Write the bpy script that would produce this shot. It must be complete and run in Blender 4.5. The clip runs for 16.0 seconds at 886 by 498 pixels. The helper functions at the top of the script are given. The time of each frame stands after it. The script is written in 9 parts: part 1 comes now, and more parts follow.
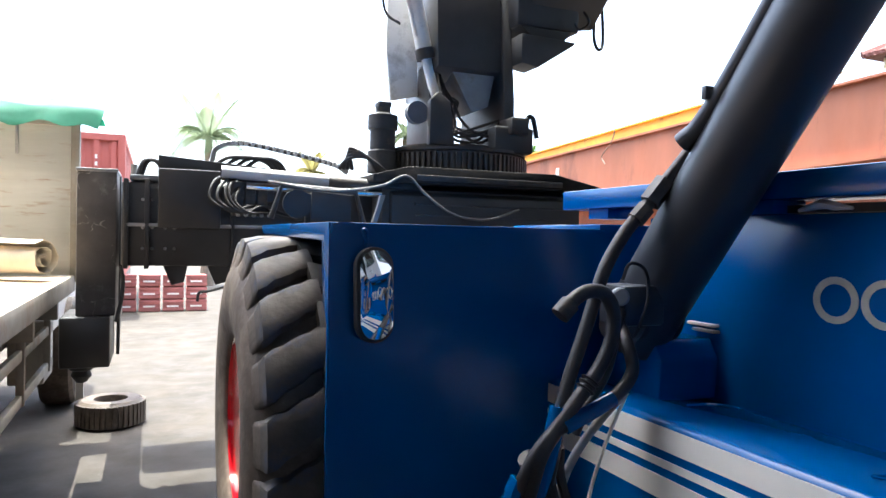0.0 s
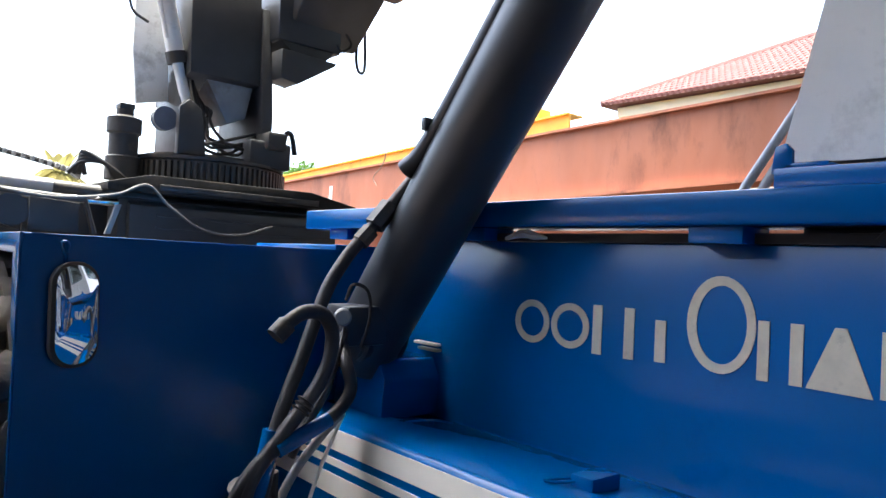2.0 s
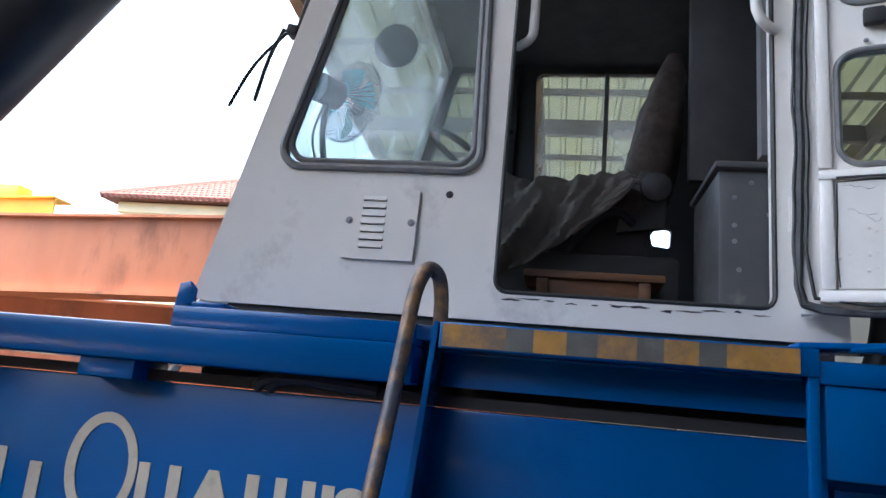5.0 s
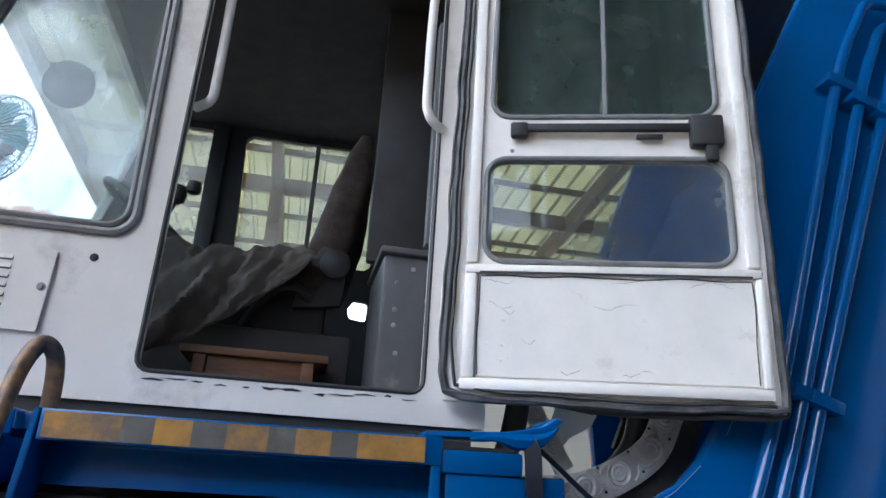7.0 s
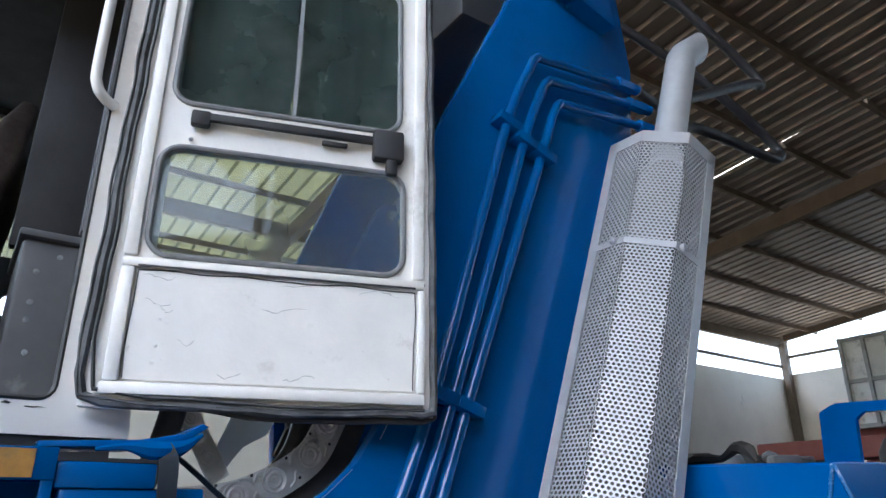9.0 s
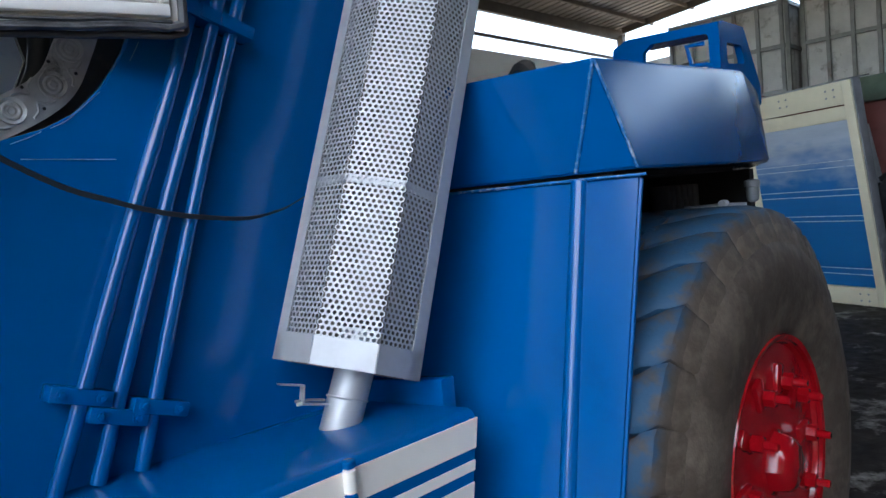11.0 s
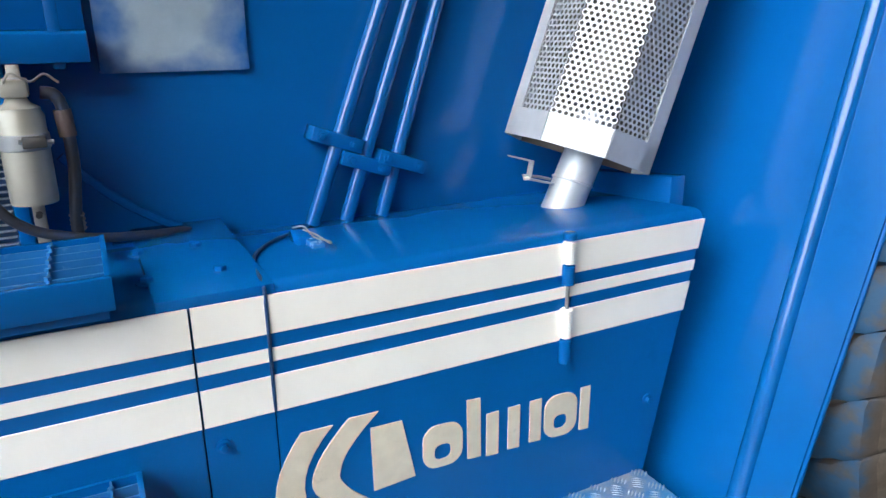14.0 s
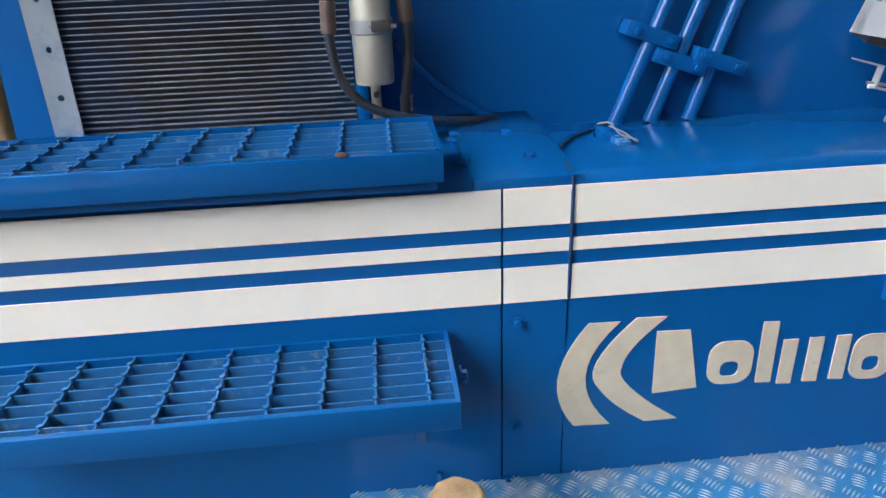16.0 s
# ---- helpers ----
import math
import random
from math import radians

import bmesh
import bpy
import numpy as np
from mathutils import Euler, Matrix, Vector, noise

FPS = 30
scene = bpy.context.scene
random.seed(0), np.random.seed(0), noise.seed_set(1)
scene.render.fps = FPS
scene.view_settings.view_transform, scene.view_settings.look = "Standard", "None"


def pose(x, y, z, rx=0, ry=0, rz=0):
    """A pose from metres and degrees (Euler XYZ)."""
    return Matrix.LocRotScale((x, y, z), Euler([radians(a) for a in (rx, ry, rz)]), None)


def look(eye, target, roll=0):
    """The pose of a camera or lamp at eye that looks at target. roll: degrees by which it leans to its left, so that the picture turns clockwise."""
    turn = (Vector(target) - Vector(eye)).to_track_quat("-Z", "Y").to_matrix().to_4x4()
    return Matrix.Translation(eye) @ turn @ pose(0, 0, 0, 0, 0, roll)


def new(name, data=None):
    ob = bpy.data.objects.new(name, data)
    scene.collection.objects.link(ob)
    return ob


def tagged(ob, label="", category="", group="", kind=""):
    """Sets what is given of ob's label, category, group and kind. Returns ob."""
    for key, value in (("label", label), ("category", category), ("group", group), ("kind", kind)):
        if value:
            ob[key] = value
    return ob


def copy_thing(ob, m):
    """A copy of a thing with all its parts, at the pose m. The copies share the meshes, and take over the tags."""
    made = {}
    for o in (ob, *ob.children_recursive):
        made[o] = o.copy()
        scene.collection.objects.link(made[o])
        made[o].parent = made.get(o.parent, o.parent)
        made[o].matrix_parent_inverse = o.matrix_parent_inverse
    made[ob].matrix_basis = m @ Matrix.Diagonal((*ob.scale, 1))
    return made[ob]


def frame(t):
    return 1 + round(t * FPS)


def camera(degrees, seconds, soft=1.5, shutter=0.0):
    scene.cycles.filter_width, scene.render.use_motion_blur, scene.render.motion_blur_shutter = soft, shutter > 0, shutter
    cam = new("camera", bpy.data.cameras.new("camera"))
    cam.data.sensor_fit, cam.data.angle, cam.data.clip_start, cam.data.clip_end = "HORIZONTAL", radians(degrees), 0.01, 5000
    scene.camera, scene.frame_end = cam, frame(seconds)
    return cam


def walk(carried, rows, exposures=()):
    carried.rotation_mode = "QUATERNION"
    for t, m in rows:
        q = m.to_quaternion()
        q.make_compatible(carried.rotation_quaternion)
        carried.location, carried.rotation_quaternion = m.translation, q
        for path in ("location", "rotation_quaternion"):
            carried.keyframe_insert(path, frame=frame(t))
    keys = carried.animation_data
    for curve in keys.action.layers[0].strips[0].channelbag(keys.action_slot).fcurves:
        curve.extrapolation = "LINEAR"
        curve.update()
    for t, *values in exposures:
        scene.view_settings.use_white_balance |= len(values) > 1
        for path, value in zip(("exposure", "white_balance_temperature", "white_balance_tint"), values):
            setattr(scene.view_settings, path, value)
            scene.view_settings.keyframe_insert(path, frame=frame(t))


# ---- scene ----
cam = camera(65.27, 16.0)
# seconds, eye, yaw to the left of +y, pitch up, roll
PATH = [
    (0, -0.0006, -0.0104, 1.5991, -22.71, -0.96, 1.21),
    (0.5, 0.0309, -0.0206, 1.5947, -25.83, -1.78, 1.93),
    (1, 0.0723, -0.0418, 1.5984, -28.87, -0.96, 1.82),
    (1.5, 0.0990, -0.0630, 1.6031, -33.32, 0.23, 2.33),
    (2, 0.1512, -0.0938, 1.6129, -40.65, 1.13, 2.82),
    (2.5, 0.2182, -0.1388, 1.6117, -50.68, 2.55, 3.95),
    (3, 0.2414, -0.1713, 1.6213, -59.88, 4.95, 4.57),
    (3.5, 0.2367, -0.1707, 1.6313, -66.50, 5.88, 4.91),
    (3.7, 0.2436, -0.1789, 1.6397, -68.77, 6.32, 5.01),
    (5.8, 0.3233, -0.3361, 1.7443, -86.97, 16.32, 5.19),
    (6, 0.3283, -0.3592, 1.7531, -89.27, 16.83, 5.04),
    (6.5, 0.3400, -0.4076, 1.7505, -94.18, 17.82, 3.80),
    (7, 0.3358, -0.4488, 1.7678, -100.95, 19.22, 3.42),
    (7.5, 0.3345, -0.4846, 1.7579, -107.28, 19.87, 2.41),
    (8, 0.3293, -0.5095, 1.7615, -111.34, 19.60, 1.67),
    (8.5, 0.3399, -0.5308, 1.7553, -118.64, 19.53, 0.52),
    (9, 0.3186, -0.5785, 1.7625, -124.60, 20.75, -0.13),
    (9.5, 0.3088, -0.6317, 1.7071, -126.58, 17.61, -2.94),
    (10, 0.3350, -0.6880, 1.6290, -131.29, 6.34, -3.50),
    (10.2, 0.3270, -0.7119, 1.6083, -133.18, 4.10, -4.54),
    (12.3, 0.2671, -0.8941, 1.5018, -140.75, -11.40, -0.60),
    (12.5, 0.2700, -0.9017, 1.4982, -142.41, -11.47, 0.12),
    (13, 0.2836, -0.8532, 1.4800, -137.91, -10.58, -0.68),
    (13.5, 0.2979, -0.7917, 1.4844, -126.68, -14.19, 0.89),
    (14, 0.3110, -0.7452, 1.4686, -117.25, -17.57, -0.52),
    (14.5, 0.3283, -0.6890, 1.4534, -110.47, -20.05, -1.28),
    (15, 0.3263, -0.6687, 1.4510, -103.67, -22.48, -1.08),
    (15.5, 0.3243, -0.6581, 1.4451, -99.31, -23.27, -1.86),
    (16, 0.3134, -0.6650, 1.4408, -94.56, -24.20, -2.23),
]


def gaze(x, y, z, yaw, pitch, roll):
    a, b = radians(yaw), radians(pitch)
    return look((x, y, z), (x - math.sin(a) * math.cos(b), y + math.cos(a) * math.cos(b), z + math.sin(b)), roll)


walk(cam, [(t, gaze(x, y, z, yaw, pitch, roll)) for t, x, y, z, yaw, pitch, roll in PATH],
     [(0, 3.2, 6050, 4), (2.5, 3.35, 6350, 4), (6, 3.45, 6500, 3), (7.5, 3.85, 6650, 2), (9, 3.8, 6600, 2), (10.2, 3.35, 6450, 2), (12.5, 4.25, 6600, -3), (13.5, 4.45, 7000, -2), (14.5, 4.45, 7250, 0), (16, 4.25, 7350, 1)])

# ---------- light ----------
SUN_DIR = Vector((-0.08, 0.17, 1.0)).normalized()
world = bpy.data.worlds.new("world")
scene.world = world
world.use_nodes = True
wn = world.node_tree
sky = wn.nodes.new("ShaderNodeTexSky")
sky.sky_type = 'NISHITA'
sky.sun_disc = False
sky.sun_elevation = math.asin(SUN_DIR.z)
sky.sun_rotation = math.atan2(SUN_DIR.x, SUN_DIR.y)
sky.dust_density = 6.0
sky.air_density = 0.8
wn.links.new(sky.outputs[0], wn.nodes["Background"].inputs[0])
wn.nodes["Background"].inputs[1].default_value = 0.15
sun = new("sun", bpy.data.lights.new("sun", 'SUN'))
sun.data.energy = 1.8
sun.data.angle = radians(0.6)
sun.data.color = (1.0, 0.95, 0.87)
sun.matrix_world = look(SUN_DIR * 50, (0, 0, 0))


# ---------- materials ----------
def material(name, color, rough=0.5, metal=0.0, vary=0.12, scale=6.0, bump=0.1, bump_scale=60.0, dirt=None, dirt_amount=0.35, dirt_scale=2.5, coat=0.0, piece=0.0, spec=0.5, crack=None, stretch=(1, 1, 1)):
    m = bpy.data.materials.new(name)
    m.use_nodes = True
    nt = m.node_tree
    b = nt.nodes["Principled BSDF"]
    b.inputs["Roughness"].default_value = rough
    b.inputs["Metallic"].default_value = metal
    b.inputs["Coat Weight"].default_value = coat
    b.inputs["Specular IOR Level"].default_value = spec
    b.inputs["Coat Roughness"].default_value = 0.12
    co = nt.nodes.new("ShaderNodeTexCoord")

    def noise_of(s, detail=5.0, r=0.6):
        n = nt.nodes.new("ShaderNodeTexNoise")
        n.inputs["Scale"].default_value = s
        n.inputs["Detail"].default_value = detail
        n.inputs["Roughness"].default_value = r
        if stretch == (1, 1, 1):
            nt.links.new(co.outputs["Object"], n.inputs["Vector"])
        else:
            mp = nt.nodes.new("ShaderNodeMapping")
            mp.inputs["Scale"].default_value = stretch
            nt.links.new(co.outputs["Object"], mp.inputs["Vector"])
            nt.links.new(mp.outputs[0], n.inputs["Vector"])
        return n.outputs["Fac"]

    def ramp(fac, a, z, lo, hi):
        r = nt.nodes.new("ShaderNodeMapRange")
        r.inputs["From Min"].default_value, r.inputs["From Max"].default_value = a, z
        r.inputs["To Min"].default_value, r.inputs["To Max"].default_value = lo, hi
        nt.links.new(fac, r.inputs["Value"])
        return r.outputs[0]

    def mix(fac, a, c):
        x = nt.nodes.new("ShaderNodeMix")
        x.data_type = 'RGBA'
        nt.links.new(fac, x.inputs["Factor"])
        for s, v in ((x.inputs["A"], a), (x.inputs["B"], c)):
            if isinstance(v, tuple):
                s.default_value = (*v, 1)
            else:
                nt.links.new(v, s)
        return x.outputs["Result"]

    light = tuple(min(1, c * (1 + vary)) for c in color)
    dark = tuple(c * (1 - vary) for c in color)
    col = mix(ramp(noise_of(scale), 0.3, 0.7, 0, 1), dark, light)
    if piece:
        info = nt.nodes.new("ShaderNodeObjectInfo")
        hsv = nt.nodes.new("ShaderNodeHueSaturation")
        nt.links.new(ramp(info.outputs["Random"], 0, 1, 1 - piece, 1 + piece), hsv.inputs["Value"])
        nt.links.new(col, hsv.inputs["Color"])
        col = hsv.outputs[0]
    if dirt:
        col = mix(ramp(noise_of(dirt_scale, 9.0, 0.7), 0.72 - dirt_amount * 0.5, 0.80 - dirt_amount * 0.3, 0, 0.85), col, dirt)
    if crack:
        # broken hairlines where filler has opened
        wob = nt.nodes.new("ShaderNodeTexNoise")
        wob.inputs["Scale"].default_value = 9.0
        wob.inputs["Detail"].default_value = 4.0
        nt.links.new(co.outputs["Object"], wob.inputs["Vector"])
        ad = nt.nodes.new("ShaderNodeVectorMath")
        ad.operation = 'MULTIPLY_ADD'
        ad.inputs[1].default_value = (0.12, 0.12, 0.12)
        nt.links.new(wob.outputs["Color"], ad.inputs[0])
        nt.links.new(co.outputs["Object"], ad.inputs[2])
        vo = nt.nodes.new("ShaderNodeTexVoronoi")
        vo.feature = 'DISTANCE_TO_EDGE'
        vo.inputs["Scale"].default_value = 5.0
        nt.links.new(ad.outputs[0], vo.inputs["Vector"])
        mu = nt.nodes.new("ShaderNodeMath")
        mu.operation = 'MULTIPLY'
        nt.links.new(ramp(vo.outputs["Distance"], 0.002, 0.012, 1, 0), mu.inputs[0])
        nt.links.new(ramp(noise_of(7.0), 0.52, 0.60, 0, 0.8), mu.inputs[1])
        col = mix(mu.outputs[0], col, crack)
    nt.links.new(col, b.inputs["Base Color"])
    nt.links.new(ramp(noise_of(scale * 2.3), 0.25, 0.75, max(0.02, rough * 0.8), min(1, rough * 1.25)), b.inputs["Roughness"])
    if bump:
        bp = nt.nodes.new("ShaderNodeBump")
        bp.inputs["Strength"].default_value = bump
        bp.inputs["Distance"].default_value = 0.004
        nt.links.new(noise_of(bump_scale, 4.0), bp.inputs["Height"])
        nt.links.new(bp.outputs[0], b.inputs["Normal"])
    return m


BLUE = material("blue_paint", (0.0, 0.090, 0.305), 0.19, vary=0.10, scale=1.6, bump=0.06, bump_scale=4, coat=0.0, spec=0.38, dirt=(0.0, 0.070, 0.25), dirt_amount=0.25, dirt_scale=3)
# same colour as BLUE, glossier so pipes and the fold show highlights
GLOSS_BLUE = material("highlight_gloss_blue_paint", (0.0, 0.090, 0.305), 0.16, vary=0.08, scale=6, bump=0.08, bump_scale=30, spec=0.55)
HOOD_BLUE = material("dented_blue_paint", (0.0, 0.090, 0.305), 0.2, vary=0.10, scale=1.6, bump=0.32, bump_scale=7, spec=0.42, dirt=(0.0, 0.070, 0.25), dirt_amount=0.25, dirt_scale=3)
PALE_LINE = material("pale_scratch_and_highlight", (0.20, 0.33, 0.55), 0.5, vary=0.4, scale=60, bump=0.2)
# pale flecks: chipped paint, with edge highlights put into the colour
CHIP_AND_GLINT = material("chipped_and_glinting_blue_edge", (0.02, 0.15, 0.38), 0.25, vary=0.2, scale=20, bump=0.5, bump_scale=60, dirt=(0.55, 0.62, 0.70), dirt_amount=0.40, dirt_scale=22)
EDGE_BLUE = material("worn_blue_grating_paint", (0.01, 0.12, 0.32), 0.35, vary=0.15, scale=9, bump=0.1, dirt=(0.16, 0.28, 0.42), dirt_amount=0.30, dirt_scale=30)
WHITE_STRIPE = material("cream_stripe_paint", (0.90, 0.85, 0.76), 0.4, vary=0.04, scale=5, bump=0.04, dirt=(0.55, 0.53, 0.48), dirt_amount=0.1, dirt_scale=7)
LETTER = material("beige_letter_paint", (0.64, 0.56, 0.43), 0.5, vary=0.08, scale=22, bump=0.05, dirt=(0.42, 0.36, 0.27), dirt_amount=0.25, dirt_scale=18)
CAB_WHITE = material("white_cab_paint", (0.79, 0.77, 0.73), 0.38, vary=0.05, scale=3, bump=0.08, bump_scale=22, dirt=(0.50, 0.48, 0.45), dirt_amount=0.30, dirt_scale=3)
DOOR_WHITE = material("patched_white_door_paint", (0.82, 0.80, 0.76), 0.32, vary=0.06, scale=7, bump=0.35, bump_scale=16, dirt=(0.50, 0.47, 0.42), dirt_amount=0.26, dirt_scale=5)
BLACK = material("black_machine_paint", (0.040, 0.040, 0.042), 0.42, vary=0.2, scale=4, bump=0.1, bump_scale=30, dirt=(0.05, 0.045, 0.04), dirt_amount=0.4)
DULL_BLACK = material("dull_black_grease_and_shade", (0.022, 0.021, 0.020), 0.8, vary=0.3, scale=5, bump=0.3, bump_scale=30, dirt=(0.06, 0.05, 0.04), dirt_amount=0.4, spec=0.2)
CYL_BLACK = material("satin_black_cylinder", (0.040, 0.043, 0.050), 0.38, vary=0.1, scale=2, bump=0.04, bump_scale=20)
GREASY = material("greasy_iron", (0.045, 0.042, 0.04), 0.5, vary=0.3, scale=9, bump=0.3, bump_scale=40, dirt=(0.12, 0.09, 0.06), dirt_amount=0.4, dirt_scale=7)
CHROME = material("chrome_rod", (0.75, 0.76, 0.78), 0.12, metal=1.0, vary=0.03, bump=0.0)
GREY_STEEL = material("dull_grey_steel", (0.30, 0.31, 0.32), 0.45, metal=0.4, vary=0.12, scale=8, bump=0.1, dirt=(0.2, 0.17, 0.13), dirt_amount=0.3)
GALV = material("zinc_coated_sheet", (0.50, 0.505, 0.51), 0.5, metal=0.45, vary=0.06, scale=14, bump=0.05)
GUARD_DARK = material("dark_brown_steel", (0.17, 0.15, 0.13), 0.6, metal=0.2, vary=0.25, scale=6, bump=0.1)
RUBBER = material("worn_tyre_rubber", (0.070, 0.052, 0.038), 0.62, vary=0.35, scale=7, bump=0.7, bump_scale=28, dirt=(0.165, 0.130, 0.098), dirt_amount=0.48, dirt_scale=6.0)
TREAD = material("tread_rubber_with_blue_overspray", (0.034, 0.038, 0.048), 0.6, spec=0.3, vary=0.3, scale=6, bump=0.6, bump_scale=30, dirt=(0.012, 0.055, 0.145), dirt_amount=0.78, dirt_scale=3.5)
FRONT_TREAD = material("dusty_tread_rubber_with_overspray", (0.085, 0.075, 0.065), 0.7, spec=0.3, vary=0.25, scale=6, bump=0.6, bump_scale=30, dirt=(0.012, 0.055, 0.165), dirt_amount=0.50, dirt_scale=2.6)
REAR_TREAD = material("dusty_rear_tread_rubber", (0.066, 0.052, 0.042), 0.62, spec=0.3, vary=0.3, scale=7, bump=0.6, bump_scale=30, dirt=(0.11, 0.09, 0.07), dirt_amount=0.4, dirt_scale=5)
STRAP = material("dark_grey_webbing", (0.016, 0.024, 0.034), 0.5, vary=0.2, scale=20, bump=0.2, bump_scale=200)
EMBOSS = material("embossed_bare_steel", (0.62, 0.60, 0.57), 0.42, metal=0.35, vary=0.2, scale=14, bump=0.15, dirt=(0.12, 0.11, 0.10), dirt_amount=0.35, dirt_scale=14)
HOSE = material("black_rubber_hose", (0.026, 0.025, 0.027), 0.5, vary=0.2, scale=20, bump=0.2, bump_scale=160)
WINDOW_SEAL = material("grey_window_rubber", (0.20, 0.205, 0.21), 0.5, vary=0.2, scale=20, bump=0.2)
SEAL = material("dark_rubber_seal", (0.035, 0.036, 0.037), 0.5, vary=0.2, scale=20, bump=0.2)
RIM_RED = material("red_rim_paint", (0.36, 0.004, 0.010), 0.13, vary=0.15, scale=6, bump=0.08, coat=0.3, spec=0.5)
CONCRETE = material("yard_concrete", (0.042, 0.034, 0.0245), 0.85, vary=0.32, scale=1.3, bump=0.5, bump_scale=25, dirt=(0.028, 0.024, 0.019), dirt_amount=0.45, dirt_scale=1.1)
SHOP_FLOOR = material("oily_workshop_floor", (0.016, 0.0115, 0.008), 0.55, vary=0.6, scale=3.5, bump=0.6, bump_scale=18, dirt=(0.55, 0.52, 0.48), dirt_amount=0.33, dirt_scale=1.8, spec=0.15)
RED_STEEL = material("rusty_orange_red_steel", (0.40, 0.145, 0.075), 0.65, vary=0.14, scale=1.5, bump=0.2, dirt=(0.15, 0.065, 0.04), dirt_amount=0.36, dirt_scale=1.6, stretch=(1, 1, 0.35))
YELLOW_STEEL = material("yellow_orange_steel", (0.76, 0.43, 0.05), 0.55, vary=0.12, scale=2, bump=0.15, dirt=(0.3, 0.16, 0.05), dirt_amount=0.25)
CONT_RED = material("red_container_steel", (0.50, 0.13, 0.10), 0.55, vary=0.1, scale=1, bump=0.1, dirt=(0.2, 0.07, 0.05), dirt_amount=0.25)
ROOF_TILE = material("red_clay_tile", (0.15, 0.052, 0.042), 0.7, vary=0.15, scale=3, bump=0.2, piece=0.1)
HOUSE_CREAM = material("cream_house_render", (0.72, 0.64, 0.44), 0.8, vary=0.06, scale=2, bump=0.1)
WALL_WHITE = material("white_workshop_render", (0.84, 0.79, 0.71), 0.85, vary=0.06, scale=0.8, bump=0.15, dirt=(0.45, 0.42, 0.38), dirt_amount=0.2, dirt_scale=1)
ROOF_METAL = material("grey_corrugated_roofing", (0.225, 0.202, 0.186), 0.40, metal=0.5, vary=0.15, scale=2, bump=0.1, dirt=(0.2, 0.14, 0.1), dirt_amount=0.3)
ROOF_FRAME = material("dusty_roof_steel", (0.14, 0.11, 0.085), 0.6, vary=0.2, scale=3, bump=0.1)
# dark brown for the unseen walls that the paint reflects
UNSEEN_WALL = material("unseen_wall_brown", (0.055, 0.046, 0.04), 0.8, vary=0.2, scale=1, bump=0.1)
SEAT_CLOTH = material("worn_brown_black_seat_cloth", (0.042, 0.028, 0.023), 0.8, vary=0.3, scale=14, bump=0.5, bump_scale=40, dirt=(0.075, 0.058, 0.05), dirt_amount=0.35, dirt_scale=7)
DUSTY_HOSE = material("hose_dusted_with_blue_paint", (0.03, 0.032, 0.04), 0.5, vary=0.2, scale=20, bump=0.2, bump_scale=120, dirt=(0.01, 0.05, 0.14), dirt_amount=0.42, dirt_scale=6)
TARP = material("dark_cloth_cover", (0.105, 0.092, 0.082), 0.7, vary=0.25, scale=9, bump=0.5, bump_scale=30)
TRUCK_GREY = material("worn_cream_truck_board", (0.56, 0.57, 0.53), 0.7, vary=0.12, scale=2, bump=0.2, dirt=(0.30, 0.17, 0.08), dirt_amount=0.30, dirt_scale=5.0, stretch=(0.5, 1, 4))
HAZARD_YELLOW = material("faded_yellow_paint", (0.40, 0.21, 0.05), 0.6, vary=0.25, scale=14, bump=0.1, dirt=(0.12, 0.10, 0.09), dirt_amount=0.6, dirt_scale=9)
HAZARD_GREY = material("faded_black_paint", (0.10, 0.10, 0.095), 0.6, vary=0.25, scale=14, bump=0.1, dirt=(0.2, 0.19, 0.17), dirt_amount=0.3, dirt_scale=9)
RAIL_RUST = material("worn_rusty_rail", (0.055, 0.058, 0.075), 0.45, vary=0.4, scale=22, bump=0.3, dirt=(0.42, 0.21, 0.05), dirt_amount=0.60, dirt_scale=9)
# cab lining, and dark fillers that stand in for shade in gaps
DARK_PAINT_AND_SHADE = material("dark_lining_and_gap_shade", (0.026, 0.026, 0.028), 0.6, vary=0.2, scale=5, bump=0.15)
LEG_GREY = material("scuffed_black_leg_paint", (0.085, 0.082, 0.084), 0.55, vary=0.25, scale=5, bump=0.2, dirt=(0.20, 0.20, 0.20), dirt_amount=0.28, dirt_scale=6, crack=(0.42, 0.41, 0.40))
GREY_BOX = material("scuffed_grey_metal", (0.17, 0.17, 0.18), 0.5, vary=0.2, scale=4, bump=0.15, dirt=(0.35, 0.35, 0.35), dirt_amount=0.25, dirt_scale=3)
FIN = material("dull_alloy_tube", (0.32, 0.36, 0.42), 0.45, metal=0.5, vary=0.15, scale=20, bump=0.1)
FIN_DARK = material("dark_fin_core", (0.045, 0.034, 0.030), 0.7, vary=0.25, scale=5, bump=0.2)
ALLOY = material("blue_dusted_alloy", (0.34, 0.32, 0.27), 0.45, metal=0.3, vary=0.12, scale=9, bump=0.08, dirt=(0.05, 0.22, 0.5), dirt_amount=0.35, dirt_scale=5)
PLATE_BLUE = material("worn_blue_tread_plate", (0.03, 0.22, 0.46), 0.42, vary=0.15, scale=5, bump=0.1, dirt=(0.42, 0.42, 0.40), dirt_amount=0.5, dirt_scale=6)
MASK_FILM = material("wrinkled_masking_sheet", (0.34, 0.41, 0.45), 0.35, vary=0.12, scale=9, bump=0.9, bump_scale=9)


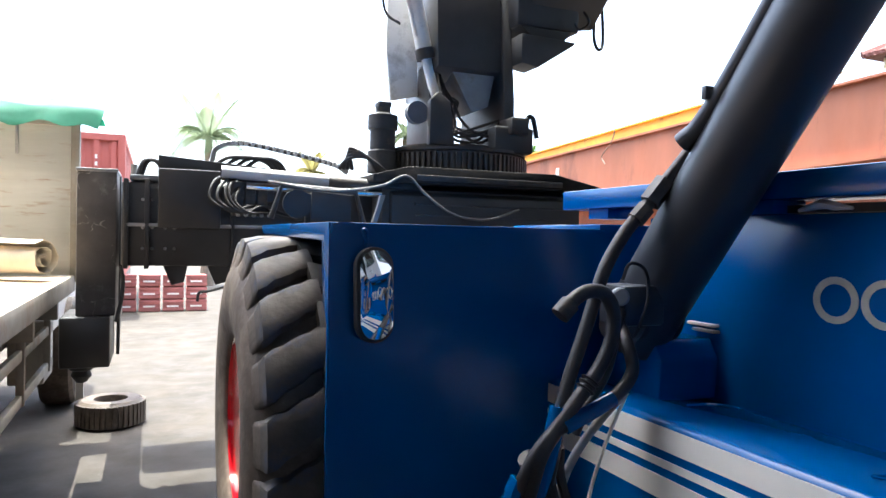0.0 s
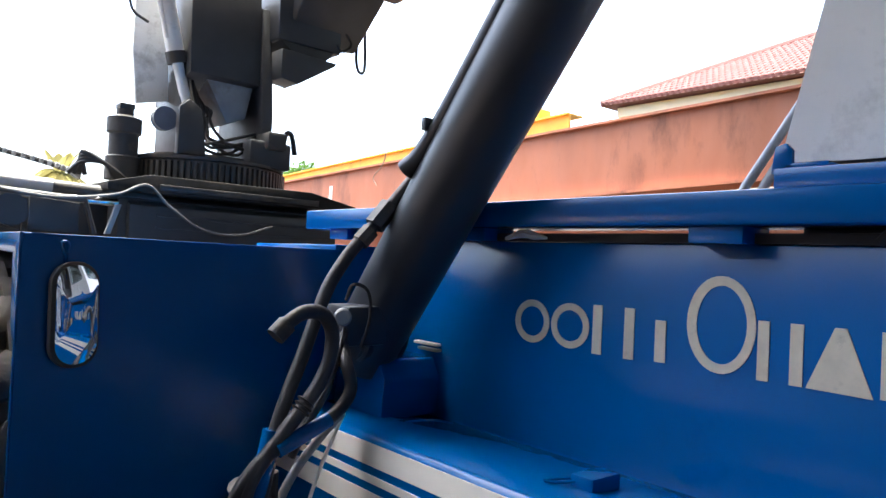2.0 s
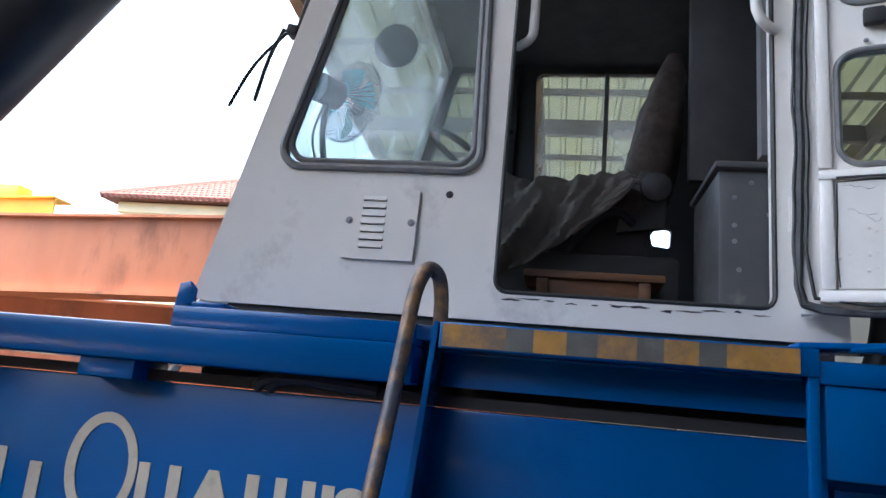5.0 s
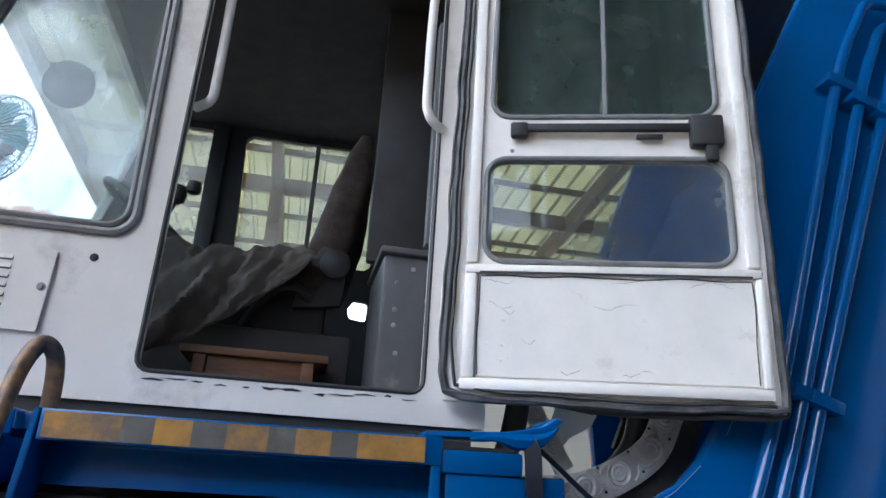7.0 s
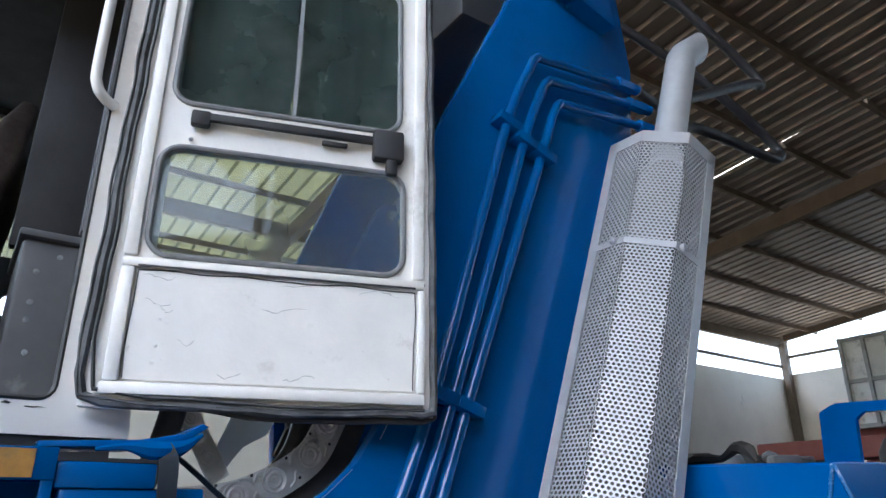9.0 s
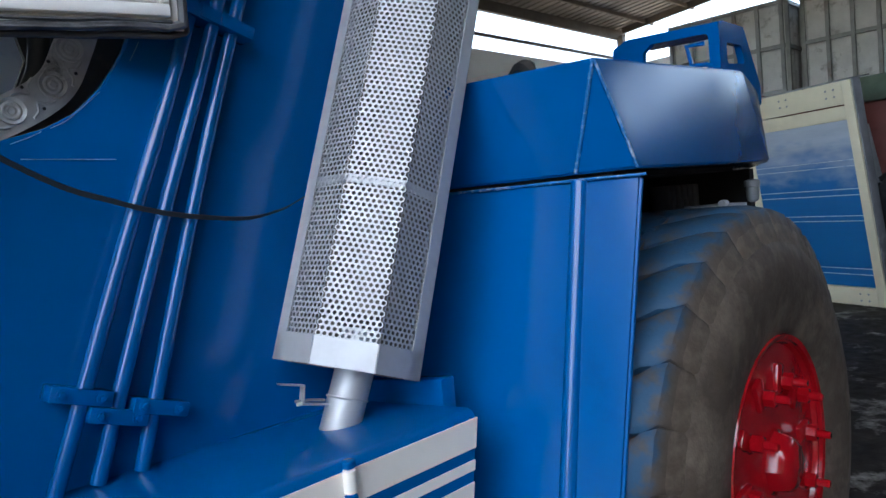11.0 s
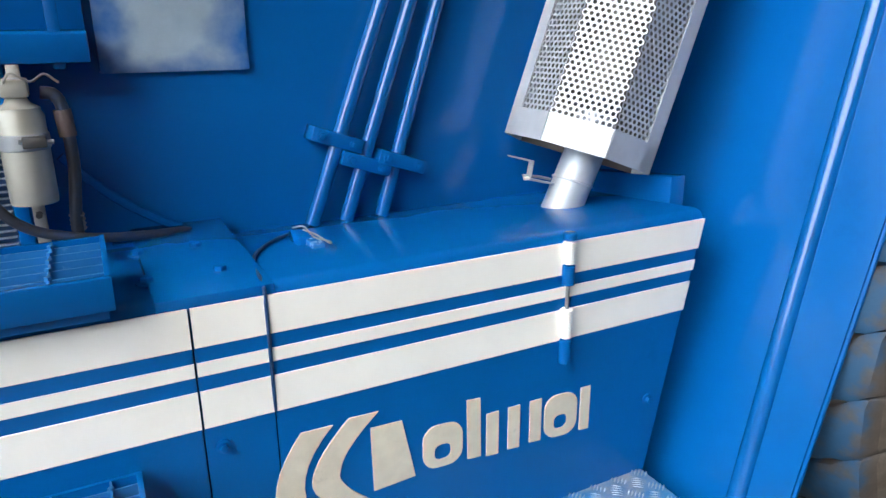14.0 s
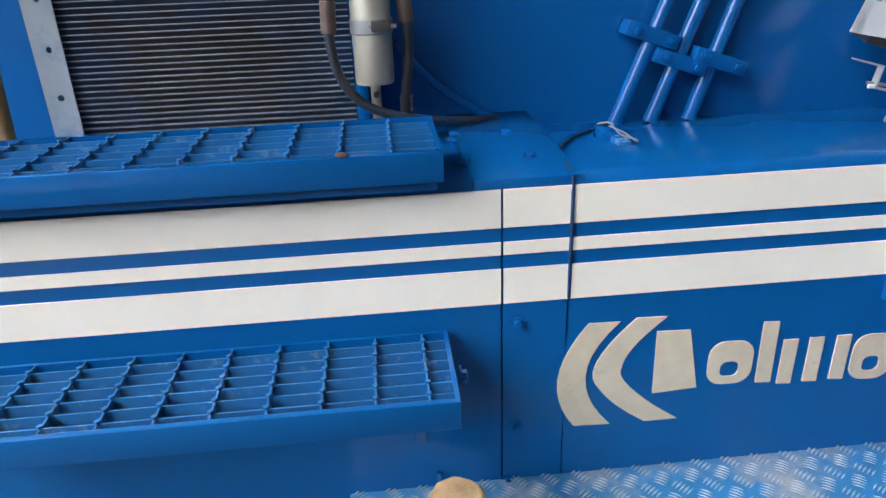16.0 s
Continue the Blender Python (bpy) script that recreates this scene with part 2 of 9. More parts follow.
def overspray_border(m, color):
    """Blue overspray round the sheet's rim, ragged towards the middle."""
    nt = m.node_tree
    b = nt.nodes["Principled BSDF"]
    plain = b.inputs["Base Color"].links[0].from_socket
    co, sep = nt.nodes.new("ShaderNodeTexCoord"), nt.nodes.new("ShaderNodeSeparateXYZ")
    nt.links.new(co.outputs["Generated"], sep.inputs[0])

    def calc(op, a, c):
        n = nt.nodes.new("ShaderNodeMath")
        n.operation = op
        for s_, v in zip(n.inputs, (a, c)):
            if isinstance(v, float):
                s_.default_value = v
            else:
                nt.links.new(v, s_)
        return n.outputs[0]

    far = calc('MAXIMUM', calc('ABSOLUTE', calc('SUBTRACT', sep.outputs["Y"], 0.5), 0.0), calc('ABSOLUTE', calc('SUBTRACT', sep.outputs["Z"], 0.42), 0.0))
    no = nt.nodes.new("ShaderNodeTexNoise")
    no.inputs["Scale"].default_value = 14.0
    no.inputs["Detail"].default_value = 6.0
    nt.links.new(co.outputs["Object"], no.inputs["Vector"])
    edge = calc('ADD', far, calc('MULTIPLY', calc('SUBTRACT', no.outputs["Fac"], 0.5), 0.5))
    mr = nt.nodes.new("ShaderNodeMapRange")
    mr.inputs["From Min"].default_value, mr.inputs["From Max"].default_value = 0.22, 0.50
    nt.links.new(edge, mr.inputs["Value"])
    x = nt.nodes.new("ShaderNodeMix")
    x.data_type = 'RGBA'
    nt.links.new(mr.outputs[0], x.inputs["Factor"])
    nt.links.new(plain, x.inputs["A"])
    x.inputs["B"].default_value = (*color, 1)
    nt.links.new(x.outputs["Result"], b.inputs["Base Color"])


def overspray_below(m, color, level):
    """Overspray over the lower part of a sheet, with streaks at its ragged upper edge."""
    nt = m.node_tree
    b = nt.nodes["Principled BSDF"]
    plain = b.inputs["Base Color"].links[0].from_socket
    co, sep = nt.nodes.new("ShaderNodeTexCoord"), nt.nodes.new("ShaderNodeSeparateXYZ")
    nt.links.new(co.outputs["Generated"], sep.inputs[0])
    mp, no = nt.nodes.new("ShaderNodeMapping"), nt.nodes.new("ShaderNodeTexNoise")
    mp.inputs["Scale"].default_value = (1.0, 1.0, 2.4)
    no.inputs["Scale"].default_value = 2.6
    no.inputs["Detail"].default_value = 7.0
    nt.links.new(co.outputs["Object"], mp.inputs["Vector"])
    nt.links.new(mp.outputs[0], no.inputs["Vector"])
    ad = nt.nodes.new("ShaderNodeMath")
    ad.operation = 'MULTIPLY_ADD'
    ad.inputs[1].default_value = 0.5
    nt.links.new(no.outputs["Fac"], ad.inputs[0])
    nt.links.new(sep.outputs["Z"], ad.inputs[2])
    mr = nt.nodes.new("ShaderNodeMapRange")
    mr.inputs["From Min"].default_value, mr.inputs["From Max"].default_value = level + 0.12, level + 0.40
    mr.inputs["To Min"].default_value, mr.inputs["To Max"].default_value = 1.0, 0.10
    nt.links.new(ad.outputs[0], mr.inputs["Value"])
    x = nt.nodes.new("ShaderNodeMix")
    x.data_type = 'RGBA'
    nt.links.new(mr.outputs[0], x.inputs["Factor"])
    nt.links.new(plain, x.inputs["A"])
    x.inputs["B"].default_value = (*color, 1)
    nt.links.new(x.outputs["Result"], b.inputs["Base Color"])


overspray_border(MASK_FILM, (0.004, 0.10, 0.32))
overspray_border(FIN_DARK, (0.008, 0.06, 0.16))
def overspray_tread(m, color, cy, cz, r0, r1, x0, x1):
    """Overspray on the crown of a tyre round the axis at cy, cz; it thins out down the flanks and towards the shoulder."""
    nt = m.node_tree
    b = nt.nodes["Principled BSDF"]
    plain = b.inputs["Base Color"].links[0].from_socket
    co, sep = nt.nodes.new("ShaderNodeTexCoord"), nt.nodes.new("ShaderNodeSeparateXYZ")
    sub, leng = nt.nodes.new("ShaderNodeVectorMath"), nt.nodes.new("ShaderNodeVectorMath")
    sub.operation, leng.operation = 'MULTIPLY_ADD', 'LENGTH'
    sub.inputs[1].default_value, sub.inputs[2].default_value = (0, 1, 1), (0, -cy, -cz)
    nt.links.new(co.outputs["Object"], sub.inputs[0])
    nt.links.new(sub.outputs[0], leng.inputs[0])
    nt.links.new(co.outputs["Object"], sep.inputs[0])
    no = nt.nodes.new("ShaderNodeTexNoise")
    no.inputs["Scale"].default_value, no.inputs["Detail"].default_value = 15.0, 8.0
    nt.links.new(co.outputs["Object"], no.inputs["Vector"])
    fac = None
    for sock, a, z, wide in ((leng.outputs["Value"], r0, r1, 0.05), (sep.outputs["X"], x0, x1, 0.30), (no.outputs["Fac"], 0.30, 0.52, 0.0)):
        if wide:
            w = nt.nodes.new("ShaderNodeMath")
            w.operation = 'MULTIPLY_ADD'
            w.inputs[1].default_value = wide
            nt.links.new(no.outputs["Fac"], w.inputs[0])
            nt.links.new(sock, w.inputs[2])
            sock, a, z = w.outputs[0], a + wide / 2, z + wide / 2
        mr = nt.nodes.new("ShaderNodeMapRange")
        mr.inputs["From Min"].default_value, mr.inputs["From Max"].default_value = a, z
        nt.links.new(sock, mr.inputs["Value"])
        if fac is None:
            fac = mr.outputs[0]
        else:
            mu = nt.nodes.new("ShaderNodeMath")
            mu.operation = 'MULTIPLY'
            nt.links.new(fac, mu.inputs[0])
            nt.links.new(mr.outputs[0], mu.inputs[1])
            fac = mu.outputs[0]
    x = nt.nodes.new("ShaderNodeMix")
    x.data_type = 'RGBA'
    nt.links.new(fac, x.inputs["Factor"])
    nt.links.new(plain, x.inputs["A"])
    x.inputs["B"].default_value = (*color, 1)
    nt.links.new(x.outputs["Result"], b.inputs["Base Color"])


overspray_tread(REAR_TREAD, (0.018, 0.062, 0.120), -2.81, 0.742, 0.695, 0.722, 0.99, 1.06)
# streaks of the tinted pane's reflection, put into a sheet's colour
PANE_STREAKS = material("grey_green_pane_streaks", (0.13, 0.155, 0.15), 0.8, vary=0.35, scale=7, bump=0.2, dirt=(0.05, 0.06, 0.06), dirt_amount=0.45, dirt_scale=5, stretch=(1, 1, 0.18))
BAR_PLATE = material("worn_bright_tread_bar", (0.40, 0.46, 0.52), 0.4, metal=0.3, vary=0.15, scale=9, bump=0.05, dirt=(0.04, 0.22, 0.45), dirt_amount=0.42, dirt_scale=5)
FAN_DARK = material("dark_teal_plastic", (0.02, 0.07, 0.09), 0.4, vary=0.1, bump=0.0)
FAN_TEAL = material("teal_plastic", (0.05, 0.50, 0.60), 0.35, vary=0.1, bump=0.0)
OLD_GREEN = material("faded_green_paint", (0.06, 0.085, 0.055), 0.7, vary=0.2, scale=6, bump=0.2, dirt=(0.1, 0.07, 0.05), dirt_amount=0.4)
OLD_TYRE = material("black_stored_tyre", (0.013, 0.0125, 0.0125), 0.7, vary=0.25, scale=5, bump=0.4, bump_scale=35)
GREEN_TARP = material("green_tarpaulin", (0.06, 0.30, 0.20), 0.55, vary=0.15, scale=4, bump=0.5, bump_scale=9)
CREAM_TARP = material("rolled_canvas", (0.55, 0.50, 0.40), 0.8, vary=0.12, scale=6, bump=0.4, bump_scale=20)
TRUCK_STEEL = material("worn_truck_frame", (0.30, 0.28, 0.24), 0.7, vary=0.2, scale=5, bump=0.2, dirt=(0.2, 0.12, 0.07), dirt_amount=0.4)
BED_BOARD = material("weathered_truck_deck", (0.40, 0.30, 0.20), 0.8, vary=0.2, scale=5, bump=0.3, piece=0.15)
PALLET_RED = material("dark_red_crate", (0.42, 0.15, 0.13), 0.7, vary=0.2, scale=4, bump=0.1, piece=0.25)
BARK = material("palm_bark", (0.22, 0.18, 0.13), 0.9, vary=0.25, scale=12, bump=0.5)
CREAM_PAINT = material("cream_frame_paint", (0.66, 0.60, 0.44), 0.45, vary=0.06, scale=4, bump=0.05)
SHUTTER = material("pale_sheet_with_blue_overspray", (0.40, 0.44, 0.50), 0.45, vary=0.12, scale=3, bump=0.05, dirt=(0.55, 0.57, 0.60), dirt_amount=0.25, dirt_scale=1.2, stretch=(0.3, 0.3, 2.6))
overspray_below(SHUTTER, (0.003, 0.125, 0.36), 0.74)
SHEET_WHITE = material("pale_worn_fold", (0.45, 0.52, 0.60), 0.45, vary=0.2, scale=12, bump=0.05, dirt=(0.02, 0.16, 0.40), dirt_amount=0.4, dirt_scale=6)
TEAL_CYL = material("teal_gas_bottle_paint", (0.045, 0.105, 0.12), 0.5, vary=0.2, scale=6, bump=0.15, dirt=(0.2, 0.13, 0.09), dirt_amount=0.3)
RUST_FRAME = material("rusty_steel_frame", (0.24, 0.15, 0.10), 0.7, vary=0.3, scale=9, bump=0.3)
SHELF_RED = material("red_shelf_paint", (0.15, 0.035, 0.028), 0.6, vary=0.15, scale=4, bump=0.1)
DARK_GROOVE = material("shadowed_blue_joint", (0.0, 0.035, 0.12), 0.6, vary=0.2, bump=0.1)
SCRAP_DARK = material("dark_greasy_scrap", (0.06, 0.055, 0.05), 0.6, vary=0.4, scale=9, bump=0.4, dirt=(0.2, 0.14, 0.1), dirt_amount=0.4)
CONT_RAIL = material("grey_container_rail", (0.36, 0.37, 0.37), 0.6, vary=0.2, scale=5, bump=0.1, dirt=(0.2, 0.15, 0.11), dirt_amount=0.3)
PALE_CONT = material("pale_grey_panel", (0.78, 0.79, 0.78), 0.6, vary=0.12, scale=2, bump=0.1, dirt=(0.25, 0.24, 0.22), dirt_amount=0.35)
WOOD = material("brown_plank", (0.17, 0.075, 0.034), 0.6, vary=0.5, scale=12, bump=0.3, dirt=(0.05, 0.035, 0.028), dirt_amount=0.45, dirt_scale=9, stretch=(1, 0.2, 1))
PALE_WOOD = material("pale_sawn_timber", (0.42, 0.29, 0.16), 0.8, vary=0.3, scale=30, bump=0.6, bump_scale=60, stretch=(1, 1, 0.2))
BOX_DARK = material("scuffed_dark_grey_metal", (0.075, 0.077, 0.082), 0.5, vary=0.25, scale=4, bump=0.15, dirt=(0.22, 0.22, 0.22), dirt_amount=0.28, dirt_scale=5)
DOOR_SEAL = material("worn_grey_black_door_rubber", (0.085, 0.088, 0.092), 0.5, vary=0.4, scale=18, bump=0.4, bump_scale=60, dirt=(0.02, 0.02, 0.02), dirt_amount=0.5, dirt_scale=14)
RUST_SLEEVE = material("rusty_hose_fitting", (0.105, 0.072, 0.062), 0.6, vary=0.3, scale=30, bump=0.3, dirt=(0.04, 0.09, 0.2), dirt_amount=0.35, dirt_scale=20)
DUSTY_CABLE = material("dusty_grey_cable", (0.13, 0.125, 0.12), 0.6, vary=0.2, scale=12, bump=0.1)


def glass(name, color=(0.9, 0.95, 0.95), rough=0.02, dust_and_glare=0.0):
    m = bpy.data.materials.new(name)
    m.use_nodes = True
    nt = m.node_tree
    nt.nodes.remove(nt.nodes["Principled BSDF"])
    out = nt.nodes["Material Output"]
    tr = nt.nodes.new("ShaderNodeBsdfTransparent")
    tr.inputs[0].default_value = (*color, 1)
    gl = nt.nodes.new("ShaderNodeBsdfGlossy")
    gl.inputs["Roughness"].default_value = rough
    fr = nt.nodes.new("ShaderNodeLayerWeight")
    fr.inputs[0].default_value = 0.5
    po = nt.nodes.new("ShaderNodeMath")
    po.operation = 'POWER'
    po.inputs[1].default_value = 4.0
    nt.links.new(fr.outputs["Facing"], po.inputs[0])
    mr = nt.nodes.new("ShaderNodeMapRange")
    mr.inputs["To Min"].default_value, mr.inputs["To Max"].default_value = 0.03, 0.7
    nt.links.new(po.outputs[0], mr.inputs["Value"])
    mx = nt.nodes.new("ShaderNodeMixShader")
    nt.links.new(mr.outputs[0], mx.inputs[0])
    nt.links.new(tr.outputs[0], mx.inputs[1])
    nt.links.new(gl.outputs[0], mx.inputs[2])
    # patchy translucent film: dust on the glass, raised to add glare
    tl, md = nt.nodes.new("ShaderNodeBsdfTranslucent"), nt.nodes.new("ShaderNodeMixShader")
    co, no, ra = nt.nodes.new("ShaderNodeTexCoord"), nt.nodes.new("ShaderNodeTexNoise"), nt.nodes.new("ShaderNodeMapRange")
    no.inputs["Scale"].default_value = 5.0
    no.inputs["Detail"].default_value = 6.0
    nt.links.new(co.outputs["Object"], no.inputs["Vector"])
    nt.links.new(no.outputs["Fac"], ra.inputs["Value"])
    ra.inputs["From Min"].default_value, ra.inputs["From Max"].default_value = 0.3, 0.75
    ra.inputs["To Min"].default_value, ra.inputs["To Max"].default_value = dust_and_glare * 0.3, dust_and_glare * 2
    tl.inputs[0].default_value = (0.7, 0.72, 0.7, 1)
    nt.links.new(ra.outputs[0], md.inputs[0])
    nt.links.new(mx.outputs[0], md.inputs[1])
    nt.links.new(tl.outputs[0], md.inputs[2])
    nt.links.new(md.outputs[0], out.inputs[0])
    return m


GLASS = glass("clear_cab_glass", (0.88, 0.93, 0.93), 0.02, 0.20)
DARK_GLASS = glass("tinted_cab_glass", (0.66, 0.72, 0.71), 0.05, 0.24)


def translucent_sheet(name, color):
    m = bpy.data.materials.new(name)
    m.use_nodes = True
    nt = m.node_tree
    nt.nodes.remove(nt.nodes["Principled BSDF"])
    d, t, mx = nt.nodes.new("ShaderNodeBsdfDiffuse"), nt.nodes.new("ShaderNodeBsdfTranslucent"), nt.nodes.new("ShaderNodeMixShader")
    co, no, ra = nt.nodes.new("ShaderNodeTexCoord"), nt.nodes.new("ShaderNodeTexNoise"), nt.nodes.new("ShaderNodeMapRange")
    hs = nt.nodes.new("ShaderNodeHueSaturation")
    no.inputs["Scale"].default_value = 1.3
    nt.links.new(co.outputs["Object"], no.inputs["Vector"])
    nt.links.new(no.outputs["Fac"], ra.inputs["Value"])
    ra.inputs["To Min"].default_value, ra.inputs["To Max"].default_value = 0.7, 1.2
    hs.inputs["Color"].default_value = (*color, 1)
    nt.links.new(ra.outputs[0], hs.inputs["Value"])
    for n in (d, t):
        nt.links.new(hs.outputs[0], n.inputs["Color"])
    mx.inputs[0].default_value = 0.65
    nt.links.new(d.outputs[0], mx.inputs[1])
    nt.links.new(t.outputs[0], mx.inputs[2])
    nt.links.new(mx.outputs[0], nt.nodes["Material Output"].inputs[0])
    return m


PALM_LEAF = translucent_sheet("sunlit_palm_leaf", (0.17, 0.21, 0.12))
PALM_YELLOW = translucent_sheet("yellowed_palm_leaf", (0.27, 0.24, 0.09))
BUSH_LEAF = translucent_sheet("bush_leaf", (0.10, 0.18, 0.04))
ROOF_LIGHT = translucent_sheet("yellowed_clear_roof_sheet", (0.044, 0.046, 0.029))
MIRROR = material("mirror_glass", (0.85, 0.87, 0.88), 0.02, metal=1.0, vary=0.0, bump=0.0)


# ---------- mesh helpers ----------
def mesh_from(name, bm, mat, smooth=False):
    me = bpy.data.meshes.new(name)
    bm.normal_update()
    bm.to_mesh(me)
    bm.free()
    for m in (mat if isinstance(mat, (list, tuple)) else [mat]):
        me.materials.append(m)
    if smooth:
        me.polygons.foreach_set("use_smooth", [True] * len(me.polygons))
        me.set_sharp_from_angle(angle=radians(40))
    return me


def part(name, bm, mat, parent=None, label="", smooth=True):
    ob = new(name, mesh_from(name, bm, mat, smooth))
    if parent is not None:
        ob.parent = parent
        ob.matrix_parent_inverse = Matrix.Translation(-parent.location)
    return tagged(ob, label)


def thing(name, at, label, category, group="", kind=""):
    ob = new(name)
    ob.location = at
    return tagged(ob, label, category, group, kind)


def add_box(bm, x0, x1, y0, y1, z0, z1, bevel=0.0, m=None, seg=2, mat=0):
    vs = [bm.verts.new((x, y, z)) for x in (x0, x1) for y in (y0, y1) for z in (z0, z1)]
    fs = [bm.faces.new([vs[i] for i in f]) for f in ((0, 1, 3, 2), (4, 6, 7, 5), (0, 4, 5, 1), (2, 3, 7, 6), (0, 2, 6, 4), (1, 5, 7, 3))]
    for f in fs:
        f.material_index = mat
    if bevel:
        es = list({e for f in fs for e in f.edges})
        r = bmesh.ops.bevel(bm, geom=es, offset=bevel, segments=seg, profile=0.5, affect='EDGES')
        vs = list({v for f in r["faces"] for v in f.verts} | {v for v in vs if v.is_valid})
    if m is not None:
        bmesh.ops.transform(bm, matrix=m, verts=[v for v in vs if v.is_valid])
    return vs


def box(x0, x1, y0, y1, z0, z1, bevel=0.0, m=None, seg=2):
    bm = bmesh.new()
    add_box(bm, x0, x1, y0, y1, z0, z1, bevel, m, seg)
    return bm


def add_prism(bm, pts, axis, a, b, m=None):
    """A polygon given in the two other axes (in xyz order), drawn out along axis from a to b."""
    k = "xyz".index(axis)

    def at(p, v):
        q = list(p)
        q.insert(k, v)
        return q
    lo, hi = [bm.verts.new(at(p, a)) for p in pts], [bm.verts.new(at(p, b)) for p in pts]
    n = len(pts)
    bm.faces.new(lo)
    bm.faces.new(hi[::-1])
    for i in range(n):
        bm.faces.new((lo[i], hi[i], hi[(i + 1) % n], lo[(i + 1) % n]))
    if m is not None:
        bmesh.ops.transform(bm, matrix=m, verts=lo + hi)
    return lo + hi


def prism(pts, axis, a, b, bevel=0.0, m=None, seg=2):
    bm = bmesh.new()
    add_prism(bm, pts, axis, a, b, m)
    bmesh.ops.recalc_face_normals(bm, faces=bm.faces)
    if bevel:
        bmesh.ops.bevel(bm, geom=list(bm.edges), offset=bevel, segments=seg, profile=0.5, affect='EDGES')
    return bm


def smooth_path(pts, n=8):
    """A curve through the points."""
    pts = [Vector(p) for p in pts]
    if len(pts) < 3:
        return pts
    out = []
    ext = [2 * pts[0] - pts[1], *pts, 2 * pts[-1] - pts[-2]]
    for i in range(1, len(ext) - 2):
        p0, p1, p2, p3 = ext[i - 1:i + 3]
        for k in range(n):
            t = k / n
            out.append(0.5 * ((2 * p1) + (p2 - p0) * t + (2 * p0 - 5 * p1 + 4 * p2 - p3) * t * t + (3 * p1 - p0 - 3 * p2 + p3) * t ** 3))
    out.append(pts[-1])
    return out


def add_tube(bm, pts, r, seg=10, cap=True):
    pts = [Vector(p) for p in pts]
    rings, up = [], None
    for i, p in enumerate(pts):
        d = (pts[min(i + 1, len(pts) - 1)] - pts[max(i - 1, 0)]).normalized()
        if up is None:
            up = d.orthogonal().normalized()
        up = (up - d * up.dot(d)).normalized()
        across = d.cross(up)
        rr = r[i] if isinstance(r, (list, tuple)) else r
        rings.append([bm.verts.new(p + (up * math.cos(2 * math.pi * k / seg) + across * math.sin(2 * math.pi * k / seg)) * rr) for k in range(seg)])
    for a, b in zip(rings, rings[1:]):
        for k in range(seg):
            bm.faces.new((a[k], a[(k + 1) % seg], b[(k + 1) % seg], b[k]))
    if cap:
        bm.faces.new(rings[0][::-1])
        bm.faces.new(rings[-1])


def tube(pts, r, seg=10, curve=0):
    bm = bmesh.new()
    if curve and len(pts) > 2:
        if isinstance(r, list):
            r = [r[i] + (r[i + 1] - r[i]) * k / curve for i in range(len(r) - 1) for k in range(curve)] + [r[-1]]
        pts = smooth_path(pts, curve)
    add_tube(bm, pts, r, seg)
    return bm


def add_lathe(bm, prof, seg, m, close=False):
    """A profile of (radius, height) turned round local z, placed by m."""
    rings = [[bm.verts.new(m @ Vector((r * math.cos(2 * math.pi * k / seg), r * math.sin(2 * math.pi * k / seg), h))) for k in range(seg)] for r, h in prof]
    pairs = list(zip(rings, rings[1:]))
    if close:
        pairs.append((rings[-1], rings[0]))
    for a, b in pairs:
        for k in range(seg):
            bm.faces.new((a[k], a[(k + 1) % seg], b[(k + 1) % seg], b[k]))
    if not close:
        bm.faces.new(rings[0][::-1])
        bm.faces.new(rings[-1])


def lathe(prof, seg, m=Matrix(), close=False):
    bm = bmesh.new()
    add_lathe(bm, prof, seg, m, close)
    bmesh.ops.recalc_face_normals(bm, faces=bm.faces)
    return bm


def rounded(x0, x1, y0, y1, r, n=5):
    """A rectangle's outline with rounded corners."""
    out = []
    for cx, cy, a in ((x1 - r, y1 - r, 0), (x0 + r, y1 - r, 90), (x0 + r, y0 + r, 180), (x1 - r, y0 + r, 270)):
        for k in range(n + 1):
            t = radians(a + 90 * k / n)
            out.append((cx + r * math.cos(t), cy + r * math.sin(t)))
    return out


def add_plate(bm, outer, holes, m, thick, mat=0):
    """A flat sheet with holes, in local xy, thickness along local z, placed by m."""
    loops = []
    edges = []
    for pts in (outer, *holes):
        vs = [bm.verts.new((x, y, 0)) for x, y in pts]
        es = [bm.edges.new((vs[i], vs[(i + 1) % len(vs)])) for i in range(len(vs))]
        loops.append(vs)
        edges += es
    r = bmesh.ops.triangle_fill(bm, use_beauty=True, use_dissolve=False, edges=edges)
    faces = [g for g in r["geom"] if isinstance(g, bmesh.types.BMFace)]
    for f in faces:
        f.material_index = mat
    if thick:
        e = bmesh.ops.extrude_face_region(bm, geom=faces)
        top = [g for g in e["geom"] if isinstance(g, bmesh.types.BMVert)]
        bmesh.ops.translate(bm, vec=(0, 0, thick), verts=top)
    else:
        top = []
    allv = [v for lp in loops for v in lp] + top
    bmesh.ops.transform(bm, matrix=m, verts=allv)


def plate(outer, holes, m, thick):
    bm = bmesh.new()
    add_plate(bm, outer, holes, m, thick)
    bmesh.ops.recalc_face_normals(bm, faces=bm.faces)
    return bm


# a sheet facing -x: local x runs to -y, local y to z, thickness towards +x
def side(x):
    return Matrix(((0, 0, 1, x), (-1, 0, 0, 0), (0, 1, 0, 0), (0, 0, 0, 1)))


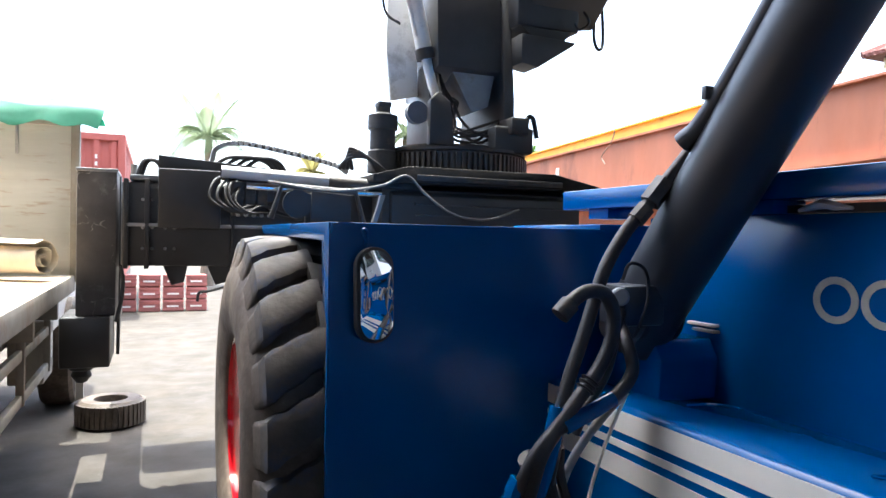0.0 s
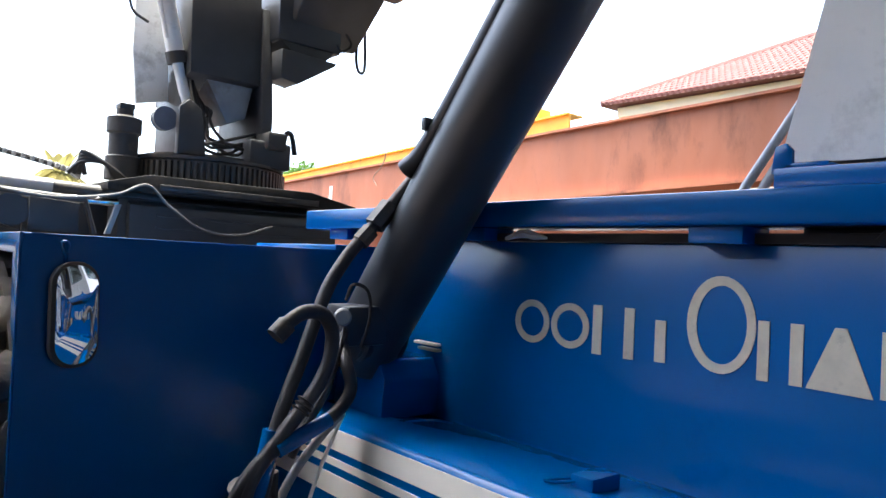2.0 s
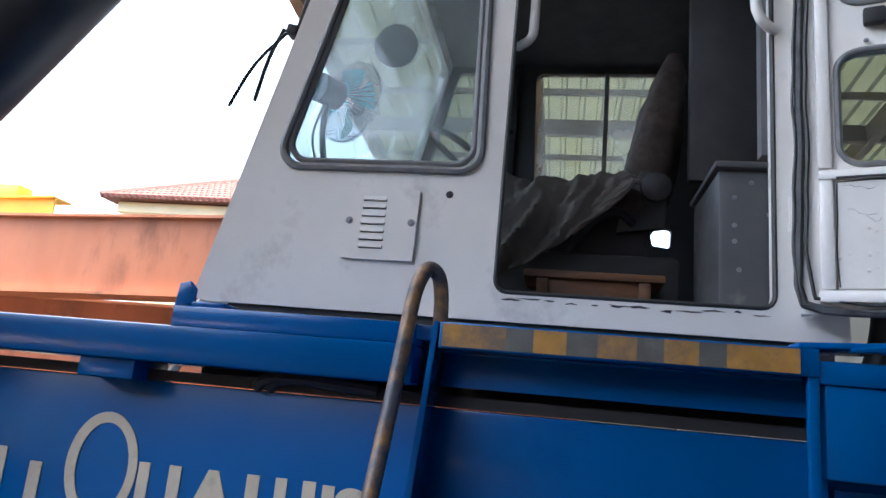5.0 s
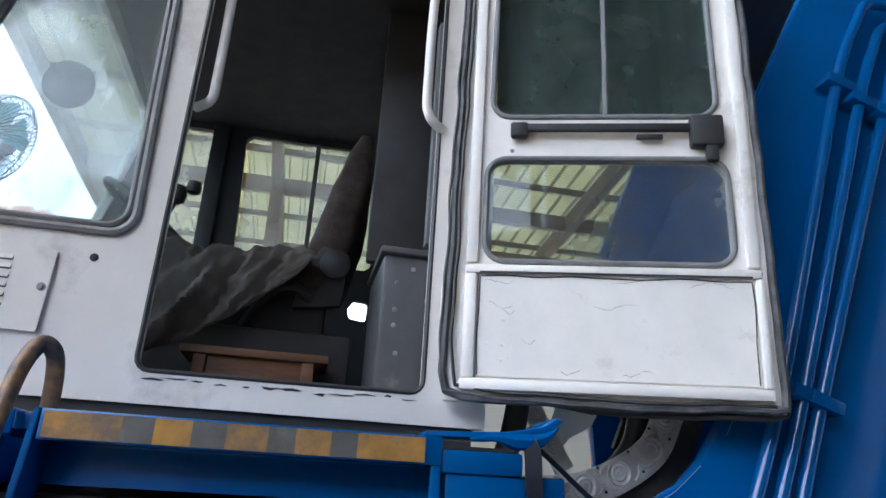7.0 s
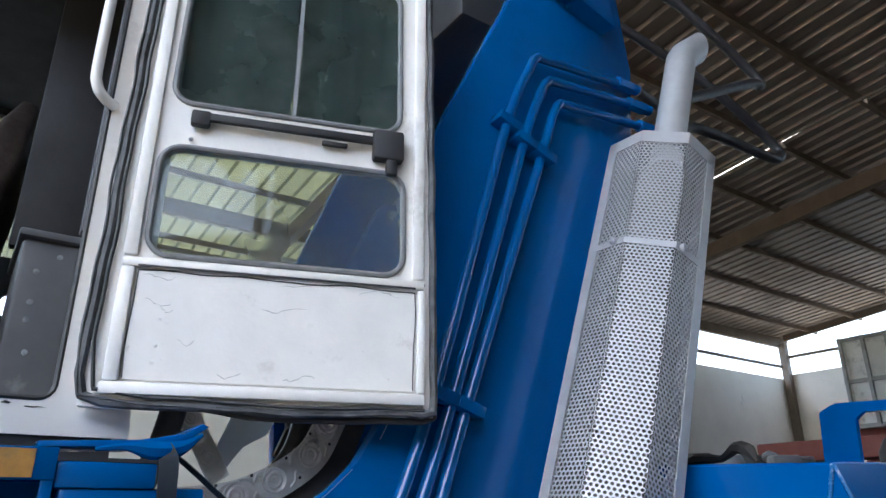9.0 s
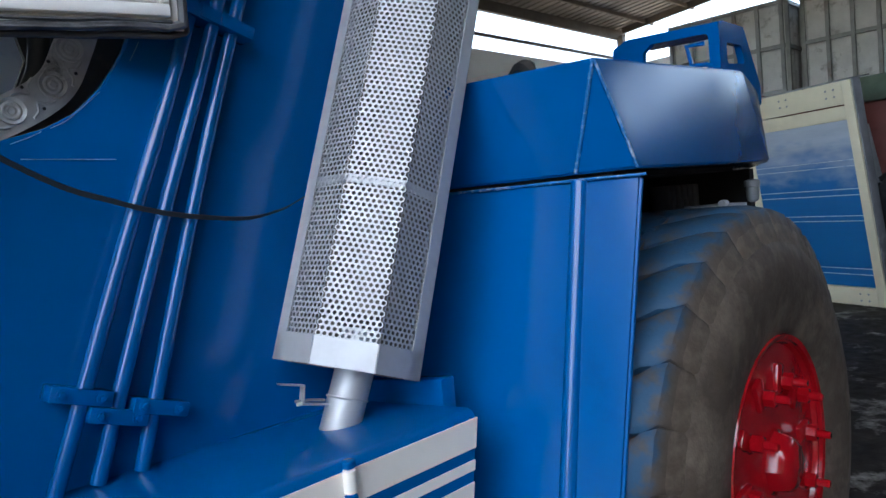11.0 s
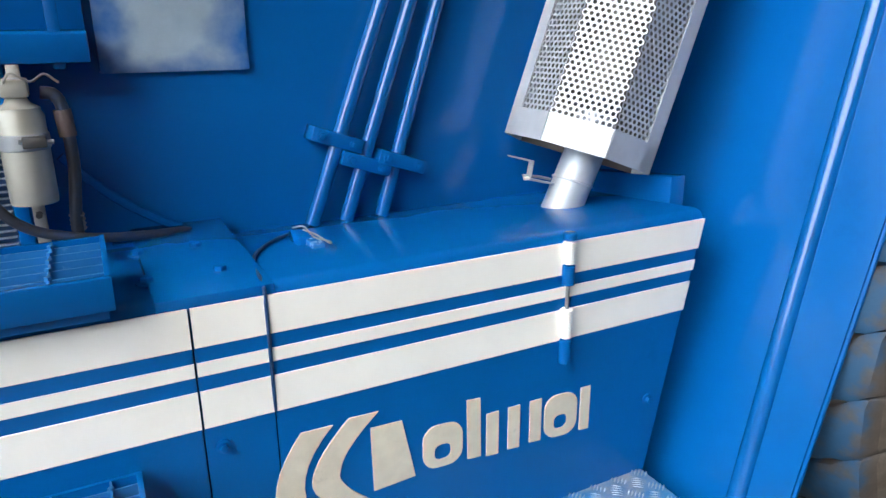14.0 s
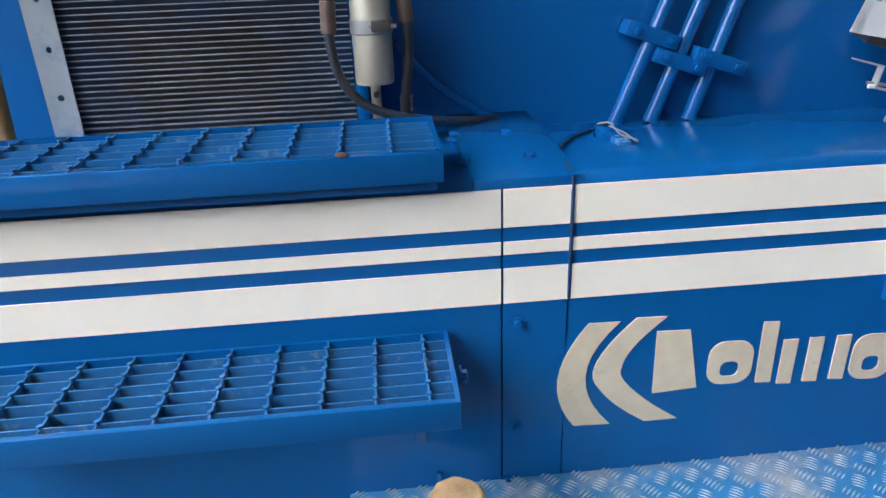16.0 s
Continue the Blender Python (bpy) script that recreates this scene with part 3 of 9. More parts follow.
def frame_of(origin, ux, uy):
    ux, uy = Vector(ux).normalized(), Vector(uy).normalized()
    uz = ux.cross(uy)
    return Matrix(((ux.x, uy.x, uz.x, origin[0]), (ux.y, uy.y, uz.y, origin[1]), (ux.z, uy.z, uz.z, origin[2]), (0, 0, 0, 1)))


# ---------- ground and workshop shell ----------
def structure(name, bm, mat, label, category, smooth=False, parent=None):
    return tagged(part(name, bm, mat, parent, smooth=smooth), label, category, kind="structure")


structure("ground", box(-250, 250, -60, 400, -0.4, 0.0), CONCRETE, "sunlit dusty concrete yard with dark stains", "ground")
structure("floor", box(-12, 12.9, -23.3, -1.2, 0.0, 0.004), SHOP_FLOOR, "dark oily workshop floor with pale patches", "floor")
structure("wall_rear", box(-1.5, 13, -23.6, -23.4, 0, 6.02), WALL_WHITE, "white rendered rear wall of the workshop", "wall")
# three unseen walls, added to keep bright sky out of paint reflections
structure("wall_rear_sheet", box(-12, -1.5, -23.6, -23.4, 0, 7.3), UNSEEN_WALL, "plain brown wall added out of view at the rear", "wall")
structure("wall_near_side", box(-12.2, -12, -23.4, 3.0, 0, 9.8), UNSEEN_WALL, "plain brown wall added out of view on the near side", "wall")
structure("wall_yard_side", box(-12.2, -12, 3.0, 34, 0, 8.0), UNSEEN_WALL, "plain brown wall added out of view along the yard", "wall")
structure("wall_far_side", box(13, 13.2, -23.4, -2.3, 0, 5.88), WALL_WHITE, "white rendered side wall of the workshop", "wall")
ROOF_Y0, ROOF_Y1 = -24.0, 4.0


def roof_z(x):
    return 7.35 + (13 - x) * 0.10


def corrugated(x0, x1, y0, y1, pitch=0.32, depth=0.07):
    bm = bmesh.new()
    n = max(1, round((y1 - y0) / pitch))
    p = (y1 - y0) / n
    prof = []
    for i in range(n):
        y = y0 + i * p
        prof += [(y, 0), (y + p * 0.62, 0), (y + p * 0.72, depth), (y + p * 0.9, depth)]
    prof.append((y1, 0))
    a = [bm.verts.new((x0, y, roof_z(x0) + d)) for y, d in prof]
    b = [bm.verts.new((x1, y, roof_z(x1) + d)) for y, d in prof]
    for i in range(len(prof) - 1):
        bm.faces.new((a[i], a[i + 1], b[i + 1], b[i]))
    return bm


# sheets laid in runs; every so often a run of yellowed clear sheet
random.seed(4)
y = ROOF_Y0
k = 0
sheets, clear = bmesh.new(), bmesh.new()
while y < ROOF_Y1 - 0.01:
    for x0, x1 in ((-12.3, 7.5), (7.5, 10.2), (10.2, 18.2 if k >= 8 else 13.35)):
        light = x0 >= 7.5 and k >= 8
        tmp = corrugated(x0, x1 + 0.05, y + (0.05 if k == 6 else 0), y + 2.0)
        me = bpy.data.meshes.new("tmp")
        tmp.to_mesh(me)
        tmp.free()
        (clear if light else sheets).from_mesh(me)
        bpy.data.meshes.remove(me)
    y += 2.0
    k += 1
structure("roof", sheets, ROOF_METAL, "grey corrugated steel roof of the workshop", "roof")
structure("roof_lights", clear, ROOF_LIGHT, "yellowed translucent corrugated roof sheets", "roof light")


def add_beam(bm, a, b, w, h):
    """A square bar from a to b."""
    a, b = Vector(a), Vector(b)
    d = (b - a).normalized()
    s = d.cross(Vector((0, 0, 1)))
    s = s.normalized() if s.length > 0.01 else Vector((1, 0, 0))
    u = s.cross(d)
    vs = [bm.verts.new(p + s * sx * w / 2 + u * sz * h / 2) for p in (a, b) for sx, sz in ((-1, -1), (1, -1), (1, 1), (-1, 1))]
    for f in ((3, 2, 1, 0), (4, 5, 6, 7), (0, 1, 5, 4), (1, 2, 6, 5), (2, 3, 7, 6), (3, 0, 4, 7)):
        bm.faces.new([vs[i] for i in f])


def beam(a, b, w, h):
    bm = bmesh.new()
    add_beam(bm, a, b, w, h)
    return bm


for x in (-11.9, -9, -6, -3, -1.1, 0, 1.5, 3, 4.5, 6, 7.5, 9, 10.5, 12, 13.1, 14.6, 16.1, 17.6):
    z = roof_z(x) - 0.06
    structure("purlin", beam((x, ROOF_Y0 if x < 13.3 else -8.0, z), (x, ROOF_Y1, z), 0.07, 0.12), ROOF_FRAME, "dusty brown steel roof purlin", "purlin")
for y in (-14.4, -5.5, 0.4, 3.9):
    tr = bmesh.new()
    end = 18.0 if y > -8 else 13.0
    add_beam(tr, (-12.0, y, roof_z(-12.0) - 0.27), (end, y, roof_z(end) - 0.27), 0.18, 0.32)
    structure("rafter", tr, ROOF_FRAME, "dusty brown steel rafter", "rafter")
for x, y in ((12.85, -23.25), (12.85, -14.4), (12.85, 0.4), (-11.8, -23.25), (-11.8, -14.4), (-11.8, 3.2), (4.0, -23.25)):
    structure("column", beam((x, y, 0), (x, y, roof_z(x) - 0.3), 0.22, 0.22), ROOF_FRAME, "grey steel column carrying the workshop roof", "column")
structure("eave_rail", beam((12.95, -23.3, 6.28), (12.95, -2.4, 6.28), 0.07, 0.09), ROOF_FRAME, "steel rail across the open strip under the eaves", "rail")
structure("eave_rail_rear", beam((-1.1, -23.35, 6.6), (12.9, -23.35, 6.6), 0.07, 0.09), ROOF_FRAME, "steel rail across the open strip under the eaves", "rail")
structure("roof_cable", tube([(3.0, -11.3, roof_z(3.0) - 0.45), (8.0, -11.0, roof_z(8.0) - 0.47), (12.9, -10.6, roof_z(12.9) - 0.45)], 0.03, 8, 4), DUSTY_CABLE, "grey cable strung under the workshop roof", "cable")
structure("eave_beam", beam((12.95, -23.3, 7.08), (12.95, 4, 7.08), 0.14, 0.26), ROOF_FRAME, "steel beam under the eaves", "beam")
structure("eave_beam_rear", beam((-1.5, -23.5, roof_z(-1.5) - 0.10), (12.9, -23.5, roof_z(12.9) - 0.06), 0.10, 0.24), ROOF_FRAME, "steel beam under the eaves", "beam")

# ---------- the reach stacker ----------
RS = thing("reach_stacker", (2.6, 0.3, 0.0), "freshly painted blue reach stacker with white cabin and black boom", "reach stacker")


def rs(name, bm, mat, label="", parent=RS, smooth=True):
    return part(name, bm, mat, parent, label, smooth)


def bolt(x, y, z, axis=(-1, 0, 0), r=0.011, h=0.012, mat=BLUE, parent=RS, label=""):
    d = Vector(axis).normalized()
    m = Matrix.Translation((x, y, z)) @ d.to_track_quat('Z', 'Y').to_matrix().to_4x4()
    bm = bmesh.new()
    add_lathe(bm, [(r * 1.6, 0), (r * 1.6, h * 0.3), (r * 1.1, h * 0.35)], 12, m)
    add_lathe(bm, [(r, h * 0.35), (r, h), (r * 0.7, h * 1.1)], 6, m)
    return rs("bolt", bm, mat, label, parent, smooth=False)


def round_poly(pts, r, n=5):
    """A polygon with its corners rounded."""
    out = []
    for i, p in enumerate(pts):
        p = Vector(p)
        a, b = Vector(pts[i - 1]), Vector(pts[(i + 1) % len(pts)])
        u, v = (a - p).normalized(), (b - p).normalized()
        half = math.acos(max(-1, min(1, u.dot(v)))) / 2
        d = r / math.tan(half)
        c = p + (u + v).normalized() * (r / math.sin(half))
        s, e = p + u * d - c, p + v * d - c
        ang = s.angle_signed(e) if s.length > 0 else 0
        for k in range(n + 1):
            t = -ang * k / n
            out.append((c.x + s.x * math.cos(t) - s.y * math.sin(t), c.y + s.x * math.sin(t) + s.y * math.cos(t)))
    return out


def loop_tube(pts3, r, seg=8):
    bm = bmesh.new()
    pts3 = [Vector(p) for p in pts3]
    n = len(pts3)
    rings = []
    for i, p in enumerate(pts3):
        d = (pts3[(i + 1) % n] - pts3[i - 1]).normalized()
        nrm = Vector((1, 0, 0)) if abs(d.x) < 0.9 else Vector((0, 0, 1))
        u = (nrm - d * nrm.dot(d)).normalized()
        v = d.cross(u)
        rings.append([bm.verts.new(p + (u * math.cos(2 * math.pi * k / seg) + v * math.sin(2 * math.pi * k / seg)) * r) for k in range(seg)])
    for i in range(n):
        a, b = rings[i], rings[(i + 1) % n]
        for k in range(seg):
            bm.faces.new((a[k], a[(k + 1) % seg], b[(k + 1) % seg], b[k]))
    return bm


# chassis side and boom tower, one plate each
rs("side_wall", prism([(2.2, 0.4), (2.2, 1.692), (-0.88, 1.694), (-1.0, 1.728), (-1.147, 1.746), (-1.24, 1.775), (-1.304, 1.81), (-1.365, 1.87), (-1.416, 1.949), (-1.46, 2.05), (-1.5, 2.3), (-1.585, 2.82), (-1.86, 3.38), (-2.1, 3.9), (-2.48, 3.74), (-2.52, 3.39), (-2.30, 1.7), (-2.6, 0.4)], "x", 1.811, 1.855, 0.004), BLUE)
rs("boom_tower", prism([(-1.64, 1.7), (-1.585, 2.5), (-1.66, 2.76), (-1.90, 3.38), (-2.2, 3.9), (-2.52, 3.74), (-2.55, 3.39), (-2.4, 1.7)], "x", 3.0, 3.05, 0.004), BLUE)
rs("tower_gusset", prism([(-1.95, 2.5), (-1.86, 2.75), (-2.02, 3.1), (-2.3, 3.3), (-2.35, 2.5)], "x", 2.93, 3.0, 0.02), BLUE)
rs("tower_cross_plate", box(1.855, 3.0, -2.36, -2.30, 1.7, 3.4, 0.004), BLUE)
rs("boom_pivot", lathe([(0.16, 0), (0.16, 0.05), (0.11, 0.06), (0.11, 0.1)], 24, Matrix.Translation((1.81, -2.13, 3.72)) @ Matrix.Rotation(radians(-90), 4, 'Y')), BLUE)
gus = bmesh.new()
add_prism(gus, [(-2.18, 3.55), (-2.2, 3.72), (-2.34, 3.66), (-2.36, 3.5)], "x", 1.74, 1.811)
bmesh.ops.recalc_face_normals(gus, faces=gus.faces)
rs("tower_lug", gus, BLUE)

# side tank in three sections with cream stripes
tank = [(1.349, 0.36), (1.349, 1.056), (1.353, 1.072), (1.362, 1.083), (1.378, 1.088), (1.81, 1.05), (1.81, 0.36)]


def tank_y(z, y):
    """The rear end of the tank follows the sloping fender."""
    return y + (1.07 - z) * 0.19 if y < -1.9 else y


for a, b in ((2.178, -0.8448), (-0.847, -0.9615), (-0.9632, -1.925)):
    bm = bmesh.new()
    lo = [bm.verts.new((x, tank_y(z, b), z)) for x, z in tank]
    hi = [bm.verts.new((x, a, z)) for x, z in tank]
    bm.faces.new(lo)
    bm.faces.new(hi[::-1])
    for i in range(len(tank)):
        j = (i + 1) % len(tank)
        bm.faces.new((lo[i], hi[i], hi[j], lo[j]))
    bmesh.ops.recalc_face_normals(bm, faces=bm.faces)
    bmesh.ops.bevel(bm, geom=[e for e in bm.edges if abs(e.verts[0].co.y - e.verts[1].co.y) < 0.2 and e.is_manifold], offset=0.002, segments=2, affect='EDGES')
    sec = rs("tank_section", bm, BLUE)
    for z0, z1 in ((1.005, 1.071), (0.956, 0.979), (0.864, 0.930)):
        bm = bmesh.new()
        vs = [bm.verts.new((x, yy, z)) for x in (1.3462, 1.3492) for yy, z in ((a - 0.001, z0), (a - 0.001, z1), (tank_y(z1, b) + 0.001, z1), (tank_y(z0, b) + 0.001, z0))]
        for f in ((0, 1, 2, 3), (7, 6, 5, 4), (0, 4, 5, 1), (1, 5, 6, 2), (2, 6, 7, 3), (3, 7, 4, 0)):
            bm.faces.new([vs[i] for i in f])
        bmesh.ops.recalc_face_normals(bm, faces=bm.faces)
        part("stripe", bm, WHITE_STRIPE, sec, "cream white painted stripe", False)
rs("tank_flange", box(1.352, 1.81, -0.98, -0.80, 1.07, 1.093, 0.004, Matrix.Translation((0, 0, -0.005))), BLUE)
for x, y in ((1.46, -0.80), (1.62, -0.80), (1.46, -0.915), (1.62, -0.90), (1.72, -0.78)):
    bolt(x, y, 1.083, (0, 0, 1))
for y, z in ((-0.873, 0.824), (-0.873, 0.60), (-0.857, 0.47), (-1.80, 0.66)):
    bolt(1.349, y, z, r=0.008)
rs("lid_seam", tube([(1.3478, -0.962, 0.866), (1.3468, -0.962, 1.056), (1.366, -0.963, 1.0845), (1.456, -0.972, 1.0835), (1.542, -0.991, 1.0775), (1.621, -1.032, 1.0715), (1.681, -1.079, 1.066), (1.71, -1.12, 1.063)], 0.0035, 6, 4), DARK_GROOVE)
# lid hinge: two barrels on a pin
for z0, z1, mt in ((1.078, 1.094, BLUE), (1.03, 1.076, WHITE_STRIPE), (0.985, 1.028, BLUE), (0.872, 0.935, WHITE_STRIPE), (0.815, 0.868, BLUE)):
    rs("hinge_barrel", lathe([(0.010, z0), (0.013, z0 + 0.002), (0.013, z1 - 0.002), (0.010, z1)], 16, Matrix.Translation((1.339, -1.552, 0))), mt)
rs("hinge_pin", lathe([(0.004, 0.82), (0.004, 1.09)], 8, Matrix.Translation((1.339, -1.552, 0))), GREY_STEEL)
latch = rs("lid_latch", box(1.585, 1.655, -1.118, -1.085, 1.060, 1.088, 0.004), BLUE)
part("latch_plate", box(1.54, 1.60, -1.125, -1.10, 1.062, 1.082, 0.003), CHIP_AND_GLINT, latch)
part("latch_wire", tube([(1.64, -1.09, 1.092), (1.61, -1.105, 1.100), (1.57, -1.112, 1.088), (1.545, -1.135, 1.083), (1.53, -1.130, 1.084), (1.56, -1.115, 1.094), (1.60, -1.10, 1.097)], 0.0017, 6, 4), WINDOW_SEAL, latch, "bent wire with flaking white paint")
rs("tank_latch", box(1.545, 1.66, 0.93, 1.0, 1.06, 1.105, 0.006), BLUE)
rs("latch_hook", tube([(1.58, 0.97, 1.09), (1.55, 1.01, 1.088), (1.49, 1.035, 1.085), (1.51, 1.0, 1.086), (1.57, 0.98, 1.087)], 0.004, 6, 4), BLUE)
rs("loose_tie_wire", tube([(1.59, 1.73, 1.075), (1.63, 1.70, 1.082), (1.66, 1.72, 1.076), (1.68, 1.67, 1.083), (1.73, 1.65, 1.072)], 0.004, 6, 5), BLUE)

# checker step at the tank's foot
step = rs("tread_step", box(0.98, 1.349, -1.80, -0.55, 0.455, 0.475, 0.004), PLATE_BLUE, "scuffed blue checker plate step")
bars = bmesh.new()
for i in range(13):
    for j in range(21):
        cx, cy = 0.995 + i * 0.0285, -1.785 + j * 0.0605 + (0.030 if i % 2 else 0.0)
        a = radians(52 if i % 2 else -52)
        for k in range(5):
            o = (k - 2) * 0.0078
            ox, oy = cx - math.sin(a) * o, cy + math.cos(a) * o
            ln = 0.0165 - 0.0012 * abs(k - 2)
            dx, dy = math.cos(a) * ln, math.sin(a) * ln
            px, py = -math.sin(a) * 0.0024, math.cos(a) * 0.0024
            q = [(ox - dx, oy - dy, 0.4745), (ox + px, oy + py, 0.4762), (ox + dx, oy + dy, 0.4745), (ox - px, oy - py, 0.4762)]
            vs = [bars.verts.new(p) for p in q]
            c = bars.verts.new((ox, oy, 0.4778))
            for u in range(4):
                bars.faces.new((vs[u], vs[(u + 1) % 4], c))
bmesh.ops.recalc_face_normals(bars, faces=bars.faces)
tagged(part("checker_pattern", bars, BAR_PLATE, step, smooth=False), kind="stuff")

rs("step_peg", lathe([(0.007, 0.475), (0.007, 0.512), (0.005, 0.518), (0.001, 0.520)], 12, Matrix.Translation((1.333, -0.723, 0))), BLUE)
# broken timber end standing on the step
stump = bmesh.new()
srings = []
for z, r0 in ((0.475, 0.050), (0.55, 0.048), (0.60, 0.048), (0.627, 0.047), (0.634, 0.040)):
    srings.append([stump.verts.new((1.15 + r0 * (1 + 0.08 * math.sin(3 * a + 1)) * math.cos(a), -0.739 + r0 * math.sin(a), z + (0.006 * noise.noise(Vector((math.cos(a) * 4, math.sin(a) * 4, z * 30))) if z > 0.6 else 0))) for a in [k * math.pi / 14 for k in range(28)]])
for p, q in zip(srings, srings[1:]):
    for k in range(28):
        stump.faces.new((p[k], p[(k + 1) % 28], q[(k + 1) % 28], q[k]))
stump.faces.new(srings[0][::-1])
stump.faces.new(srings[-1])
tagged(part("timber_block", stump, PALE_WOOD), "pale rough timber block standing on the step", "timber block")

# grating steps
def grating(name, x0, x1, y0, y1, z, h, first, pitch, nx):
    g = rs(name, box(x0, x0 + 0.012, y0, y1, z - h, z + 0.004, 0.002), BLUE, "blue painted steel grating step")
    part("rear_bar", box(x1 - 0.006, x1, y0, y1, z - h * 0.8, z), BLUE, g, smooth=False)
    for yy in (y0, y1 - 0.008):
        part("end_plate", box(x0 + 0.012, x1 - 0.006, yy, yy + 0.008, z - h, z + 0.003), BLUE, g, smooth=False)
    for i in range(int((y1 - y0 - first) / pitch) + 1):
        yy = y0 + first + pitch * i
        bm = bmesh.new()
        add_box(bm, x0 + 0.012, x1 - 0.006, yy - 0.0015, yy + 0.0015, z - h * 0.5, z)
        # twists of the square bar stand proud between the bearing bars
        for k in range(1, nx):
            xx = x0 + (x1 - x0) * k / nx
            add_box(bm, -0.0035, 0.0035, -0.0035, 0.0035, -0.004, 0.0045, 0.0, Matrix.Translation((xx, yy, z)) @ Matrix.Rotation(radians(45), 4, 'Z'))
        part("cross_bar", bm, EDGE_BLUE, g, smooth=False)
    for i in range(1, nx):
        xx = x0 + (x1 - x0) * i / nx
        part("bearing_bar", box(xx - 0.0015, xx + 0.0015, y0, y1, z - h * 0.55, z - 0.001), EDGE_BLUE, g, smooth=False)
    return g


g = grating("lower_grating_step", 1.13, 1.338, -0.748, 0.12, 0.825, 0.045, 0.044, 0.0795, 7)
bolt(1.235, -0.757, 0.80, (0, -1, 0), parent=g)
part("support_bracket", box(1.20, 1.349, 0.04, 0.06, 0.70, 0.80, 0.003), BLUE, g)
part("support_bracket", box(1.20, 1.349, -0.70, -0.68, 0.70, 0.80, 0.003), BLUE, g)
grating("upper_grating_step", 1.30, 1.545, -0.750, 0.12, 1.150, 0.045, 0.077, 0.0787, 6)
rs("step_sheet", box(1.315, 1.54, -0.74, 0.115, 1.089, 1.106), BLUE)
leaf = bmesh.new()
add_lathe(leaf, [(0.001, 0), (0.011, 0.001), (0.006, 0.004)], 7, Matrix.Translation((1.305, -0.60, 1.155)))
tagged(part("dry_leaf", leaf, WOOD), "curled brown dry leaf on the grating step", "leaf")

# condenser behind the steps
rad = rs("condenser", box(1.735, 1.76, -0.62, -0.04, 1.075, 1.415), FIN_DARK, "alloy condenser with dark finned core")
for i in range(28):
    z = 1.083 + i * 0.0119
    part("cooling_tube", box(1.722, 1.737, -0.612, -0.05, z, z + 0.0015), FIN, rad, smooth=False)
cb = bmesh.new()
holes = [[(0.03 + 0.006 * math.cos(t * math.pi / 4), 0.03 + k * 0.09 + 0.006 * math.sin(t * math.pi / 4)) for t in range(8)] for k in range(4)]
add_plate(cb, [(0, 0), (0.055, 0), (0.055, 0.36), (0, 0.36)], holes, Matrix.Translation((0, -0.02, 1.065)) @ side(1.715), 0.004)
part("mounting_strip", cb, BAR_PLATE, rad, smooth=False)
part("header_tank", box(1.715, 1.765, -0.640, -0.614, 1.07, 1.42, 0.006), BLUE, rad)
dr = rs("receiver_drier", lathe([(0.010, 0.0), (0.036, 0.004), (0.037, 0.012), (0.037, 0.15), (0.033, 0.158), (0.033, 0.163), (0.02, 0.17), (0.012, 0.185)], 24, Matrix.Translation((1.655, -0.655, 1.19))), ALLOY, "silver receiver bottle dusted with blue paint")
part("clamp_band", lathe([(0.0375, 0.095), (0.0395, 0.097), (0.0395, 0.12), (0.0375, 0.122)], 24, Matrix.Translation((1.655, -0.655, 1.19)), False), GREY_STEEL, dr)
part("clamp_tab", box(1.602, 1.622, -0.690, -0.655, 1.292, 1.310, 0.002), GREASY, dr)
part("clamp_screw", tube([(1.61, -0.70, 1.300), (1.606, -0.650, 1.303)], 0.004, 8), GREY_STEEL, dr)
part("top_block", box(1.635, 1.675, -0.675, -0.635, 1.37, 1.40, 0.004), ALLOY, dr)
part("foot_bracket", box(1.69, 1.70, -0.665, -0.645, 1.05, 1.42, 0.003), ALLOY, dr)
for z_ in (1.10, 1.165):
    part("bracket_bolt", tube([(1.69, -0.655, z_), (1.676, -0.655, z_)], 0.006, 6), GREASY, dr)
part("wire", tube([(1.64, -0.64, 1.39), (1.62, -0.655, 1.41), (1.63, -0.68, 1.395), (1.66, -0.70, 1.405), (1.67, -0.72, 1.39)], 0.0022, 5, 5), ALLOY, dr)
hb = rs("coolant_hose", tube([(1.66, -0.63, 1.38), (1.65, -0.60, 1.375), (1.64, -0.582, 1.34), (1.64, -0.578, 1.27), (1.64, -0.595, 1.20), (1.645, -0.64, 1.15), (1.66, -0.72, 1.12), (1.70, -0.82, 1.10), (1.75, -0.90, 1.085), (1.79, -0.93, 1.06)], 0.0092, 10, 6), DUSTY_HOSE)
part("crimp_sleeve", tube([(1.64, -0.580, 1.345), (1.64, -0.577, 1.29)], 0.0145, 12), RUST_SLEEVE, hb)
hb = rs("coolant_hose", tube([(1.67, -0.69, 1.375), (1.67, -0.71, 1.37), (1.67, -0.72, 1.34), (1.67, -0.722, 1.25), (1.67, -0.712, 1.16), (1.69, -0.71, 1.09)], 0.0105, 10, 6), DUSTY_HOSE)
part("crimp_sleeve", tube([(1.67, -0.718, 1.345), (1.67, -0.721, 1.30)], 0.0145, 12), RUST_SLEEVE, hb)
for k in range(4):
    part("spring_collar", lathe([(0.0105, -0.004), (0.0135, 0.0), (0.0105, 0.004)], 12, Matrix.Translation((1.674 + 0.003 * k, -0.713, 1.160 - 0.009 * k))), ALLOY, hb)
rs("thin_cable", tube([(1.78, -0.70, 1.25), (1.79, -0.78, 1.16), (1.795, -0.88, 1.09), (1.80, -0.95, 1.06)], 0.009, 8, 5), BLUE)

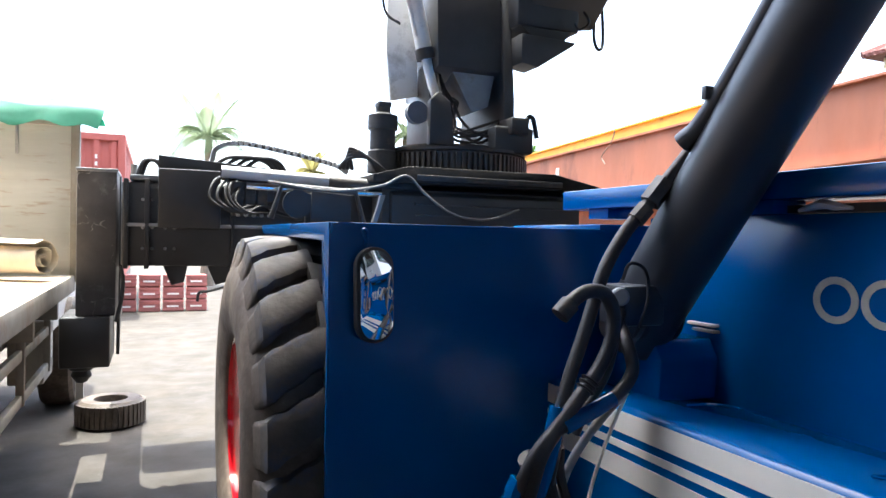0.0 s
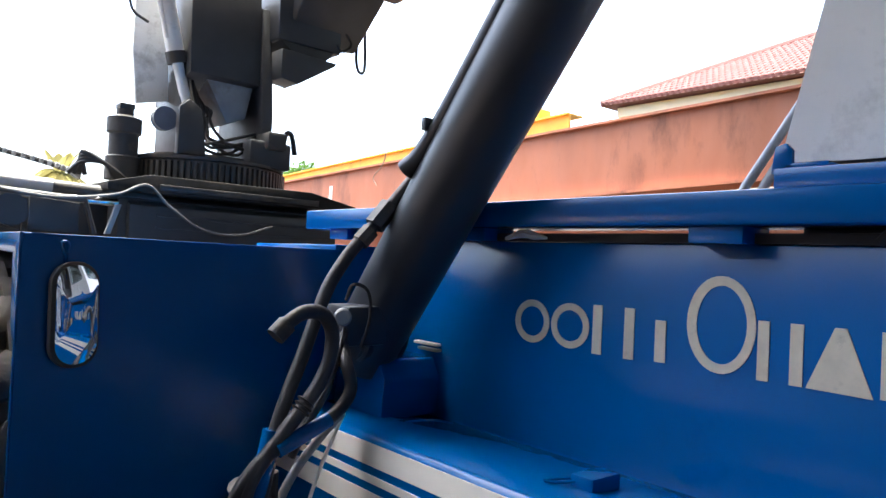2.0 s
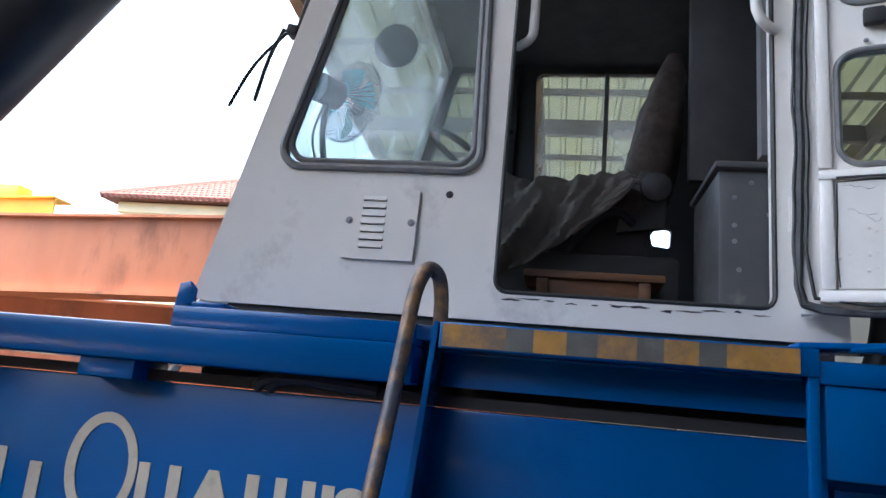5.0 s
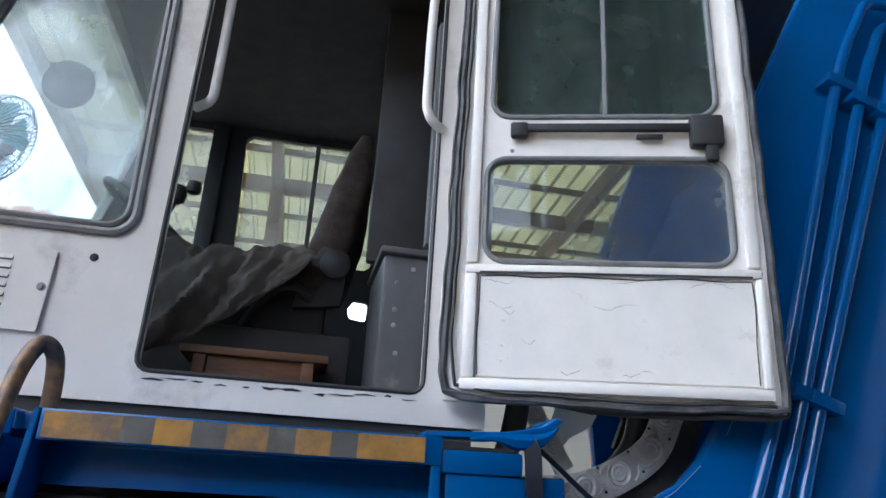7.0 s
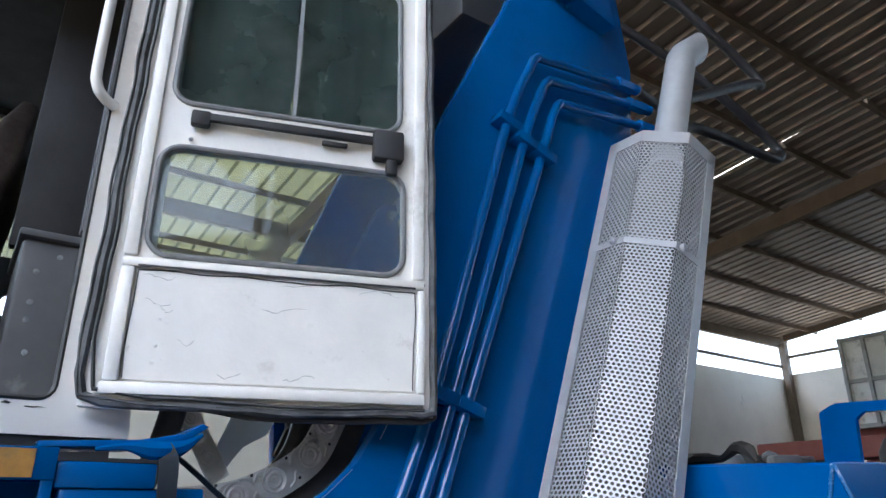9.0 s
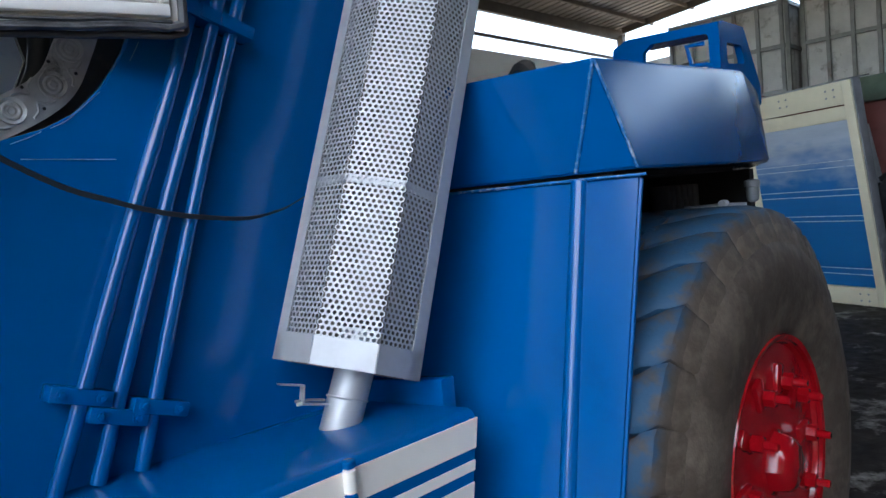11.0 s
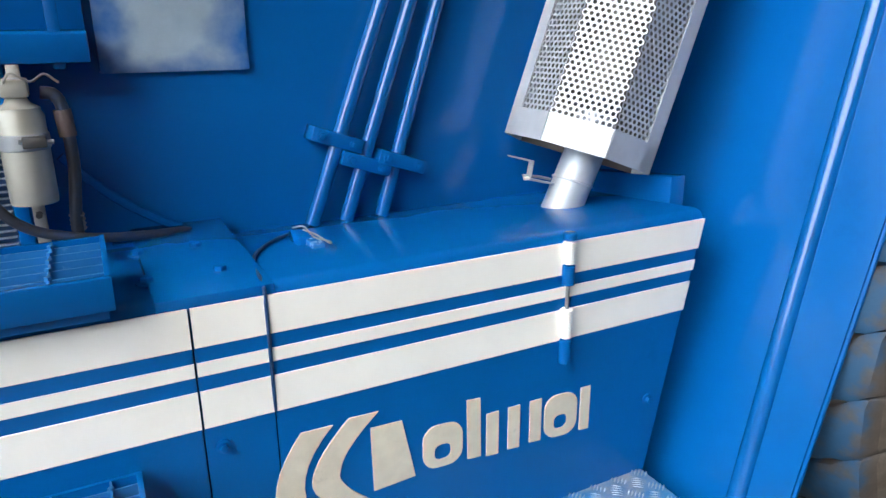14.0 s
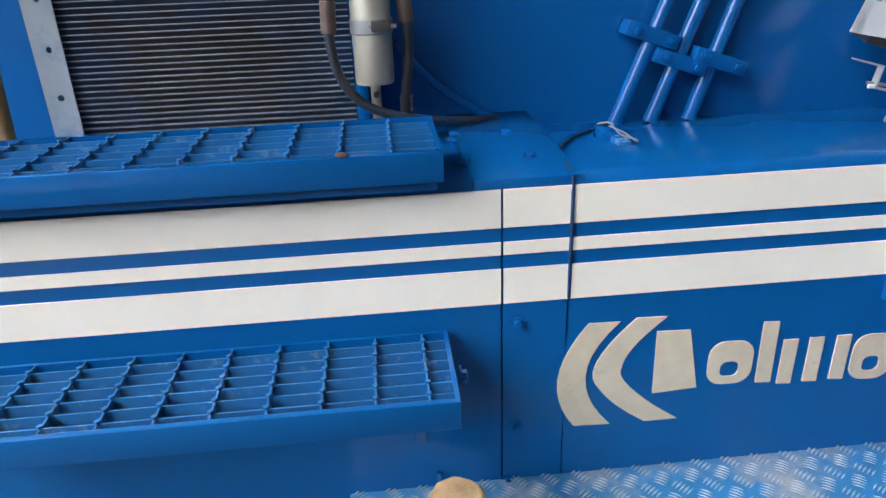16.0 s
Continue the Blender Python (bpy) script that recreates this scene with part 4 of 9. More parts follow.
# frame round the ladder, platform and hazard edge
lp = bmesh.new()
lv_ = [lp.verts.new(c) for c in ((1.695, -0.012, 1.866), (1.695, 0.000, 1.866), (1.695, 0.034, 1.415), (1.695, 0.020, 1.415), (1.812, -0.012, 1.866), (1.812, 0.000, 1.866), (1.812, 0.034, 1.415), (1.812, 0.020, 1.415))]
for f in ((0, 1, 2, 3), (7, 6, 5, 4), (0, 4, 5, 1), (1, 5, 6, 2), (2, 6, 7, 3), (3, 7, 4, 0)):
    lp.faces.new([lv_[i] for i in f])
bmesh.ops.recalc_face_normals(lp, faces=lp.faces)
bmesh.ops.bevel(lp, geom=list(lp.edges), offset=0.002, segments=2, affect='EDGES')
rs("ladder_post", lp, BLUE)
rs("post_foot", box(1.69, 1.735, 0.018, 0.062, 1.41, 1.445, 0.003), BLUE)
rs("ladder_post", box(1.70, 1.72, -0.735, -0.715, 1.41, 1.83, 0.003), BLUE)
rs("ladder_bar", prism([(1.69, 1.42), (1.69, 1.47), (1.72, 1.475), (1.80, 1.475), (1.80, 1.42)], "y", -0.775, 0.035, 0.004), BLUE)
rs("ladder_panel", box(1.790, 1.801, -0.775, 0.016, 1.475, 1.692, 0.003), BLUE)
rs("platform_beam", prism([(1.80, 1.823), (1.80, 1.738), (1.775, 1.738), (1.795, 1.81), (1.790, 1.823)], "y", -0.74, -0.010, 0.002), BLUE)
# dark blocks added for the shade in the gap under the platform
rs("platform_void", box(1.80, 1.95, -0.95, 2.0, 1.695, 1.72), DARK_PAINT_AND_SHADE)
rs("platform_back", box(1.93, 1.96, -0.95, 0.62, 1.72, 1.866), DARK_PAINT_AND_SHADE)
edge = rs("platform_edge", box(1.695, 1.96, -0.735, -0.013, 1.812, 1.866, 0.003), BLUE)
random.seed(2)
ys = [-0.02, -0.15, -0.205, -0.27, -0.33, -0.405, -0.455, -0.52, -0.57, -0.70]
for i, (a, b) in enumerate(zip(ys, ys[1:])):
    if i in (0, 2, 4, 6, 8, 1, 3, 5, 7):
        part("hazard_patch", box(1.6925, 1.6955, b, a, 1.816, 1.862), HAZARD_YELLOW if i % 2 == 0 else HAZARD_GREY, edge, "faded yellow paint patch" if i % 2 == 0 else "faded black paint patch", False)
rs("platform_lip", box(1.70, 1.96, -0.90, -0.735, 1.80, 1.845, 0.006), BLUE)
rs("lip_plate", prism([(-0.70, 1.866), (-0.86, 1.872), (-0.95, 1.89), (-0.985, 1.915), (-0.97, 1.92), (-0.94, 1.90), (-0.86, 1.885), (-0.70, 1.876)], "x", 1.70, 1.84, 0.002), BLUE)
rs("corner_box", box(1.705, 1.80, -0.907, -0.745, 1.63, 1.80, 0.006), BLUE)
rs("corner_block", box(1.705, 1.80, -0.990, -0.910, 1.722, 1.803, 0.006), BLUE)

# top beam over the gap
beam_ = rs("top_beam", box(1.72, 1.92, 0.04, 2.70, 1.735, 1.818, 0.008), BLUE)
for y in (2.45, 1.62, 0.75):
    part("spacer", box(1.74, 1.88, y - 0.07, y + 0.07, 1.692, 1.735, 0.003), BLUE, beam_)
rs("upper_rail", box(1.76, 1.93, 0.05, 0.625, 1.82, 1.868, 0.006), BLUE)
lug = rs("rail_lug", prism([(0.60, 1.86), (0.60, 1.915), (0.615, 1.932), (0.64, 1.925), (0.648, 1.86)], "x", 1.80, 1.815, 0.002), BLUE)
rs("rail_corner", box(1.80, 1.92, 0.52, 0.62, 1.868, 1.885, 0.005), BLUE)
rs("gap_hose", tube([(1.83, 2.1, 1.703), (1.83, 1.5, 1.708), (1.84, 1.0, 1.705), (1.83, 0.4, 1.712), (1.83, 0.05, 1.71)], 0.011, 8, 6), GREY_STEEL)
for y in (0.36, 0.33):
    rs("hose_bend", tube([(1.80, y + 0.05, 1.70), (1.79, y + 0.02, 1.722), (1.79, y - 0.05, 1.725), (1.80, y - 0.2, 1.715)], 0.014, 8, 5), HOSE)
rs("rag", tube([(1.79, 1.50, 1.702), (1.80, 1.43, 1.72), (1.79, 1.38, 1.712), (1.80, 1.33, 1.705)], [0.006, 0.016, 0.013, 0.004], 7, 4), WHITE_STRIPE)

# handrail hoop
rs("handrail", tube([(1.37, 0.085, 1.00), (1.46, 0.078, 1.20), (1.55, 0.07, 1.43), (1.652, 0.062, 1.689), (1.715, 0.058, 1.86), (1.738, 0.052, 1.94), (1.755, 0.035, 1.985), (1.772, 0.014, 1.975), (1.776, 0.004, 1.93), (1.776, 0.0, 1.855)], 0.0165, 14, 6), RAIL_RUST, "bent tubular handrail with worn rusty yellow paint")
rs("handrail_foot", box(1.745, 1.80, -0.012, 0.045, 1.83, 1.862, 0.003), BLUE)
rs("lower_handrail", tube([(1.70, 0.052, 1.42), (1.70, 0.058, 1.25), (1.69, 0.06, 1.09)], 0.0165, 14, 4), HAZARD_YELLOW)

# front fender, mirror and deck
fen = bmesh.new()
add_prism(fen, [(0.535, 0.25), (0.52, 0.30), (0.52, 1.60), (0.527, 1.632), (0.545, 1.642), (1.811, 1.626), (1.811, 0.25)], "y", 2.18, 2.205)
bmesh.ops.recalc_face_normals(fen, faces=fen.faces)
bmesh.ops.bevel(fen, geom=[e for e in fen.edges], offset=0.005, segments=2, affect='EDGES')
ff = rs("front_fender", fen, BLUE)
part("side_flange", prism([(2.205, 1.642), (2.205, 1.30), (2.27, 1.38), (2.30, 1.58), (3.66, 1.60), (3.70, 1.642)], "x", 0.522, 0.534, 0.003), BLUE, ff)
part("top_sheet", prism([(2.2, 1.628), (2.2, 1.642), (3.55, 1.642), (3.72, 1.615), (3.72, 1.60), (3.55, 1.628)], "x", 0.534, 1.60, 0.003), BLUE, ff)
rs("front_deck", box(1.60, 2.4, 2.24, 2.94, 1.58, 1.664, 0.008), BLUE)
ov = round_poly([(0.594, 1.252), (0.594, 1.563), (0.732, 1.563), (0.732, 1.252)], 0.066, 8)
mturn = Matrix.Translation((0.663, 2.150, 1.4075)) @ Matrix.Rotation(radians(10.5), 4, 'Z') @ Matrix.Rotation(radians(-3.4), 4, 'X') @ Matrix.Translation((-0.663, -2.163, -1.4075))
mr = rs("rear_view_mirror", prism(ov, "y", 2.150, 2.176, 0.004, mturn), SEAL, "oval rear-view mirror in a black rubber frame")
gl = bmesh.new()
inner = [((x - 0.663) * 0.86 + 0.663, (z - 1.4075) * 0.93 + 1.4075) for x, z in ov]
rings = []
for k in range(12):
    f = 1 - k / 12.5
    rings.append([gl.verts.new(mturn @ Vector(((x - 0.663) * f + 0.663, 2.1318 + ((x - 0.663) ** 2 + (z - 1.4075) ** 2) * f * f / 1.3, (z - 1.4075) * f + 1.4075))) for x, z in inner])
for p, q in zip(rings, rings[1:]):
    for i in range(len(inner)):
        gl.faces.new((p[i], p[(i + 1) % len(inner)], q[(i + 1) % len(inner)], q[i]))
gl.faces.new(rings[-1])
bmesh.ops.recalc_face_normals(gl, faces=gl.faces)
part("mirror_glass", gl, MIRROR, mr)
part("hanger", tube([(0.638, 2.17, 1.555), (0.634, 2.165, 1.585), (0.624, 2.165, 1.612), (0.632, 2.168, 1.620), (0.642, 2.168, 1.61), (0.640, 2.165, 1.585)], 0.006, 7, 4), BLUE, mr)

# lift cylinder
C0, C1 = Vector((1.579, 1.844, 1.47)), Vector((1.628, 0.863, 2.80))
ca = (C1 - C0).normalized()
cz = frame_of(C0, ca.orthogonal(), ca.cross(ca.orthogonal()))
cyl = rs("lift_cylinder", lathe([(0.10, -0.262), (0.120, -0.258), (0.124, -0.245), (0.124, 2.0), (0.122, 2.02), (0.122, 2.2), (0.08, 2.22)], 48, cz), CYL_BLACK, "satin black hydraulic lift cylinder")
off = Vector((-0.076, 0.072, 0.046))
part("feed_pipe", tube([C0 + off * 1.35 + ca * 0.46, C0 + off * 1.1 + ca * 0.56, C0 + off + ca * 0.9, C0 + off + ca * 2.1], 0.034, 16, 5), CYL_BLACK, cyl)
part("pipe_clip", box(-0.03, 0.03, -0.01, 0.01, -0.02, 0.02, 0.003, Matrix.Translation(C0 + off * 1.3 + ca * 0.63)), CYL_BLACK, cyl)
part("rod_eye", lathe([(0.10, -0.09), (0.11, -0.08), (0.11, 0.08), (0.10, 0.09)], 24, Matrix.Translation(C0 - ca * 0.14) @ Matrix.Rotation(radians(90), 4, 'Y')), CYL_BLACK, cyl)
part("grease_port", lathe([(0.028, 0), (0.028, 0.05), (0.022, 0.055)], 16, look((1.36, 1.79, 1.425), (1.0, 1.2, 1.44)) @ Matrix.Rotation(radians(180), 4, 'X')), GREY_STEEL, cyl, "bare steel port plug")
part("port_block", box(1.36, 1.52, 1.76, 1.90, 1.33, 1.46, 0.012), CYL_BLACK, cyl)
part("wire_loop", tube([(1.35, 1.76, 1.48), (1.36, 1.74, 1.53), (1.41, 1.73, 1.51), (1.425, 1.73, 1.42), (1.40, 1.74, 1.33)], 0.006, 6, 6), HOSE, cyl)
rs("cylinder_bracket", prism([(1.83, 1.06), (1.82, 1.20), (1.86, 1.265), (2.12, 1.265), (2.14, 1.06)], "x", 1.56, 1.81, 0.01), BLUE)
for y0_, y1_, z, mt in ((1.825, 1.955, 1.312, WHITE_STRIPE), (1.82, 1.93, 1.292, ALLOY), (1.84, 1.95, 1.215, BLUE)):
    rs("scratch_plate", box(1.785, 1.812, y0_, y1_, z - 0.006, z + 0.005, 0.003), mt, "scuffed bracket edge with bare metal")


# hydraulic hoses at the cylinder's foot
hz = rs("hydraulic_hose", tube([(1.62, 1.72, 1.95), (1.52, 1.73, 1.83), (1.455, 1.74, 1.75), (1.39, 1.75, 1.675), (1.334, 1.75, 1.61), (1.27, 1.74, 1.52), (1.225, 1.73, 1.42), (1.18, 1.72, 1.31), (1.135, 1.71, 1.21), (1.095, 1.70, 1.10), (1.07, 1.69, 0.99), (1.05, 1.69, 0.90)], 0.021, 16, 6), HOSE)
part("coupling", tube([(1.485, 1.735, 1.79), (1.43, 1.742, 1.72)], 0.034, 6), GREASY, hz)
part("coupling", tube([(1.42, 1.745, 1.705), (1.385, 1.75, 1.665)], 0.030, 8), GREASY, hz)
hz = rs("hydraulic_hose", tube([(1.075, 1.66, 1.40), (1.10, 1.66, 1.425), (1.15, 1.66, 1.452), (1.21, 1.66, 1.445), (1.243, 1.66, 1.39), (1.238, 1.66, 1.31), (1.205, 1.66, 1.24), (1.163, 1.66, 1.185), (1.09, 1.66, 1.10), (1.02, 1.66, 1.01), (0.995, 1.67, 0.93), (1.0, 1.70, 0.85), (1.08, 1.74, 0.80)], 0.0215, 16, 6), HOSE)
part("hose_end", tube([(1.06, 1.66, 1.385), (1.095, 1.66, 1.42)], 0.029, 10), GREASY, hz)
for k in range(3):
    part("wire_tie", lathe([(0.026, -0.004), (0.030, 0), (0.026, 0.004)], 14, look((1.168 - k * 0.008, 1.66, 1.195 - k * 0.012), (1.3, 1.66, 1.35)), False), HOSE, hz)
hz = rs("hydraulic_hose", tube([(1.36, 1.80, 1.36), (1.325, 1.70, 1.29), (1.325, 1.67, 1.22), (1.285, 1.66, 1.165), (1.21, 1.65, 1.125), (1.12, 1.65, 1.09), (1.045, 1.66, 1.05), (0.99, 1.67, 0.98), (0.965, 1.69, 0.90), (0.985, 1.72, 0.84)], 0.020, 16, 6), HOSE)
part("blue_sleeve", tube([(1.24, 1.648, 1.14), (1.16, 1.648, 1.105), (1.08, 1.652, 1.07)], 0.0235, 16, 3), BLUE, hz, "hose oversprayed with blue paint")
rs("hydraulic_hose", tube([(1.38, 1.79, 1.40), (1.30, 1.72, 1.30), (1.25, 1.69, 1.21), (1.20, 1.70, 1.12), (1.17, 1.73, 1.02)], 0.012, 10, 6), HOSE)
rs("cable", tube([(1.29, 1.66, 1.15), (1.24, 1.70, 1.07), (1.18, 1.74, 0.96), (1.14, 1.76, 0.84), (1.17, 1.76, 0.76)], 0.014, 10, 6), GREY_STEEL)
rs("cable", tube([(1.30, 1.66, 1.15), (1.27, 1.68, 1.06), (1.235, 1.70, 0.94), (1.215, 1.72, 0.82), (1.21, 1.72, 0.70)], 0.0055, 8, 6), WHITE_STRIPE)
rs("hose_union", tube([(1.00, 1.72, 0.97), (1.05, 1.74, 0.90), (1.10, 1.76, 0.80), (1.16, 1.78, 0.72)], [0.03, 0.04, 0.036, 0.03], 10, 4), HOSE)
rs("hose_union", tube([(0.965, 1.70, 0.92), (0.95, 1.71, 0.86), (0.955, 1.72, 0.80)], [0.026, 0.032, 0.024], 8, 3), BLUE)
for k in range(4):
    rs("hydraulic_hose", tube([(1.02 + 0.03 * k, 1.72, 0.99), (1.0 + 0.04 * k, 1.70 + 0.01 * k, 0.90), (1.03 + 0.045 * k, 1.73, 0.80 - 0.01 * k), (1.12 + 0.03 * k, 1.77, 0.70)], 0.015, 8, 5), HOSE)
rs("hose_sleeve", tube([(1.08, 1.685, 1.12), (1.055, 1.685, 1.0), (1.035, 1.69, 0.92), (1.02, 1.70, 0.86)], 0.027, 14, 4), BLUE)


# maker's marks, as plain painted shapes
def ring_pts(cy, cz, ry, rz, n=28):
    return [(-(cy + ry * math.cos(2 * math.pi * k / n)), cz + rz * math.sin(2 * math.pi * k / n)) for k in range(n)]


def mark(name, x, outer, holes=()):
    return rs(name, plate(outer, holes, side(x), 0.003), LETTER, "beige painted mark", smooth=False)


def flat(pts):
    return [(-y, z) for y, z in pts]


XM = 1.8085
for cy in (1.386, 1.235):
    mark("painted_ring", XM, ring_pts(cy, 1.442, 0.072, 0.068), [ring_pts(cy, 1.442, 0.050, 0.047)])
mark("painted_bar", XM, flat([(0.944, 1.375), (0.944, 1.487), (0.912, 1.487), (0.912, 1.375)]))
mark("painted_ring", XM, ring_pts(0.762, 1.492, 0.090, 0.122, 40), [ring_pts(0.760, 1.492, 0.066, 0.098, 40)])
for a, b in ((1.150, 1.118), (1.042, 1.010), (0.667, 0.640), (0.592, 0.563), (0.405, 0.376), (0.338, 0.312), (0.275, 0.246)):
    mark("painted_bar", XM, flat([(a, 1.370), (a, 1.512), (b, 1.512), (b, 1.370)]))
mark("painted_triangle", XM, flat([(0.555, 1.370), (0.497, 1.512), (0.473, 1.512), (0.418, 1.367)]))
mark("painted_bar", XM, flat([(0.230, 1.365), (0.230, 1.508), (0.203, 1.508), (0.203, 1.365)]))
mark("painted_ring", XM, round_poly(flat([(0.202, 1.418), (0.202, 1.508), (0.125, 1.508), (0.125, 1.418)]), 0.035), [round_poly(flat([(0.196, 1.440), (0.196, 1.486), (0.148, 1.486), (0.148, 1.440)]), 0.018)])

XL = 1.3462


def arc(points):
    return [(-y, z) for y, z in points]


def bezier(a, b, c, n=10):
    return [((1 - t) ** 2 * a[0] + 2 * t * (1 - t) * b[0] + t * t * c[0], (1 - t) ** 2 * a[1] + 2 * t * (1 - t) * b[1] + t * t * c[1]) for t in (k / n for k in range(n + 1))]


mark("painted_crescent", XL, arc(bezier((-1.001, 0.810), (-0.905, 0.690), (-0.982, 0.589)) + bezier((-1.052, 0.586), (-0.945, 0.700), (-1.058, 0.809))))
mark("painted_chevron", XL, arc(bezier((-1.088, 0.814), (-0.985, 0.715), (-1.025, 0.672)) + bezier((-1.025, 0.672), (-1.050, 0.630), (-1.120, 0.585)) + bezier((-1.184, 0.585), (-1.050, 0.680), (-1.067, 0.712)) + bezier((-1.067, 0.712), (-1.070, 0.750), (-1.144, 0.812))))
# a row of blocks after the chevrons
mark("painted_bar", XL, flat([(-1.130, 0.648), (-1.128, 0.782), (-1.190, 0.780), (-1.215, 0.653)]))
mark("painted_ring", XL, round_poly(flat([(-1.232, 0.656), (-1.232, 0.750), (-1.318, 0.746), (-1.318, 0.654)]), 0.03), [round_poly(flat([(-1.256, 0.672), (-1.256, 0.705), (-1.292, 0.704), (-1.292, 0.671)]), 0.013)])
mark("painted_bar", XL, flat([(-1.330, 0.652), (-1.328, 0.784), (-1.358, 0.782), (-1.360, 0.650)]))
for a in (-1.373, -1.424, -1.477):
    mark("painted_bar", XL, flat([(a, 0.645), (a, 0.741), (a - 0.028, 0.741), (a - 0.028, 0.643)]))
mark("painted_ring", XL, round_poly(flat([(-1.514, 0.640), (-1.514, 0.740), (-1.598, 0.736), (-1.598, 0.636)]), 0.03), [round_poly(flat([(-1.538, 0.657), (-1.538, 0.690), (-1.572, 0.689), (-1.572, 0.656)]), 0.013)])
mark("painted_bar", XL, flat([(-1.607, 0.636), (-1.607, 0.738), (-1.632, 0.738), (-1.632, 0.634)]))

# ---------- cabin ----------
CX = 1.963
cabin = rs("cabin", plate(
    [(-0.659, 1.908), (0.89, 1.908), (0.89, 3.32), (-0.325, 3.32)],
    [round_poly([(-0.520, 2.285), (0.032, 2.285), (0.012, 3.12), (-0.318, 3.12)], 0.055, 6), round_poly([(0.092, 1.980), (0.735, 1.980), (0.735, 3.20), (0.100, 3.20)], 0.03, 4)],
    side(CX), 0.045), CAB_WHITE, "white painted cabin with scuffed edges", smooth=False)


def cab(name, bm, mat, label="", smooth=True):
    return part(name, bm, mat, cabin, label, smooth)


win = round_poly([(-0.520, 2.285), (0.032, 2.285), (0.012, 3.12), (-0.318, 3.12)], 0.055, 6)
cab("window_seal", loop_tube([(CX - 0.003, -a, b) for a, b in win], 0.011), WINDOW_SEAL, "grey rubber window seal")
cab("window_seal_inner", loop_tube([(CX + 0.004, -((a + 0.22) * 0.93 - 0.22), (b - 2.70) * 0.955 + 2.70) for a, b in win], 0.009), GREY_BOX)
pane = cab("side_pane", plate(win, [], side(CX + 0.012), 0.004), GLASS, smooth=False)
pane.visible_shadow = False
# cabin shell
cab("cab_floor", box(CX + 0.045, 3.40, -0.88, 0.64, 1.91, 1.95), DARK_PAINT_AND_SHADE)
cab("cab_roof", box(CX, 3.42, -0.92, 0.36, 3.322, 3.40, 0.02), CAB_WHITE)
cab("cab_ceiling", box(CX + 0.047, 3.34, -0.85, 0.33, 3.30, 3.318), DARK_PAINT_AND_SHADE)
cab("rear_panel", plate([(CX + 0.047, 1.95), (3.36, 1.95), (3.36, 3.30), (CX + 0.047, 3.30)], [round_poly([(CX + 0.3, 2.75), (3.1, 2.75), (3.1, 3.2), (CX + 0.3, 3.2)], 0.05)], Matrix(((1, 0, 0, 0), (0, 0, 1, -0.87), (0, 1, 0, 0), (0, 0, 0, 1))), 0.03), DARK_PAINT_AND_SHADE, smooth=False)
far = cab("far_side_frame", plate(
    [(-0.64, 1.95), (0.84, 1.95), (0.84, 3.31), (-0.33, 3.31)],
    [round_poly([(0.098, 2.68), (0.70, 2.68), (0.71, 3.27), (0.075, 3.27)], 0.04), round_poly([(-0.50, 2.30), (-0.04, 2.30), (-0.05, 3.27), (-0.30, 3.27)], 0.04), round_poly([(0.625, 2.455), (0.70, 2.445), (0.705, 2.535), (0.64, 2.54), (0.615, 2.50)], 0.015)],
    side(3.33), 0.04), DARK_PAINT_AND_SHADE, smooth=False)
cab("far_window_bar", box(3.325, 3.345, -0.415, -0.395, 2.68, 3.27), GREY_BOX, smooth=False)
cab("far_door_post", box(3.30, 3.36, 0.00, 0.07, 1.95, 3.30, 0.005), DARK_PAINT_AND_SHADE)
for a, b, c, d in ((-0.70, -0.10, 2.68, 3.27), (0.04, 0.48, 2.30, 3.27)):
    p = cab("far_pane", box(3.345, 3.349, a, b, c, d), GLASS, smooth=False)
    p.visible_shadow = False
# slanted windscreen between the two sides
slope = Vector((0, -0.334, 1.412)).normalized()
fm = frame_of((CX, 0.659, 1.908), (1, 0, 0), slope)
cab("windscreen_frame", plate([(0.0, 0.0), (1.43, 0.0), (1.43, 1.45), (0.0, 1.45)], [round_poly([(0.07, 0.36), (1.36, 0.36), (1.36, 1.38), (0.07, 1.38)], 0.06)], fm @ Matrix.Translation((0, 0, -0.04)), 0.04), CAB_WHITE, smooth=False)
p = cab("windscreen_pane", plate([(0.06, 0.35), (1.37, 0.35), (1.37, 1.39), (0.06, 1.39)], [], fm @ Matrix.Translation((0, 0, -0.022)), 0.004), GLASS, smooth=False)
p.visible_shadow = False
# wiper outside the windscreen
wp = cab("wiper_motor", box(0.0, 0.05, 0.78, 0.81, -0.08, -0.045, 0.006, fm), DARK_PAINT_AND_SHADE)
part("wiper_arm", tube([fm @ Vector((0.03, 0.80, -0.10)), fm @ Vector((0.02, 0.70, -0.105)), fm @ Vector((0.0, 0.56, -0.085))], 0.006, 6, 3), DARK_PAINT_AND_SHADE, wp)
part("wiper_blade", tube([fm @ Vector((0.015, 0.80, -0.07)), fm @ Vector((-0.01, 0.66, -0.12)), fm @ Vector((-0.02, 0.52, -0.14))], 0.005, 6, 3), DARK_PAINT_AND_SHADE, wp)
part("wiper_hose", tube([fm @ Vector((0.05, 0.82, -0.07)), fm @ Vector((0.04, 0.95, -0.07)), fm @ Vector((0.02, 1.2, -0.055)), fm @ Vector((0.02, 1.42, -0.05))], 0.008, 6, 4), DARK_PAINT_AND_SHADE, wp)

